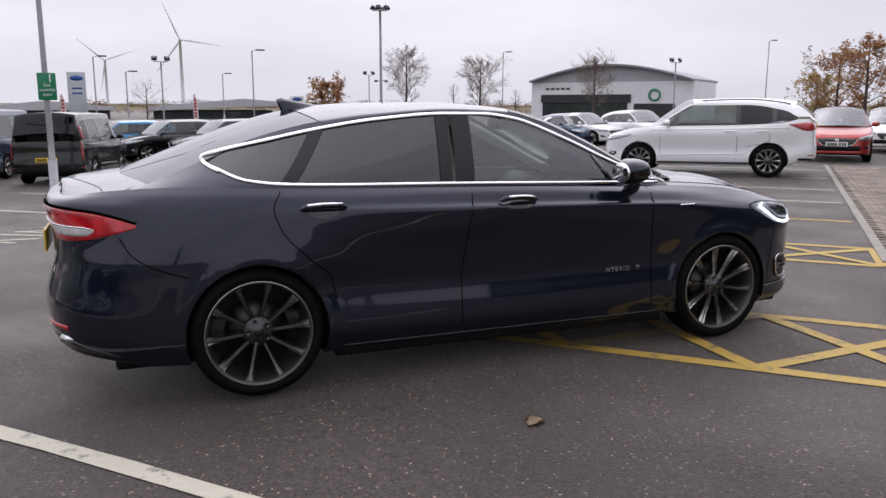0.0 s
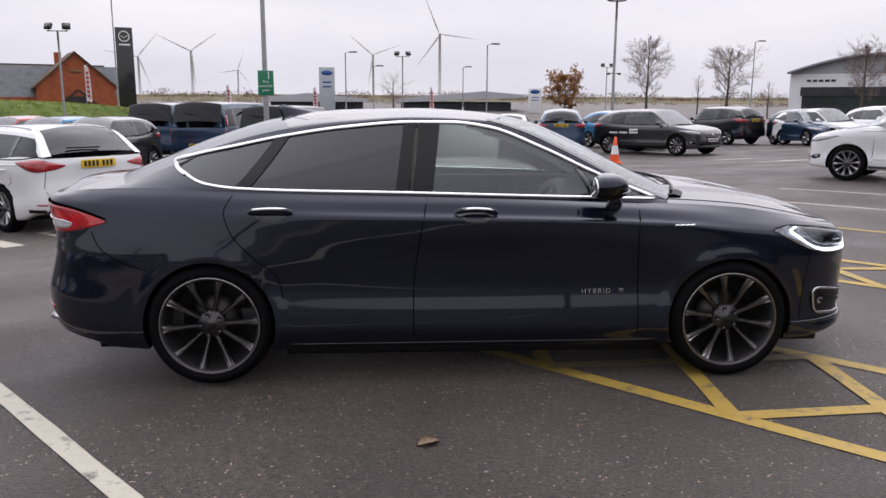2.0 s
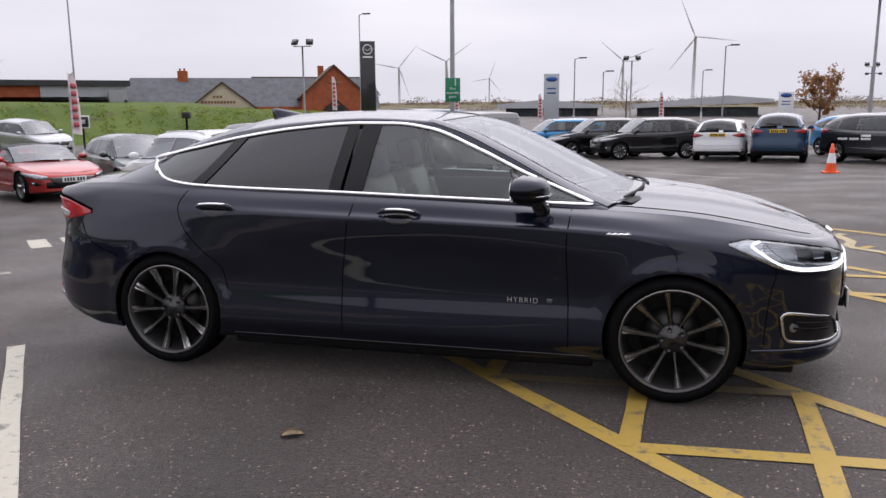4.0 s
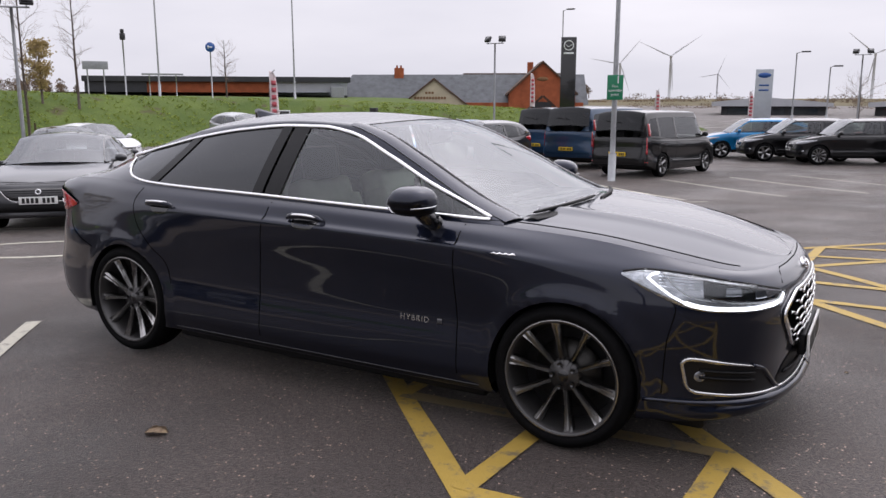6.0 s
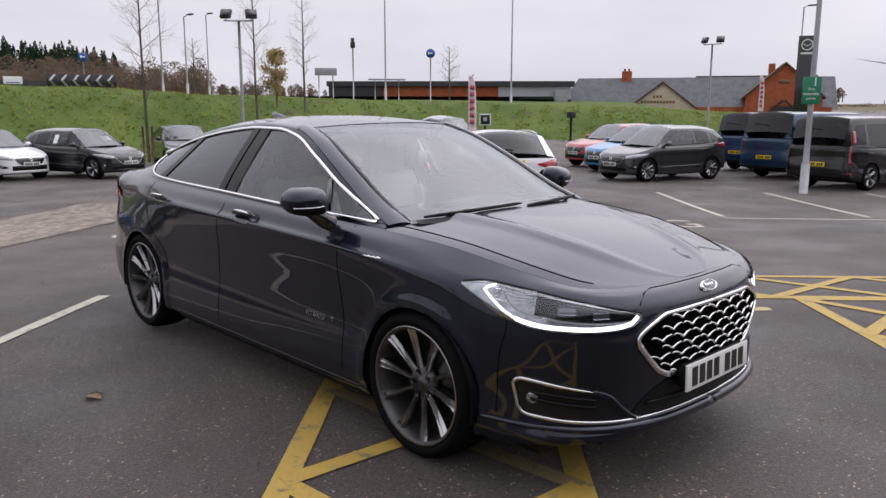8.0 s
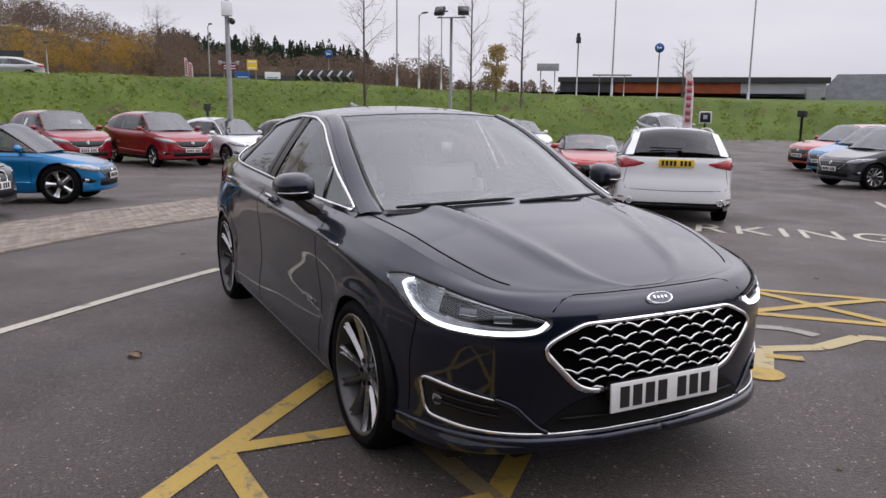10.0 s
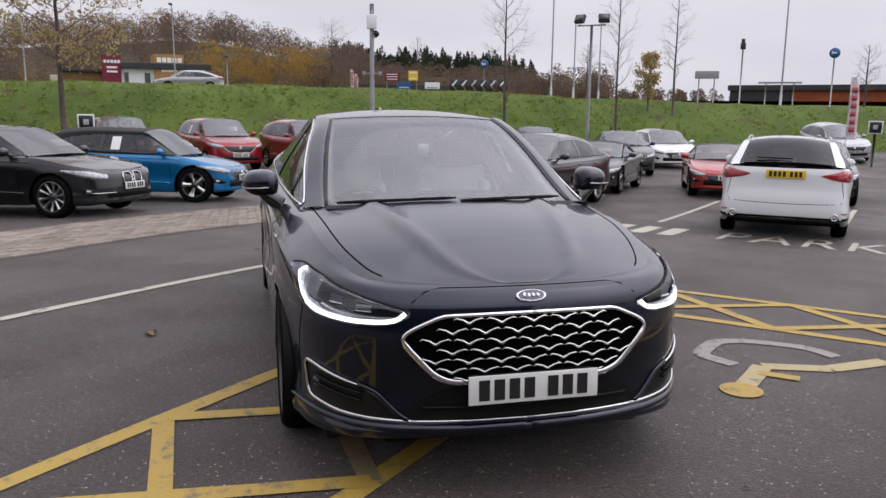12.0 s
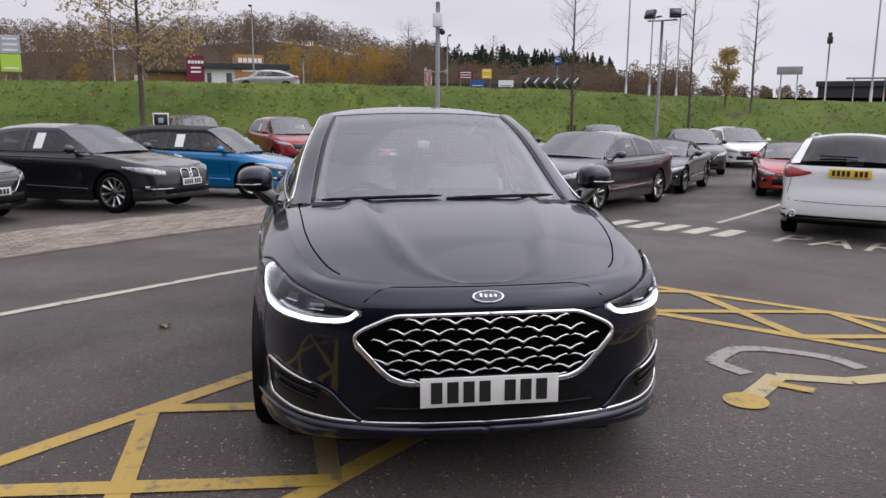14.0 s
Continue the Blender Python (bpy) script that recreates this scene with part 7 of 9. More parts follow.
# small black posts and notice boards at the foot of the bank
for x_, y_ in ((-23.83, 2.89), (-16.62, 23.76)):
    th = thing("bollard_light", "short black post with a boxed head", "bollard", pose(x_, y_, float(ground_z(x_, y_))), "bollard lights")
    bm = bmesh.new()
    tube(bm, [(0, 0, -0.1), (0, 0, 1.75)], 0.05, 8)
    part("post", bm, M_DARKSTEEL, th)
    bm = bmesh.new()
    box(bm, -0.16, 0.16, -0.1, 0.1, 1.7, 1.95, 0.02)
    part("head", bm, M_DARKSTEEL, th)
for x_, y_, k_ in ((-21.13, -5.63, 0.80), (-21.05, 23.19, 0.85)):
    th = thing("notice_board", "black framed notice board with a pale emblem", "sign", facing(x_, y_, float(ground_z(x_, y_)), 5, -1) @ Matrix.Diagonal((k_, k_, k_, 1)), "notice boards")
    bm = bmesh.new()
    box(bm, -0.30, 0.30, -0.03, 0.03, 1.55, 2.15, 0.01)
    part("frame", bm, M_SIGNWHITE, th)
    bm = bmesh.new()
    box(bm, -0.25, 0.25, -0.045, -0.025, 1.60, 2.10, 0.005)
    part("panel", bm, M_SIGNBLACK, th)
    bm = bmesh.new()
    box(bm, -0.10, 0.10, -0.052, -0.044, 1.76, 1.96, 0.01)
    part("emblem", bm, M_SIGNGREY, th)
    bm = bmesh.new()
    tube(bm, [(0, 0.05, -0.1), (0, 0.05, 1.6)], 0.05, 8)
    part("post", bm, M_DARKSTEEL, th)


def feather_flag(x, y, z, h, turn, label="red and white feather banner on a pole"):
    th = thing("feather_banner", label, "banner", pose(x, y, z, 0, 0, turn), "feather banners")
    bm = bmesh.new()
    tube(bm, [(0, 0, -0.1), (0, 0, h * 0.8), (0.06, 0, h * 0.95), (0.22, 0, h)], 0.018, 6)
    part("pole", bm, M_GALV, th)
    bm = bmesh.new()
    rows = []
    for k in range(13):
        f = k / 12
        zz = h * (0.28 + 0.71 * f)
        w = 0.34 * (1 - 0.35 * f ** 3) if f < 0.95 else 0.16
        rows.append([(w * j / 4, 0.05 * math.sin(5 * f + j), zz - 0.05 * j / 4) for j in range(5)])
    grid(bm, rows)
    bmesh.ops.solidify(bm, geom=bm.faces[:], thickness=0.004)
    part("cloth", bm, M_BANNER, th)
    bm = bmesh.new()
    for k in range(6):
        zz = h * (0.36 + 0.09 * k)
        box(bm, 0.07, 0.25, -0.055, 0.06, zz, zz + h * 0.055)
    tagged(part("lettering", bm, M_SIGNRED, th), kind="stuff")
    return th


feather_flag(-19.11, 20.14, -0.35, 3.1, 40)
feather_flag(-21.24, 50.86, 0.2, 3.4, 20)
feather_flag(2.41, 55.55, -0.3, 2.6, 20)
feather_flag(-6.06, 52.32, -0.4, 2.6, 20)
feather_flag(-69.4, 8.95, 2.6, 2.3, 60)
feather_flag(-11.7, 50.1, -0.3, 2.6, 20)
feather_flag(-69.23, 9.31, 2.6, 1.9, 60)

# traffic cone
cone = thing("traffic_cone", "orange traffic cone with a white sleeve on the asphalt", "cone", pose(6.22, 18.28, float(ground_z(6.22, 18.28))))
bm = bmesh.new()
box(bm, -0.21, 0.21, -0.21, 0.21, 0, 0.04, 0.012)
part("base", bm, M_ORANGE, cone)
bm = bmesh.new()
lathe(bm, [(0.15, 0), (0.115, 0.25), (0.07, 0.52), (0.03, 0.75), (0.001, 0.755)], 18, pose(0, 0, 0.035, 90))
part("body", bm, M_ORANGE, cone)
bm = bmesh.new()
lathe(bm, [(0.121, 0.235), (0.076, 0.50)], 18, pose(0, 0, 0.035, 90))
part("sleeve", bm, M_SIGNWHITE, cone)

# hooped rail beside the bank
th = thing("hoop_rail", "galvanised hooped cycle rail", "rail", pose(-14.3, 25.2, float(ground_z(-14.3, 25.2)), 0, 0, 40))
bm = bmesh.new()
tube(bm, [(-0.9, 0, -0.1), (-0.9, 0, 0.6), (-0.8, 0, 0.75), (0.8, 0, 0.75), (0.9, 0, 0.6), (0.9, 0, -0.1)], 0.03, 8)
part("hoop", bm, M_GALV, th)


def round_sign(x, y, z, h, face, label, flip=False):
    th = thing("road_sign", label, "road sign", facing(x, y, z, 5, -1), "road signs")
    bm = bmesh.new()
    tube(bm, [(0, 0, -0.3), (0, 0, h)], 0.04, 8)
    part("post", bm, M_GALV, th)
    bm = bmesh.new()
    lathe(bm, [(0.001, -0.06), (0.30, -0.06), (0.31, -0.04), (0.001, -0.035)], 24, pose(0, 0, h - 0.32))
    part("disc", bm, face, th)
    bm = bmesh.new()
    box(bm, -0.17, 0.12, -0.07, -0.06, h - 0.36, h - 0.28)
    box(bm, -0.17, -0.09, -0.07, -0.06, h - 0.42, h - 0.22, 0, None)
    part("arrow", bm, M_SIGNWHITE, th)


round_sign(-36.72, 34.18, 2.0, 3.3, M_SIGNBLUE, "round blue direction sign on a grey post")
round_sign(-52.61, 16.74, 2.3, 2.7, M_SIGNBLUE, "round blue direction sign on a grey post")
th = thing("road_sign", "small camera and sign on a grey post", "road sign", facing(-39.98, 30.03, 2.1, 5, -1), "road signs")
bm = bmesh.new()
tube(bm, [(0, 0, -0.3), (0, 0, 3.7)], 0.045, 8)
part("post", bm, M_GALV, th)
bm = bmesh.new()
box(bm, -0.16, 0.16, -0.12, 0.12, 3.2, 3.6, 0.03)
box(bm, -0.12, 0.1, -0.12, 0.12, 3.62, 3.85, 0.02)
part("head", bm, M_LAMPHEAD, th)


def board(x, y, z, w, h, legs, face, label, name="road_sign", tx=5, ty=-1, bars=3, back=False):
    th = thing(name, label, "road sign", facing(x, y, z, tx, ty), "road signs")
    bm = bmesh.new()
    box(bm, -w / 2, w / 2, -0.03, 0.03, legs, legs + h, 0.015)
    part("panel", bm, face, th)
    for s in (-0.32, 0.32):
        bm = bmesh.new()
        tube(bm, [(s * w, 0.06, -0.4), (s * w, 0.06, legs + h * 0.8)], 0.035, 6)
        part("post", bm, M_GALV, th)
    return th


board(-37.07, 25.73, 2.3, 1.35, 0.45, 1.0, M_GREYPAINT, "grey back of a direction sign on two posts")
board(-39.59, 32.66, 2.0, 2.6, 0.12, 1.2, M_GREYPAINT, "low grey barrier rail on posts")
# chevron board on the roundabout
chev = thing("chevron_board", "black and white chevron board on the roundabout", "road sign", facing(-47.76, 14.85, 2.35, 5, -0.5))
for k_ in range(6):
    bm = bmesh.new()
    box(bm, -1.95 + 0.66 * k_, -1.31 + 0.66 * k_, -0.02, 0.02, 0.25, 1.0, 0.008)
    part("board", bm, M_SIGNBLACK, chev)
    bm = bmesh.new()
    for s_ in (0, 1):
        vs = [bm.verts.new(p) for p in ((-1.55 + 0.66 * k_, -0.03, 0.28 if s_ else 0.97), (-1.42 + 0.66 * k_, -0.03, 0.28 if s_ else 0.97), (-1.68 + 0.66 * k_, -0.03, 0.625), (-1.85 + 0.66 * k_, -0.03, 0.625))]
        bm.faces.new(vs)
    bmesh.ops.solidify(bm, geom=bm.faces[:], thickness=0.006)
    part("chevron", bm, M_SIGNWHITE, chev)
for s_ in (-1.5, 1.5):
    bm = bmesh.new()
    tube(bm, [(s_, 0.06, -0.5), (s_, 0.06, 0.8)], 0.04, 6)
    part("post", bm, M_GALV, chev)


# ---------------------------------------------------------------- buildings
def bricks(name, color, mortar, scale, rough=0.85):
    m = mat(name, color, rough, 0, 0, 0.3)
    nt = m.node_tree
    tc = nt.nodes["Texture Coordinate"]
    n = nt.nodes.new("ShaderNodeTexNoise")
    n.inputs["Scale"].default_value, n.inputs["Detail"].default_value = 1.2, 8
    nt.links.new(tc.outputs["Object"], n.inputs["Vector"])
    r = nt.nodes.new("ShaderNodeValToRGB")
    r.color_ramp.elements[0].position, r.color_ramp.elements[1].position = 0.3, 0.7
    r.color_ramp.elements[0].color = (*[c * 0.75 for c in color], 1)
    r.color_ramp.elements[1].color = (*[c * 1.2 for c in color], 1)
    nt.links.new(n.outputs["Fac"], r.inputs["Fac"])
    nt.links.new(r.outputs[0], nt.nodes["Principled BSDF"].inputs["Base Color"])
    return m


M_BRICK = bricks("orange_red_brick", (0.34, 0.095, 0.040), (0.4, 0.38, 0.35), 10)
M_SLATE = mat("grey_slate", (0.10, 0.107, 0.116), 0.7, 0, 0, 0.4, 1.2, 0.3, 0.5, 6)
M_CREAMWALL = mat("cream_render", (0.52, 0.46, 0.33), 0.85, 0, 0, 0.3, 1.0, 0.1)
M_TILE = mat("brown_roof_tile", (0.10, 0.06, 0.04), 0.8, 0, 0, 0.3, 2, 0.3, 0.5, 8)
M_CLAD = mat("white_cladding", (0.74, 0.75, 0.76), 0.6, 0, 0, 0.4, 0.6, 0.06)
M_CLADGREY = mat("pale_grey_cladding", (0.40, 0.42, 0.44), 0.6, 0.1, 0, 0.4, 0.6, 0.08)
M_ROOFWHITE = mat("white_sheet_roof", (0.46, 0.47, 0.49), 0.5, 0.1, 0, 0.4, 0.4, 0.08)
M_ROOFGREY = mat("grey_sheet_roof", (0.24, 0.255, 0.28), 0.5, 0.2, 0, 0.4, 0.4, 0.08)
M_DARKWALL = mat("dark_cladding", (0.035, 0.037, 0.04), 0.5, 0.1, 0, 0.4, 0.8, 0.2)
M_SHOPGLASS = mat("shop_glazing", (0.03, 0.04, 0.045), 0.08, 0, 0.5, 0.6, 0.5, 0.4)
M_TIMBER = mat("dark_timber", (0.05, 0.03, 0.02), 0.7, 0, 0, 0.3, 4, 0.3)
M_TOWER = mat("tan_timber_cladding", (0.38, 0.20, 0.08), 0.7, 0, 0, 0.3, 3, 0.15)
M_WOODCLAD = mat("brown_timber_cladding", (0.20, 0.11, 0.05), 0.7, 0, 0, 0.3, 3, 0.25)


def frame_between(p0, p1, z):
    """A pose at p0 whose local X runs level to p1; and the length."""
    dx, dy = p1[0] - p0[0], p1[1] - p0[1]
    return pose(p0[0], p0[1], z, 0, 0, math.degrees(math.atan2(dy, dx))), math.hypot(dx, dy)


def prism(bm, prof, y0, y1):
    """Extrudes an x, z outline along y."""
    a = [bm.verts.new((x, y0, z)) for x, z in prof]
    b = [bm.verts.new((x, y1, z)) for x, z in prof]
    bm.faces.new(a)
    bm.faces.new(b[::-1])
    for k in range(len(prof)):
        bm.faces.new((a[k], b[k], b[(k + 1) % len(prof)], a[(k + 1) % len(prof)]))
    bmesh.ops.recalc_face_normals(bm, faces=bm.faces)


def slab(parent, name, material, *b, bevel=0.0, label=""):
    bm = bmesh.new()
    box(bm, *b, bevel)
    return part(name, bm, material, parent, label, smooth=False)


# the inn: slate roof, cream gable, brick cross wing
m_, ln_ = frame_between((-64.3, 83.3), (-34.2, 99.5), 0.0)
inn = thing("inn", "brick inn with a slate roof, cream gable and chimney", "building", m_)
slab(inn, "wall", M_BRICK, 0.3, ln_ - 0.3, 0.3, 9.7, -1, 1.3)
bm = bmesh.new()
prism(bm, [(0.3, 0), (9.7, 0), (5.0, 4.2)], 0, 1)
for v in bm.verts:
    v.co = Vector((-0.4 + (ln_ + 0.8) * v.co.y + (2.2 if v.co.z > 1 and v.co.y < 0.5 else 0) * 1.0, v.co.x, 1.0 + v.co.z))
bmesh.ops.recalc_face_normals(bm, faces=bm.faces)
part("roof", bm, M_SLATE, inn, smooth=False)


def gable(parent, x, w, h0, h1, wall, roof, proud, name):
    g = new(name)
    g.parent = parent
    bm = bmesh.new()
    prism(bm, [(x - w / 2, -1), (x + w / 2, -1), (x + w / 2, h0), (x, h1), (x - w / 2, h0)], -proud, 4.5)
    part("wall", bm, wall, g, smooth=False)
    for s in (-1, 1):
        bm = bmesh.new()
        prism(bm, [(x, h1 + 0.02), (x + s * (w / 2 + 0.35), h0 - 0.33), (x + s * (w / 2 + 0.35), h0 - 0.08), (x, h1 + 0.28)], -proud - 0.3, 4.6)
        part("roof", bm, roof, g, smooth=False)
    return g


gc = gable(inn, 13.6, 9.4, 0.75, 4.3, M_CREAMWALL, M_TILE, 0.7, "cream_gable")
bm = bmesh.new()
for k_ in range(3):
    box(bm, 12.4 + 0.42 * k_, 12.7 + 0.42 * k_, -0.74, -0.69, 2.45, 2.75)
for k_ in range(11):
    box(bm, 10.9 + 0.40 * k_, 11.2 + 0.40 * k_, -0.74, -0.69, 1.75, 2.08)
tagged(part("word_lettering", bm, M_WOODCLAD, gc, smooth=False), kind="stuff")
gb = gable(inn, 28.1, 8.8, 2.6, 6.5, M_BRICK, M_TILE, 1.6, "brick_gable")
bm = bmesh.new()
lathe(bm, [(0.001, -0.06), (0.75, -0.04), (0.8, 0.02)], 20, pose(28.1, -1.6, 4.4) @ Matrix.Diagonal((1, 1, 0.35, 1)))
part("plaque", bm, M_WOODCLAD, gb)
for s_ in (-1, 1):
    bm = bmesh.new()
    prism(bm, [(28.1 + s_ * 0.1, 2.3), (28.1 + s_ * 2.2, 0.4), (28.1 + s_ * 2.0, 0.2), (28.1, 2.0)], -2.6, -2.4)
    part("porch_rafter", bm, M_TIMBER, gb, smooth=False)
slab(gb, "porch_opening", M_DARKWALL, 26.8, 29.4, -1.65, -1.58, -0.8, 1.4)
slab(inn, "chimney", M_BRICK, 7.8, 9.1, 4.4, 5.4, 3.6, 6.1, bevel=0.05)
slab(inn, "chimney", M_BRICK, 26.6, 27.4, 5.0, 5.8, 4.6, 6.9, bevel=0.05)
bm = bmesh.new()
for x_ in (8.15, 8.7):
    tube(bm, [(x_, 4.9, 6.05), (x_, 4.9, 6.45)], [0.16, 0.12], 8)
part("chimney_pot", bm, M_BRICK, inn)
bm = bmesh.new()
prism(bm, [(17.5, 3.6), (33.0, 3.6), (33.0, 5.5), (17.5, 5.5)], 8.5, 12)
part("rear_roof", bm, M_TILE, inn, smooth=False)

# long low building behind the bank
m_, ln_ = frame_between((-80.3, 57.0), (-57.9, 77.5), 0.0)
shop = thing("retail_building", "long low brick and grey clad retail building", "building", m_)
k1 = ln_ * 0.70
slab(shop, "wall", M_BRICK, 0, k1, 0, 12, 0.5, 3.8)
slab(shop, "wall", M_CLADGREY, k1, ln_, -0.1, 12, 0.5, 3.8)
slab(shop, "fascia", M_DARKWALL, -0.6, ln_ + 0.4, -0.6, 12.5, 3.8, 4.45, bevel=0.05)
slab(shop, "plinth", M_DARKWALL, k1, ln_, -0.16, -0.1, 0.5, 2.2)
for k_ in range(4):
    slab(shop, "window", M_SHOPGLASS, 8.5 + 0.9 * k_, 9.3 + 0.9 * k_, -0.04, 0.02, 0.9, 1.5)
slab(shop, "cabinet", M_GREYPAINT, k1 + 7, k1 + 8.6, -1.4, -0.3, 1.6, 3.2, bevel=0.04)
slab(shop, "dark_bay", M_DARKWALL, -0.4, 6.5, -0.2, 10, 1.0, 3.9)

# showrooms with white roofs
m_, ln_ = frame_between((-14.5, 88.6), (-3.9, 90.2), -0.8)
sr = thing("showroom", "low dark showroom under a white sheet roof", "building", m_)
slab(sr, "wall", M_DARKWALL, 0, ln_, 0, 14, -0.5, 1.75)
bm = bmesh.new()
prism(bm, [(-1, 1.75), (ln_ + 0.5, 1.75), (ln_ + 0.5, 2.1), (ln_ * 0.4, 2.75), (-1, 2.2)], -1.0, 15)
part("roof", bm, M_ROOFWHITE, sr, smooth=False)
for k_ in range(3):
    slab(sr, "window", M_SHOPGLASS, 0.6 + 3.2 * k_, 3.4 + 3.2 * k_, -0.05, 0.0, -0.3, 1.5)
m_, ln_ = frame_between((0.6, 90.0), (14.6, 88.6), -0.8)
sr = thing("showroom", "long dark glazed showroom under a white sheet roof", "building", m_)
slab(sr, "wall", M_DARKWALL, 0, ln_ - 1, 0, 14, -0.5, 1.75)
bm = bmesh.new()
prism(bm, [(-0.5, 1.7), (ln_ + 0.5, 2.3), (ln_ + 0.5, 2.65), (ln_ * 0.7, 3.05), (-0.5, 2.15)], -1.4, 15)
part("roof", bm, M_ROOFWHITE, sr, smooth=False)
for k_ in range(4):
    slab(sr, "window", M_SHOPGLASS, 0.6 + 3.2 * k_, 3.4 + 3.2 * k_, -0.05, 0.0, -0.3, 1.5)

# large hall with a curved roof
m_, ln_ = frame_between((46.7, 87.2), (59.1, 70.7), -1.2)
hall = thing("showroom_hall", "white showroom hall with a curved grey roof", "building", m_)
slab(hall, "wall", M_CLAD, 0, ln_, 0, 11, -0.5, 5.6)
arc_ = [(ln_ * k / 24, 5.6 + 2.5 * math.sin(math.pi * (0.08 + 0.84 * k / 24)) - 0.6) for k in range(25)]
bm = bmesh.new()
prism(bm, [(0, 5.55)] + arc_ + [(ln_, 5.55)], 0.05, 11)
part("gable_panel", bm, M_CLADGREY, hall, smooth=False)
bm = bmesh.new()
prism(bm, [(x, z) for x, z in arc_] + [(x, z + 0.22) for x, z in arc_[::-1]], -0.9, 12)
part("roof", bm, M_ROOFGREY, hall, smooth=False)
slab(hall, "glazing", M_SHOPGLASS, 1.6, ln_ * 0.62, -0.06, 0.0, 0.2, 3.9)
slab(hall, "fascia", M_DARKWALL, 1.4, ln_ * 0.64, -0.14, -0.06, 3.1, 4.1)
slab(hall, "entrance", M_DARKWALL, ln_ * 0.66, ln_ * 0.90, -0.10, -0.02, 0.0, 3.0)
bm = bmesh.new()
lathe(bm, [(0.52, -0.06), (0.70, -0.12), (0.76, -0.04)], 24, pose(ln_ * 0.78, -0.1, 4.0))
part("emblem", bm, M_SIGNGREEN, hall)
bm = bmesh.new()
for k_ in range(5):
    box(bm, 2.0 + 0.7 * k_, 2.5 + 0.7 * k_, -0.05, 0.0, 4.7, 4.95)
tagged(part("word_lettering", bm, M_DARKWALL, hall, smooth=False), kind="stuff")

# drive-through cafe on the far side of the roundabout
m_, ln_ = frame_between((-77.5, -17.5), (-79.9, -4.4), 2.6)
cafe = thing("cafe", "low white cafe with dark fascia and maroon signs", "building", m_)
slab(cafe, "wall", M_CLAD, ln_ * 0.30, ln_, 0, 6, -0.5, 2.3)
slab(cafe, "roof", M_DARKWALL, ln_ * 0.40, ln_ + 0.5, -0.6, 7, 2.3, 2.85, bevel=0.05)
slab(cafe, "low_wall", M_WOODCLAD, 0, ln_ * 0.30, 0.3, 5, -0.5, 1.9)
slab(cafe, "canopy", M_DARKWALL, -0.3, ln_ * 0.30, -0.2, 5, 1.9, 2.15, bevel=0.03)
tw = slab(cafe, "tower", M_TOWER, ln_ * 0.63, ln_ * 0.84, -0.35, 4, -0.3, 3.75)
tm = slab(cafe, "tower", M_MAROON, ln_ * 0.27, ln_ * 0.40, -0.35, 4, -0.5, 3.5)
for own_, x0_, wd_, z0_ in ((tw, ln_ * 0.65, 0.38, 2.95), (tm, ln_ * 0.285, 0.24, 2.75)):
    for k_ in range(5):
        slab(own_, "word_bar", M_SIGNWHITE, x0_ + wd_ * 1.28 * k_, x0_ + wd_ * 1.28 * k_ + wd_, -0.40, -0.34, z0_, z0_ + wd_ * 1.2)
    for k_ in range(2):
        slab(own_, "word_bar", M_SIGNWHITE, x0_ + wd_, x0_ + wd_ * 5, -0.40, -0.34, z0_ - 0.5 - 0.4 * k_, z0_ - 0.32 - 0.4 * k_)
for a_, b_ in ((0.42, 0.45), (0.56, 0.60), (0.86, 0.90)):
    slab(cafe, "window", M_SHOPGLASS, ln_ * a_, ln_ * b_, -0.05, 0.0, 0.0, 1.9)


def panel_sign(x, y, z, w, h, legs, face, label, bars, bar_mat):
    th = thing("roadside_sign", label, "sign", facing(x, y, z, 5, -1), "roadside signs")
    bm = bmesh.new()
    box(bm, -w / 2, w / 2, -0.05, 0.05, legs, legs + h, 0.02)
    part("panel", bm, face, th, smooth=False)
    bm = bmesh.new()
    for k in range(bars):
        box(bm, -w * 0.36, w * 0.36, -0.07, -0.05, legs + h * (0.2 + 0.6 * k / max(1, bars - 1)) - h * 0.05, legs + h * (0.2 + 0.6 * k / max(1, bars - 1)) + h * 0.05)
    tagged(part("word_lettering", bm, bar_mat, th, smooth=False), kind="stuff")
    if legs > 0.2:
        for s in (-0.35, 0.35):
            bm = bmesh.new()
            tube(bm, [(s * w, 0.08, -0.4), (s * w, 0.08, legs + 0.2)], 0.05, 6)
            part("post", bm, M_GALV, th)


panel_sign(-68.76, 12.74, 2.6, 1.4, 0.75, 1.25, M_MAROON, "maroon roadside sign with white lettering", 3, M_SIGNWHITE)
panel_sign(-68.44, 14.69, 2.6, 0.9, 0.9, 1.3, M_PLATEY, "yellow roadside sign with white bands", 2, M_SIGNWHITE)
panel_sign(-68.53, 13.83, 2.6, 1.3, 0.6, 0.55, M_SIGNBLUE, "blue and white roadside panel", 1, M_SIGNWHITE)
panel_sign(-68.04, 16.44, 2.6, 1.4, 0.6, 0.55, M_SIGNWHITE, "white and blue roadside panel", 1, M_SIGNBLUE)
panel_sign(-35.4, -15.0, 2.25, 0.85, 0.85, 1.45, M_SIGNGREY, "grey and lime information board", 3, M_SIGNWHITE)
panel_sign(-35.35, -15.0, 2.25, 0.86, 0.80, 0.62, M_LIME, "lime panel of the information board", 1, M_SIGNWHITE)
slab_th = thing("fence", "dark site hoarding behind the roundabout", "fence", pose(-71.8, 15.1, 2.5, 0, 0, 95))
slab(slab_th, "panel", M_DARKWALL, -6, 8, -0.05, 0.05, -0.4, 1.05)
pb = thing("grit_bin", "small cream roadside cabinet", "cabinet", pose(-40.87, -10.49, 2.35))
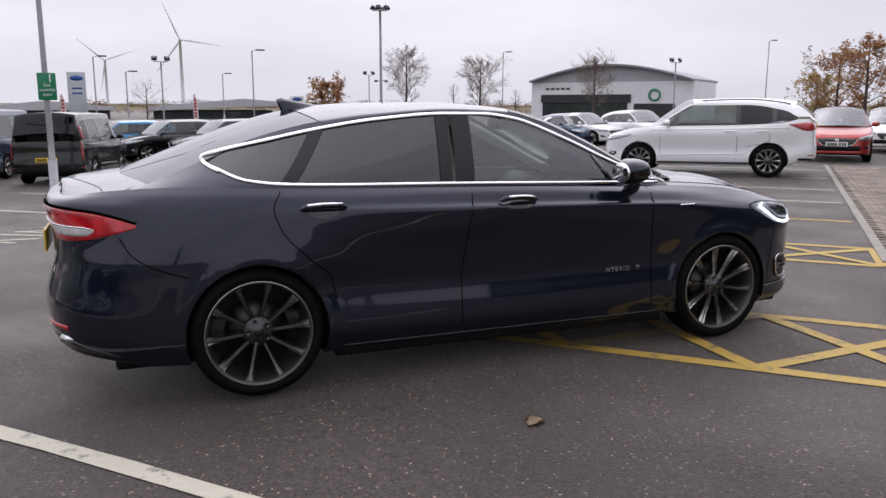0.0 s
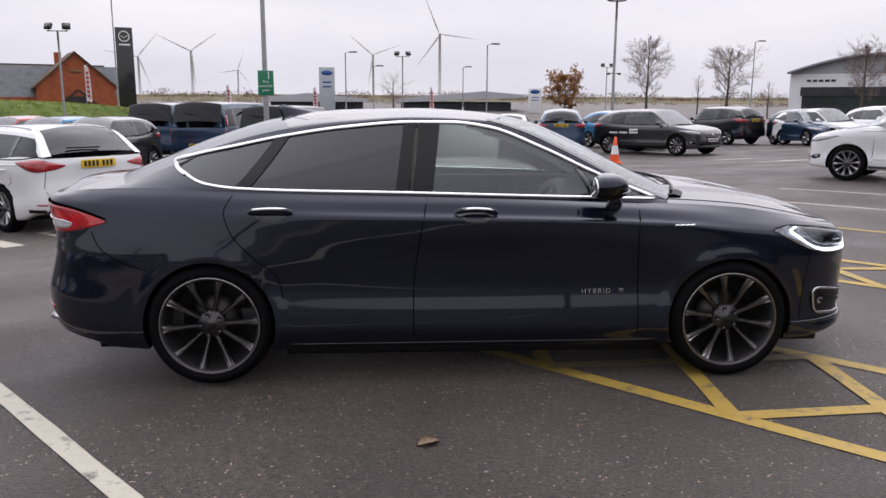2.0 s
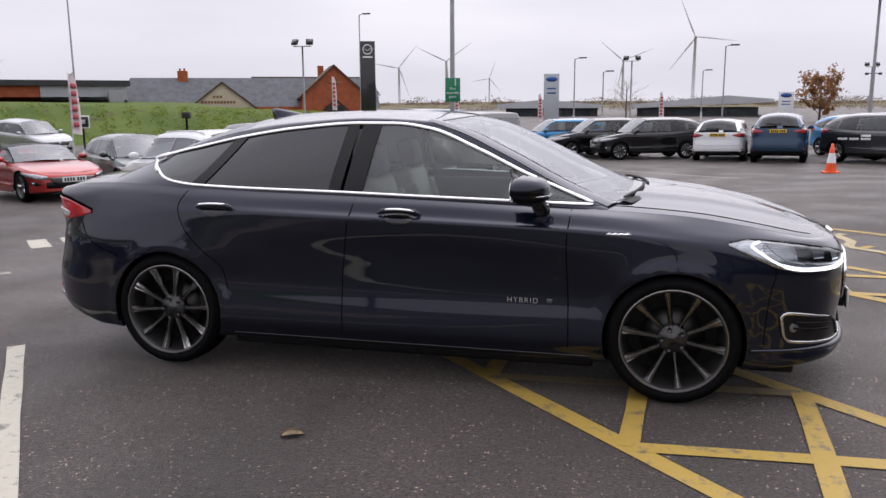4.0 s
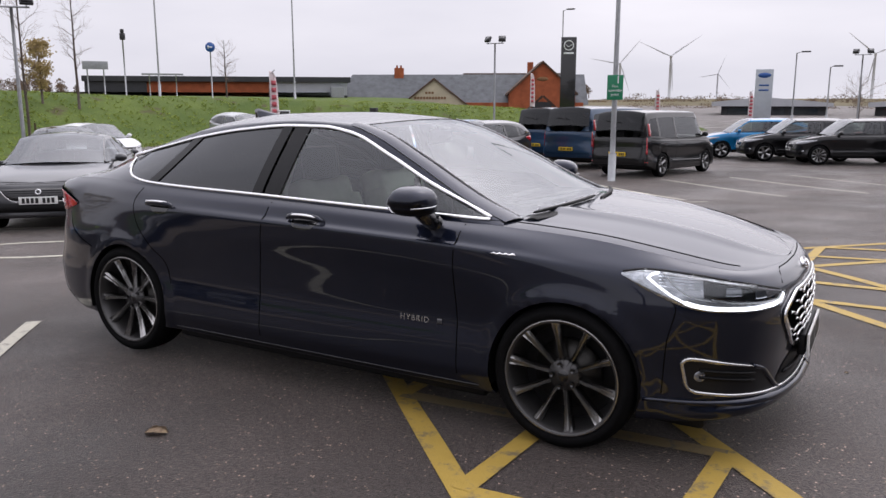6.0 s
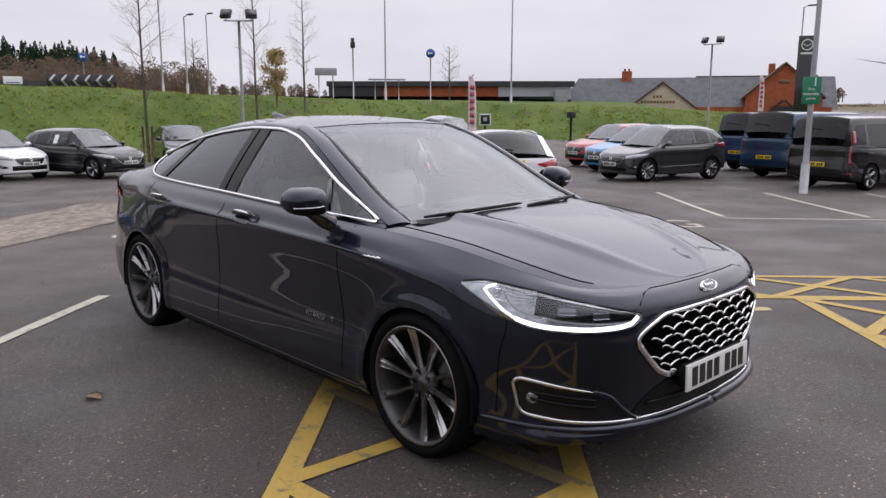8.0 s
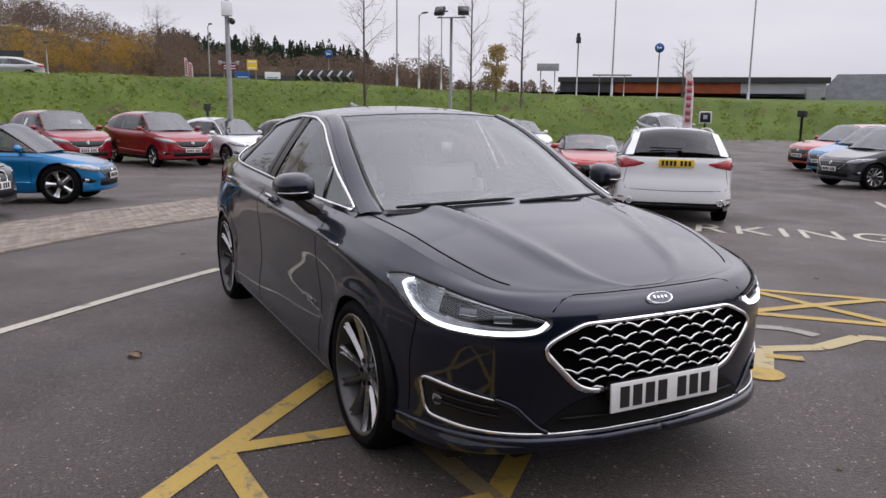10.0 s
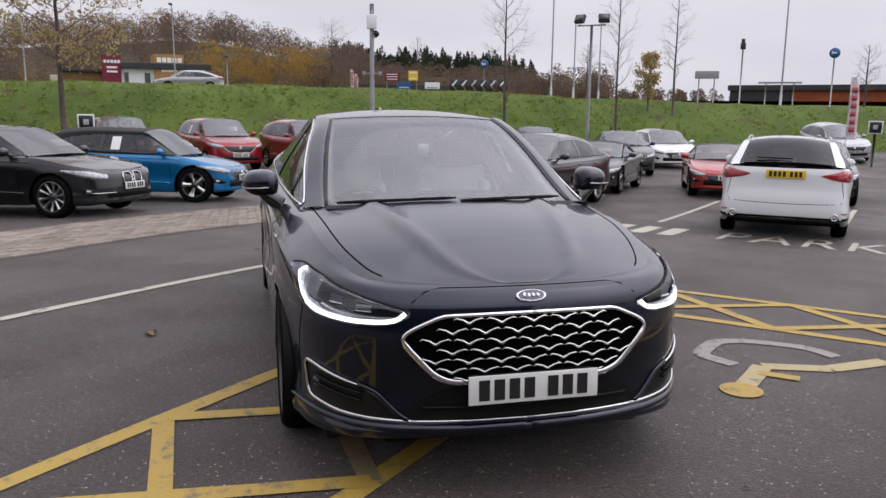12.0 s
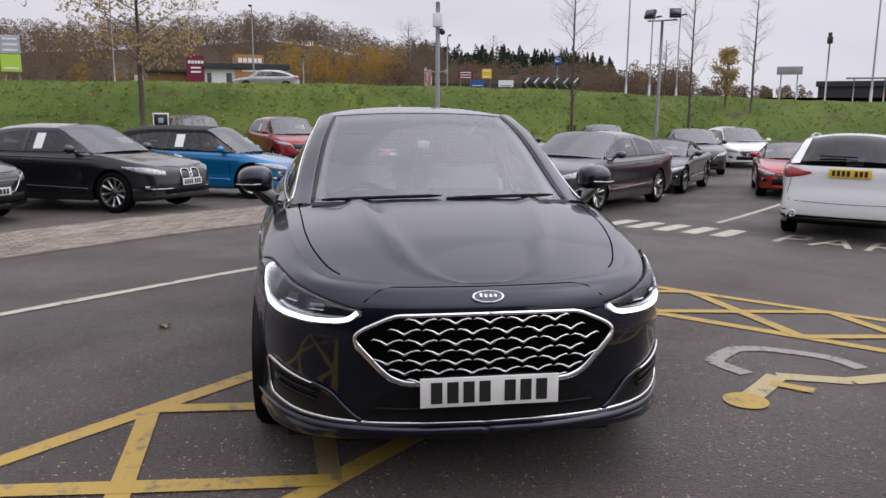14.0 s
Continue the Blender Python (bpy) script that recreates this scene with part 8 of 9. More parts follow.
slab(pb, "body", M_CREAMWALL, -0.2, 0.2, -0.2, 0.2, -0.3, 0.6, bevel=0.04)
parked_car("saloon_car", "saloon", SLV, -51.94, -4.42, (0.15, -0.99), 4.6, 1.8, 1.43, 2.7, "silver-grey saloon on the road above the bank", z=2.35)


# ---------------------------------------------------------------- trees, woods, turbines
M_BARK = mat("grey_brown_bark", (0.10, 0.08, 0.068), 0.9, 0, 0, 0.2, 12, 0.35, 0.6, 40)
M_TWIG = mat("brown_twig", (0.20, 0.145, 0.12), 0.9, 0, 0, 0.2, 12, 0.3)
M_OCHRE = leafy(mat("ochre_leaves", (0.36, 0.26, 0.11), 0.8, 0, 0, 0.3, 0.9, 0.35, tint=(0.42, 0.33, 0.16)))
M_RUST = leafy(mat("rust_brown_leaves", (0.24, 0.118, 0.052), 0.8, 0, 0, 0.3, 0.9, 0.4, tint=(0.36, 0.19, 0.08)))
M_STAKE = mat("timber_stake", (0.16, 0.12, 0.08), 0.8, 0, 0, 0.3, 10, 0.3)


def tree(name, x, y, z, h, label, leaves=None, leaf_n=0, spread=0.32, trunk=0.09, first=0.28, seed=1, levels=3, upright=0.55, leaf_size=0.12, stakes=False, twig=0.0):
    """A tree grown limb by limb: tapered trunk, limbs, twigs, and leaves where it has kept them."""
    rg = random.Random(seed)
    th = thing(name, label, "tree", pose(x, y, z), "trees")
    bt, bw = bmesh.new(), bmesh.new()
    tips = []
    pts = [Vector((0, 0, -0.2))]
    n = 9
    for k in range(1, n + 1):
        f = k / n
        pts.append(Vector((pts[-1].x + rg.uniform(-0.03, 0.03) * h * 0.12, pts[-1].y + rg.uniform(-0.03, 0.03) * h * 0.12, h * f)))
    tube(bt, pts, [trunk * (1 - 0.9 * k / n) ** 0.9 + 0.006 for k in range(n + 1)], 8)

    def grow(p, d, ln, r, lev):
        q = [p]
        steps = 4
        for k in range(steps):
            d = (d + Vector((rg.uniform(-0.2, 0.2), rg.uniform(-0.2, 0.2), rg.uniform(0.0, 0.22) * upright))).normalized()
            q.append(q[-1] + d * ln / steps)
        tube(bt if lev == 0 else bw, q, [max(r * (1 - 0.8 * k / steps), twig) for k in range(steps + 1)], 5 if lev == 0 else 3, False)
        if lev < levels - 1:
            m = (5, 4, 3)[min(lev, 2)]
            for k in range(m + 1):
                f = 0.25 + 0.75 * k / m
                i = min(int(f * steps), steps - 1)
                b = q[i].lerp(q[i + 1], f * steps - i)
                a = rg.uniform(0, 6.28)
                side = d.orthogonal().normalized()
                side.rotate(Matrix.Rotation(a, 3, d).to_quaternion())
                grow(b, (d * 0.75 + side * rg.uniform(0.5, 0.9)).normalized(), ln * rg.uniform(0.4, 0.62), r * 0.45, lev + 1)
        tips.extend(q[2:])
    limbs = int(10 + h * 1.6)
    for k in range(limbs):
        f = first + (0.97 - first) * k / limbs
        i = min(int(f * n), n - 1)
        b = pts[i].lerp(pts[i + 1], f * n - i)
        a = k * 2.4 + rg.uniform(-0.4, 0.4)
        shape = math.sin(math.pi * (0.18 + 0.80 * (f - first) / (1 - first))) ** 0.8
        ln = h * spread * shape * rg.uniform(0.75, 1.15)
        grow(b, Vector((math.cos(a), math.sin(a), upright + rg.uniform(-0.1, 0.35))).normalized(), max(ln, 0.2), trunk * (1 - f * 0.8) * 0.34 + 0.004, 0)
    part("trunk", bt, M_BARK, th)
    tagged(part("twig_growth", bw, M_TWIG, th), kind="stuff")
    if leaves:
        v, fc = [], []
        for k in range(leaf_n):
            c = rg.choice(tips) + Vector((rg.gauss(0, 0.09), rg.gauss(0, 0.09), rg.gauss(0, 0.08)))
            u = Vector((rg.gauss(0, 1), rg.gauss(0, 1), rg.gauss(0, 1))).normalized()
            w = u.orthogonal().normalized()
            s = leaf_size * rg.uniform(0.6, 1.2)
            n0 = len(v)
            v += [c - u * s * 0.5, c + w * s * 0.32, c + u * s * 0.5, c - w * s * 0.32]
            fc.append((n0, n0 + 1, n0 + 2, n0 + 3))
        me = bpy.data.meshes.new("crown")
        me.from_pydata([tuple(p) for p in v], [], fc)
        me.materials.append(leaves)
        ob = part_of("crown", me, th)
        ob["kind"] = "stuff"
    if stakes:
        for s in (-0.4, 0.4):
            bm = bmesh.new()
            tube(bm, [(s, 0, -0.2), (s, 0, 1.1)], 0.04, 6)
            part("stake", bm, M_STAKE, th)
    return th


tree("bare_tree", -24.27, 8.87, -0.35, 6.9, "slender bare young tree at the foot of the bank", spread=0.17, seed=3, trunk=0.062, stakes=True)
tree("bare_tree", -26.73, 14.8, -0.4, 7.6, "slender bare young tree at the foot of the bank", spread=0.12, seed=8, trunk=0.058, stakes=True)
tree("bare_tree", -30.32, 19.66, 1.35, 5.6, "slender bare young tree on the grass bank", spread=0.14, seed=12, trunk=0.06)
tree("autumn_tree", -34.01, 20.31, 1.6, 2.8, "small oval tree with ochre leaves on the bank", M_OCHRE, 2600, 0.24, 0.055, 0.14, 21, leaf_size=0.13, upright=0.6)
tree("oak_tree", -27.16, -7.46, 0.45, 7.2, "young oak with the last ochre leaves on the bank", M_OCHRE, 3600, 0.42, 0.11, 0.30, 31, upright=0.35, leaf_size=0.17)
tree("bare_tree", -63.59, 30.09, 2.3, 5.0, "bare young tree beyond the bank", spread=0.22, seed=41)
tree("bare_tree", -49.35, 48.14, 1.6, 5.2, "bare young tree beside the retail building", spread=0.24, seed=44)
tree("bare_tree", 27.33, 80.57, -0.6, 7.8, "bare rounded street tree", spread=0.33, seed=51, trunk=0.17, upright=0.6, levels=4, twig=0.009)
tree("bare_tree", 34.99, 77.63, -0.6, 7.0, "bare rounded street tree", spread=0.33, seed=52, trunk=0.17, upright=0.6, levels=4, twig=0.009)
tree("bare_tree", 47.38, 73.41, -0.6, 7.0, "bare rounded street tree before the hall", spread=0.34, seed=53, trunk=0.17, upright=0.6, levels=4, twig=0.009)
tree("bare_tree", 32.22, 78.58, -0.6, 4.6, "small bare street tree", spread=0.20, seed=54)
tree("bare_tree", 39.36, 77.13, -0.6, 4.0, "small bare street tree", spread=0.20, seed=55)
tree("bare_tree", -0.35, 75.07, -0.7, 4.2, "small bare tree by the showrooms", spread=0.42, seed=56, upright=0.5)
tree("autumn_tree", 17.73, 78.04, -0.7, 4.2, "low tree with dense rust-brown leaves", M_RUST, 3200, 0.48, 0.12, 0.18, 61, leaf_size=0.26)
tree("autumn_tree", 36.12, 27.78, -0.2, 5.1, "tall tree with thinning rust-brown leaves", M_RUST, 4200, 0.34, 0.12, 0.12, 71, leaf_size=0.17)
tree("autumn_tree", 37.82, 31.31, -0.2, 4.6, "tree with rust-brown leaves behind the car park", M_RUST, 3200, 0.42, 0.12, 0.12, 73, leaf_size=0.17)
tree("autumn_tree", 40.21, 35.09, -0.2, 3.4, "low tree with olive and rust leaves", M_OCHRE, 2500, 0.45, 0.1, 0.1, 74, leaf_size=0.2)
# trees on the camera's far side, mirrored in the car's flank
for k_, (x_, y_) in enumerate(((-6, -18), (5, -21), (-16, -22))):
    tree("bare_tree", x_, y_, 0, 7.5, "bare street tree behind the walk", spread=0.30, seed=81 + k_, trunk=0.12, levels=2)

# the wooded hill
M_HILL = mat("leaf_litter_slope", (0.075, 0.058, 0.036), 0.95, 0, 0, 0.2, 0.08, 0.3)


def wood_material(name, cols, coarse, fine):
    m = mat(name, (0.1, 0.07, 0.04), 0.95, 0, 0, 0.1)
    nt = m.node_tree
    g = nt.nodes.new("ShaderNodeNewGeometry")
    r = nt.nodes.new("ShaderNodeValToRGB")
    while len(r.color_ramp.elements) < len(cols):
        r.color_ramp.elements.new(0.5)
    for e, (p, c) in zip(r.color_ramp.elements, cols):
        e.position, e.color = p, (*c, 1)
    tc = nt.nodes["Texture Coordinate"]
    outs = []
    for scale in (coarse, fine):
        n = nt.nodes.new("ShaderNodeTexNoise")
        n.inputs["Scale"].default_value, n.inputs["Detail"].default_value = scale, 2
        nt.links.new(tc.outputs["Object"], n.inputs["Vector"])
        outs.append(n.outputs["Fac"])
    outs.append(g.outputs["Random Per Island"])
    src = outs[0]
    for w, o in ((0.45, outs[1]), (0.16, outs[2])):
        mx = nt.nodes.new("ShaderNodeMix")
        mx.inputs[0].default_value = w
        nt.links.new(src, mx.inputs[2])
        nt.links.new(o, mx.inputs[3])
        src = mx.outputs[0]
    nt.links.new(src, r.inputs["Fac"])
    nt.links.new(r.outputs[0], nt.nodes["Principled BSDF"].inputs["Base Color"])
    return leafy(m)


# twig browns, greyed and lightened so the colour carries the far haze
M_WOOD = wood_material("winter_wood", [(0.34, (0.125, 0.097, 0.084)), (0.48, (0.158, 0.118, 0.090)), (0.60, (0.185, 0.130, 0.080)), (0.72, (0.245, 0.160, 0.066))], 0.03, 0.28)
M_WOODOCHRE = wood_material("autumn_wood", [(0.34, (0.19, 0.165, 0.06)), (0.48, (0.31, 0.20, 0.055)), (0.62, (0.40, 0.225, 0.05)), (0.72, (0.28, 0.15, 0.05))], 0.04, 0.3)
M_PINE = leafy(mat("dark_pine", (0.035, 0.055, 0.032), 0.9, 0, 0, 0.15, 0.1, 0.4))
EYE0 = Vector((5, -1))
# the height of the tree line by compass bearing, in degrees left of +y
ridge = curve1((40, 3), (58, 5), (64, 6), (67, 7.5), (69.5, 12.3), (71.5, 14.3), (77, 15.7), (82, 16.3), (85, 17.9), (88.5, 20.5), (91, 22.5), (94, 23), (97, 22), (101, 20.8), (106, 19.5), (111, 18.5), (130, 14), (150, 10))


def hill_z(b, dist):
    base = 2.5
    top = float(ridge(b)) - 6.5
    f = min(max((dist - 110) / 95, 0), 1)
    return base + max(top - base, 0) * f * f * (3 - 2 * f)


bm = bmesh.new()
rows = []
for b_ in np.linspace(40, 150, 56):
    d_ = Vector((-math.sin(radians(b_)), math.cos(radians(b_))))
    rows.append([(EYE0.x + d_.x * q, EYE0.y + d_.y * q, hill_z(b_, q)) for q in (95, 110, 125, 140, 160, 180, 205, 240, 320)])
grid(bm, rows)
bm.normal_update()
if sum(f.normal.z for f in bm.faces) < 0:
    bmesh.ops.reverse_faces(bm, faces=bm.faces)
tagged(part("hillside", bm, M_HILL, None), "brown wooded hillside beyond the roundabout", "hill", kind="structure")


def leaf_cloud(name, material, centres, heights, widths, each, size, seed, pointed=False):
    """Crowns of small leaf and twig clumps scattered over many trees, with a thin stem in each."""
    rg = np.random.default_rng(seed)
    n = len(centres)
    f = rg.random((n, each))
    shape = (1.03 - f) if pointed else np.sin(np.pi * (0.10 + 0.86 * f)) ** 0.75
    lump = 1 + 0.28 * np.sin(9 * f + rg.uniform(0, 6.28, (n, 1))) * np.sin(5 * f + rg.uniform(0, 6.28, (n, 1)))
    rr = widths[:, None] * shape * lump * rg.random((n, each)) ** 0.42
    a = rg.uniform(0, 2 * np.pi, (n, each))
    low = 0.05 if pointed else 0.14
    p = np.stack([centres[:, None, 0] + rr * np.cos(a), centres[:, None, 1] + rr * np.sin(a), centres[:, None, 2] + heights[:, None] * (low + (1 - low) * f)], -1).reshape(-1, 3)
    u = rg.normal(0, 1, p.shape) + (0, 0, 0.45)
    u /= np.linalg.norm(u, axis=1)[:, None]
    t = np.cross(u, rg.normal(0, 1, p.shape))
    t /= np.linalg.norm(t, axis=1)[:, None]
    s = (size * rg.uniform(0.45, 1.3, len(p)))[:, None]
    v = np.stack([p - u * s * 0.5 - t * s * 0.25, p + t * s * 0.4, p + u * s * 0.55], 1).reshape(-1, 3)
    stem = np.stack([centres + (0.09, 0.05, -0.5), centres + (-0.09, -0.05, -0.5), centres + np.c_[np.zeros((n, 2)), heights * 0.9]], 1).reshape(-1, 3)
    v = np.r_[v, stem]
    me = bpy.data.meshes.new(name)
    me.from_pydata(v.tolist(), [], np.arange(len(v)).reshape(-1, 3).tolist())
    me.materials.append(material)
    return me


def wood(name, label, material, count, b0, b1, q0, q1, size, seed, tall, pointed=False, each=110, wide=1.0):
    rg = np.random.default_rng(seed + 100)
    b = rg.uniform(b0, b1, count)
    q = q0 + (q1 - q0) * rg.random(count) ** 0.7
    x, y = EYE0.x - np.sin(np.radians(b)) * q, EYE0.y + np.cos(np.radians(b)) * q
    z = np.array([hill_z(bb, qq) for bb, qq in zip(b, q)])
    h = tall * rg.uniform(0.62, 1.12, count)
    w = h * rg.uniform(0.28, 0.46, count) * (0.55 if pointed else 1) * wide
    me = leaf_cloud(name, material, np.c_[x, y, z], h, w, each, size, seed, pointed)
    return tagged(new(name, me), label, "woodland", kind="stuff")


wood("bare_woodland", "grey-brown winter woodland on the hill", M_WOOD, 1350, 81, 150, 112, 225, 0.34, 5, 6.6, each=230)
wood("ochre_woodland", "ochre and olive autumn trees at the edge of the wood", M_WOODOCHRE, 34, 84.5, 93, 108, 140, 0.36, 15, 6.6, each=380, wide=1.1)
wood("ochre_woodland", "scattered olive and ochre trees below the hill", M_WOODOCHRE, 22, 98, 140, 104, 130, 0.34, 16, 4.6, each=300, wide=1.1)
wood("brown_woodland", "brown low trees before the pine wood", M_WOOD, 220, 64, 84, 104, 150, 0.32, 17, 4.6, each=230)
wood("scrub_woodland", "low brown scrub below the wooded hill", M_WOOD, 420, 64, 150, 98, 122, 0.28, 6, 2.8, each=150)
wood("pine_wood", "dark pine wood on the end of the hill", M_PINE, 420, 69.3, 83.5, 180, 235, 0.45, 7, 6.4, True, 260, 1.5)
wood("hedge", "low brown hedge and far trees along the road", M_WOOD, 300, 20, 66, 118, 150, 0.3, 8, 2.2, each=130)
tree("bare_tree", -117.58, 12.63, 5.0, 8.5, "broad bare tree before the wood", spread=0.40, seed=91, trunk=0.12)
tree("bare_tree", -110.87, 24.29, 5.0, 6.5, "bare tree before the pine wood", spread=0.22, seed=92, trunk=0.1)

# far fields and tree line to the north
M_FIELD = mat("far_stubble_field", (0.13, 0.11, 0.06), 0.95, 0, 0, 0.2, 0.01, 0.3)
bm = bmesh.new()
rows = []
for b_ in np.linspace(-75, 45, 60):
    d_ = Vector((-math.sin(radians(b_)), math.cos(radians(b_))))
    rows.append([(EYE0.x + d_.x * q, EYE0.y + d_.y * q, z) for q, z in ((150, -0.9), (260, 0.0), (420, 0.6 + 0.6 * math.sin(b_ * 0.12)), (700, 2.0 + 1.2 * math.sin(b_ * 0.09 + 1)), (1400, 3))])
grid(bm, rows)
bm.normal_update()
if sum(f.normal.z for f in bm.faces) < 0:
    bmesh.ops.reverse_faces(bm, faces=bm.faces)
tagged(part("far_fields", bm, M_FIELD, None), "dull brown winter fields in the distance", "field", kind="structure")


def far_hedge(name, label, count, b0, b1, q0, q1, tall, seed):
    rg = random.Random(seed)
    v, fc = [], []
    for k in range(count):
        b = rg.uniform(b0, b1)
        q = rg.uniform(q0, q1)
        d = Vector((-math.sin(radians(b)), math.cos(radians(b))))
        cx, cy = EYE0.x + d.x * q, EYE0.y + d.y * q
        cz = -0.9 + max(0, q - 150) * 0.005
        h = tall * rg.uniform(0.4, 1.2) * (1 + 0.6 * math.sin(b * 0.7) * math.sin(b * 0.23))
        for j in range(36):
            p = Vector((cx + rg.gauss(0, tall * 0.5), cy + rg.gauss(0, tall * 0.5), cz + h * rg.random()))
            u = Vector((rg.gauss(0, 1), rg.gauss(0, 1), rg.gauss(0, 1))).normalized()
            t = u.orthogonal().normalized()
            s = tall * 0.17 * rg.uniform(0.5, 1.3)
            n0 = len(v)
            v += [p - u * s, p + t * s * 0.7, p + u * s]
            fc.append((n0, n0 + 1, n0 + 2))
    me = bpy.data.meshes.new(name)
    me.from_pydata([tuple(p) for p in v], [], fc)
    me.materials.append(M_WOOD)
    return tagged(new(name, me), label, "hedge", kind="stuff")


far_hedge("far_hedge", "low dark hedge across the fields", 700, -75, 42, 165, 215, 1.3, 11)
far_hedge("far_treeline", "dim far line of trees on the horizon", 700, -75, 42, 380, 460, 3.2, 12)

# wind turbines
M_TURBINE = mat("pale_grey_turbine", (0.55, 0.56, 0.58), 0.5, 0, 0, 0.4, 0.05, 0.04)


def turbine(x, y, hub, blade, turn, yaw):
    th = thing("wind_turbine", "pale three-bladed wind turbine on the skyline", "wind turbine", pose(x, y, -5, 0, 0, yaw), "wind turbines")
    bm = bmesh.new()
    tube(bm, [(0, 0, 0), (0, 0, hub * 0.5), (0, 0, hub + 4)], [blade * 0.05, blade * 0.042, blade * 0.03], 12)
    part("tower", bm, M_TURBINE, th)
    bm = bmesh.new()
    box(bm, -blade * 0.035, blade * 0.035, -blade * 0.07, blade * 0.13, hub + 3.2, hub + 3.2 + blade * 0.08, blade * 0.015)
    part("nacelle", bm, M_TURBINE, th)
    bm = bmesh.new()
    bmesh.ops.create_uvsphere(bm, u_segments=12, v_segments=8, radius=blade * 0.04, matrix=Matrix.Translation((0, -blade * 0.08, hub + 5)))
    part("spinner", bm, M_TURBINE, th)
    for k in range(3):
        a = radians(turn + 120 * k)
        bm = bmesh.new()
        rows = []
        for f, w in ((0.02, 0.022), (0.08, 0.030), (0.2, 0.042), (0.5, 0.028), (0.8, 0.016), (1.0, 0.004)):
            rows.append([(f * blade, -0.3 * w * blade), (f * blade, 0.7 * w * blade)])
        pts = []
        for (r0, w0), (r1, w1) in rows:
            ring = []
            for r_, w_, th_ in ((r0, w0, 0), (r0, w0 * 0.2, -0.006 * blade), (r1, w1, 0), (r0, w0 * 0.2, 0.006 * blade)):
                ring.append((r_ * math.cos(a) - w_ * math.sin(a), -blade * 0.09 + th_, hub + 5 + r_ * math.sin(a) + w_ * math.cos(a)))
            pts.append(ring)
        grid(bm, pts, close=True)
        bmesh.ops.recalc_face_normals(bm, faces=bm.faces)
        part("blade", bm, M_TURBINE, th)
    return th


turbine(47.07, 793.68, 62.2, 38, 113, 0)
turbine(-23.75, 994.8, 52.2, 37, 20, 0)
turbine(-278.99, 1469.05, 48.1, 34, 70, 15)
turbine(-214.0, 869.29, 48.5, 37, 35, 15)
turbine(-265.2, 855.04, 41.4, 33, 50, 15)


# ---------------------------------------------------------------- block paving
M_BLOCK = mat("concrete_paving_block", (0.215, 0.182, 0.152), 0.85, 0, 0, 0.3, 14, 0.22, 0.3, 120, obj_vary=0.28)
M_BLOCKBED = mat("sand_joint", (0.10, 0.088, 0.075), 0.95, 0, 0, 0.2, 30, 0.2)


def block_mesh():
    bm = bmesh.new()
    box(bm, -0.0975, 0.0975, -0.0475, 0.0475, -0.03, 0.012)
    top = [v for v in bm.verts if v.co.z > 0]
    for v in top:
        v.co.x *= 0.965
        v.co.y *= 0.93
    me = bpy.data.meshes.new("paving_block")
    bm.to_mesh(me)
    bm.free()
    me.materials.append(M_BLOCK)
    return me


M_KERB = mat("pale_concrete", (0.26, 0.245, 0.22), 0.85, 0, 0, 0.3, 8, 0.15)
BLOCK = block_mesh()


def paved_strip(name, label, s0, s1, d0, d1, near, along="d"):
    """A strip of block paving in stretcher bond; the blocks of the near stretch are pieces of their own."""
    bm = bmesh.new()
    n = max(2, int((d1 - d0) / 0.7))
    k = max(2, int((s1 - s0) / 0.7))
    grid(bm, [[lot(s0 + (s1 - s0) * i / k, d0 + (d1 - d0) * j / n, 0.004) for j in range(n + 1)] for i in range(k + 1)])
    bm.normal_update()
    if sum(f.normal.z for f in bm.faces) < 0:
        bmesh.ops.reverse_faces(bm, faces=bm.faces)
    strip = part(name, bm, M_BLOCKBED, None, smooth=False)
    tagged(strip, label, "paving", kind="structure")
    rg = random.Random(4)
    vv, ff = [], []
    rows = int((s1 - s0) / 0.1)
    cells = []
    for r in range(rows):
        for c in range(int((d1 - d0) / 0.2)):
            s, d = s0 + 0.05 + 0.1 * r, d0 + 0.1 + 0.2 * c + (0.1 if r % 2 else 0)
            if d > d1 - 0.08:
                continue
            cells.append((s, d))
    cells.sort(key=lambda q: (abs(q[1] - near[1]) * 0.6 + abs(q[0] - near[0]) * 1.0))
    for i, (s, d) in enumerate(cells):
        p = lot(s, d, 0.006 + rg.uniform(-0.002, 0.002))
        q = Matrix.Translation(p) @ pose(0, 0, 0, rg.uniform(-0.6, 0.6), rg.uniform(-0.6, 0.6), -45 + rg.uniform(-0.5, 0.5))
        if i < 300:
            part_of("paving_block", BLOCK, strip, q)
        else:
            n0 = len(vv)
            vv += [tuple(q @ v.co) for v in BLOCK.vertices]
            ff += [tuple(n0 + j for j in p_.vertices) for p_ in BLOCK.polygons]
    me = bpy.data.meshes.new("paving_blocks")
    me.from_pydata(vv, [], ff)
    me.materials.append(M_BLOCKS)
    tagged(part_of("paving_blocks", me, strip), kind="stuff")
    return strip


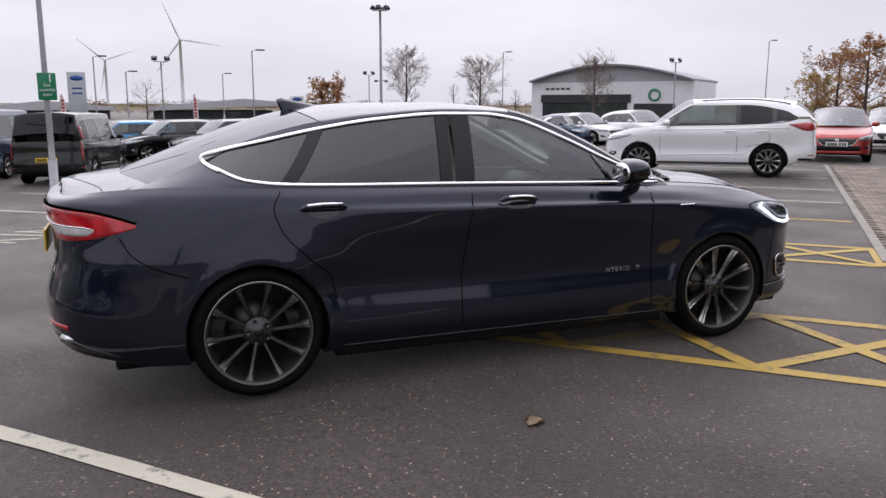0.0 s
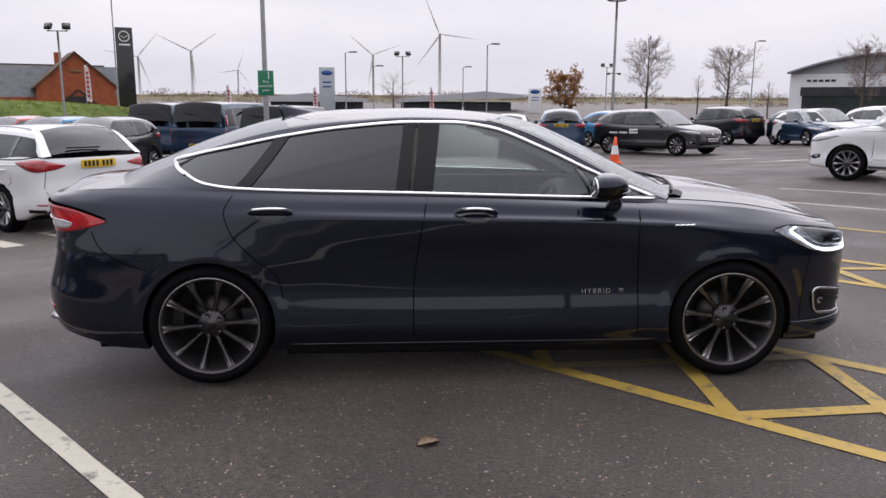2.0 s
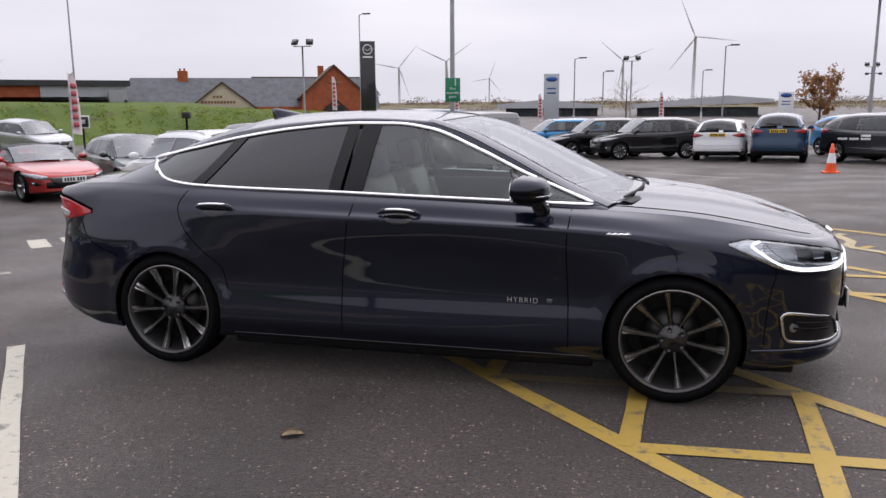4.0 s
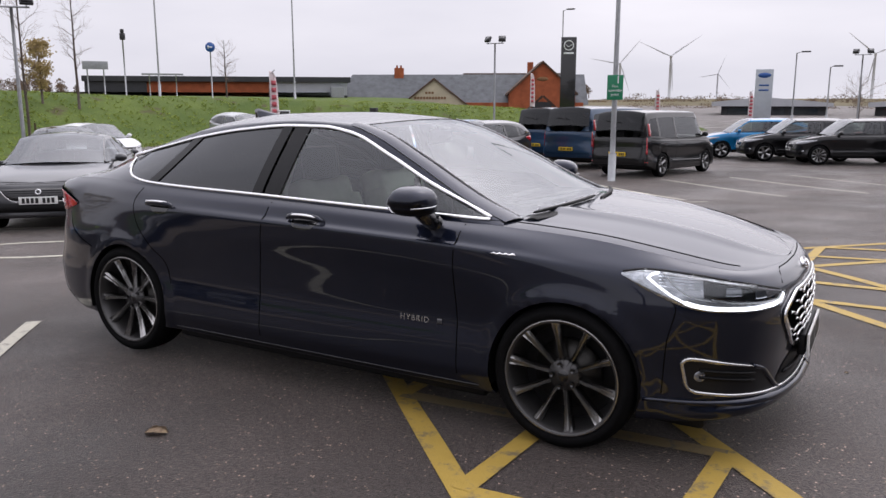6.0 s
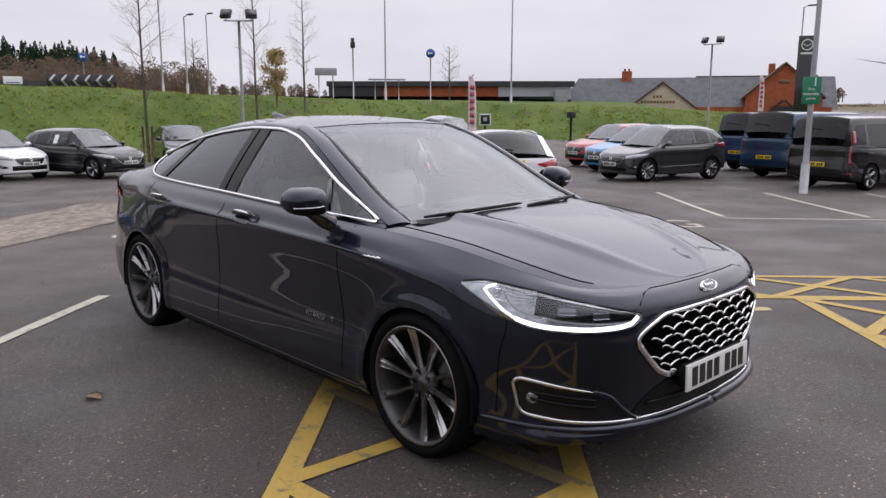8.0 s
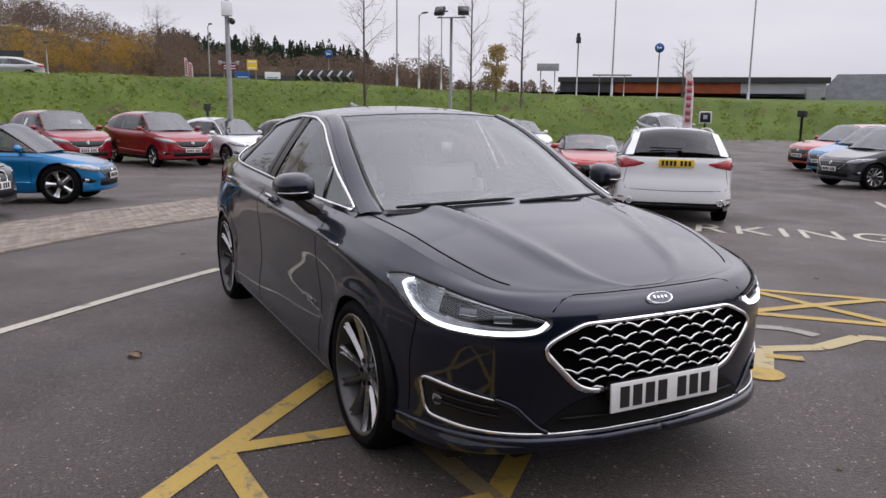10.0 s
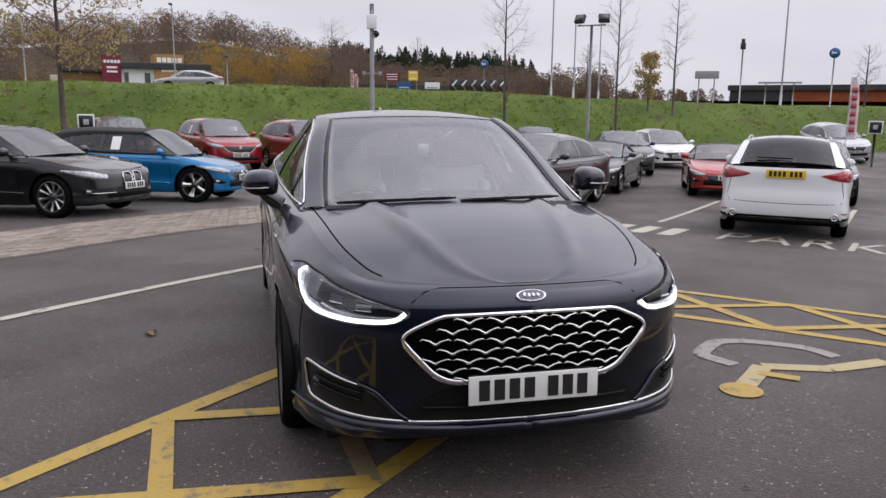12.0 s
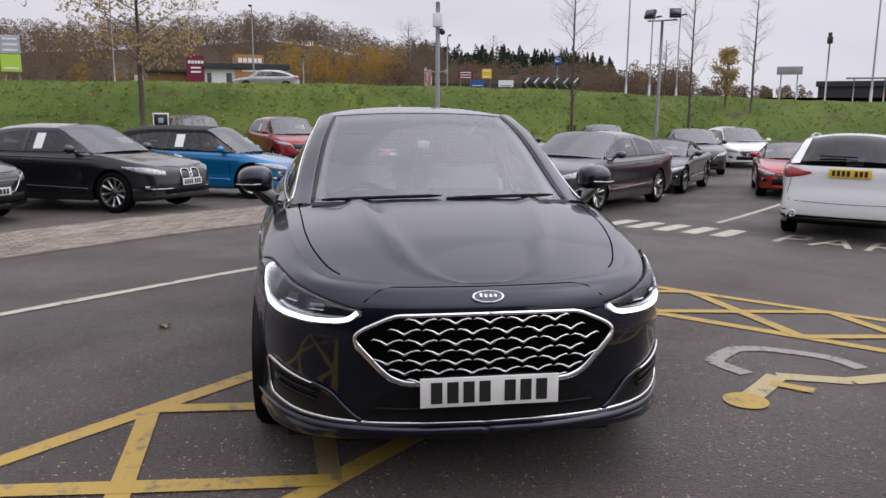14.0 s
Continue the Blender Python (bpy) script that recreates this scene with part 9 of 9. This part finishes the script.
M_BLOCKS = mat("concrete_paving_blocks", (0.215, 0.182, 0.152), 0.85, 0, 0, 0.3, 2.2, 0.3, 0.3, 120)
nt_ = M_BLOCKS.node_tree
geo_ = nt_.nodes.new("ShaderNodeNewGeometry")
mr_ = nt_.nodes.new("ShaderNodeMapRange")
mr_.inputs[3].default_value, mr_.inputs[4].default_value = 0.72, 1.28
nt_.links.new(geo_.outputs["Random Per Island"], mr_.inputs[0])
hs_ = nt_.nodes.new("ShaderNodeHueSaturation")
nt_.links.new(mr_.outputs[0], hs_.inputs["Value"])
nt_.links.new(nt_.nodes["Color Ramp"].outputs[0], hs_.inputs["Color"])
nt_.links.new(hs_.outputs[0], nt_.nodes["Principled BSDF"].inputs["Base Color"])
paved_strip("paving", "buff block paving strip across the car park", -7.25, -5.0, -11.0, 4.0, (-5.0, -3.0))
paved_strip("paving", "buff block paving beside the parking bays", 3.6, 17.0, 2.95, 5.6, (6.0, 2.95))
kerb = thing("kerb", "pale flush concrete edging along the block paving", "kerb", kind="structure")
for k_ in range(15):
    bm = bmesh.new()
    a0_ = 3.6 + 0.9 * k_
    pts_ = [lot(a0_, 2.86), lot(a0_ + 0.89, 2.86), lot(a0_ + 0.89, 2.955), lot(a0_, 2.955)]
    lo_ = [bm.verts.new(p - Vector((0, 0, 0.05))) for p in pts_]
    hi_ = [bm.verts.new(p + Vector((0, 0, 0.02))) for p in pts_]
    bm.faces.new(hi_)
    for j_ in range(4):
        bm.faces.new((lo_[j_], lo_[(j_ + 1) % 4], hi_[(j_ + 1) % 4], hi_[j_]))
    bmesh.ops.recalc_face_normals(bm, faces=bm.faces)
    part("kerb_stone", bm, M_KERB, kerb, smooth=False)


# ---------------------------------------------------------------- behind the walk: an unseen dark block, added to darken the nose and its reflections
m_, ln_ = frame_between((17, 5.5), (14, -32), 0.0)
unseen_block = thing("dark_reflection_block", "unseen dark building block added behind the walk to darken reflections", "building", m_)
slab(unseen_block, "wall", M_DARKWALL, 0, ln_, 0, 12, -0.3, 5.6)
slab(unseen_block, "fascia", M_CLADGREY, -0.5, ln_ + 0.5, -1.0, 12, 5.0, 6.2, bevel=0.05)
for k_ in range(7):
    slab(unseen_block, "window", M_SHOPGLASS, 1.0 + 5.2 * k_, 5.6 + 5.2 * k_, -0.06, 0.0, 0.1, 4.4)
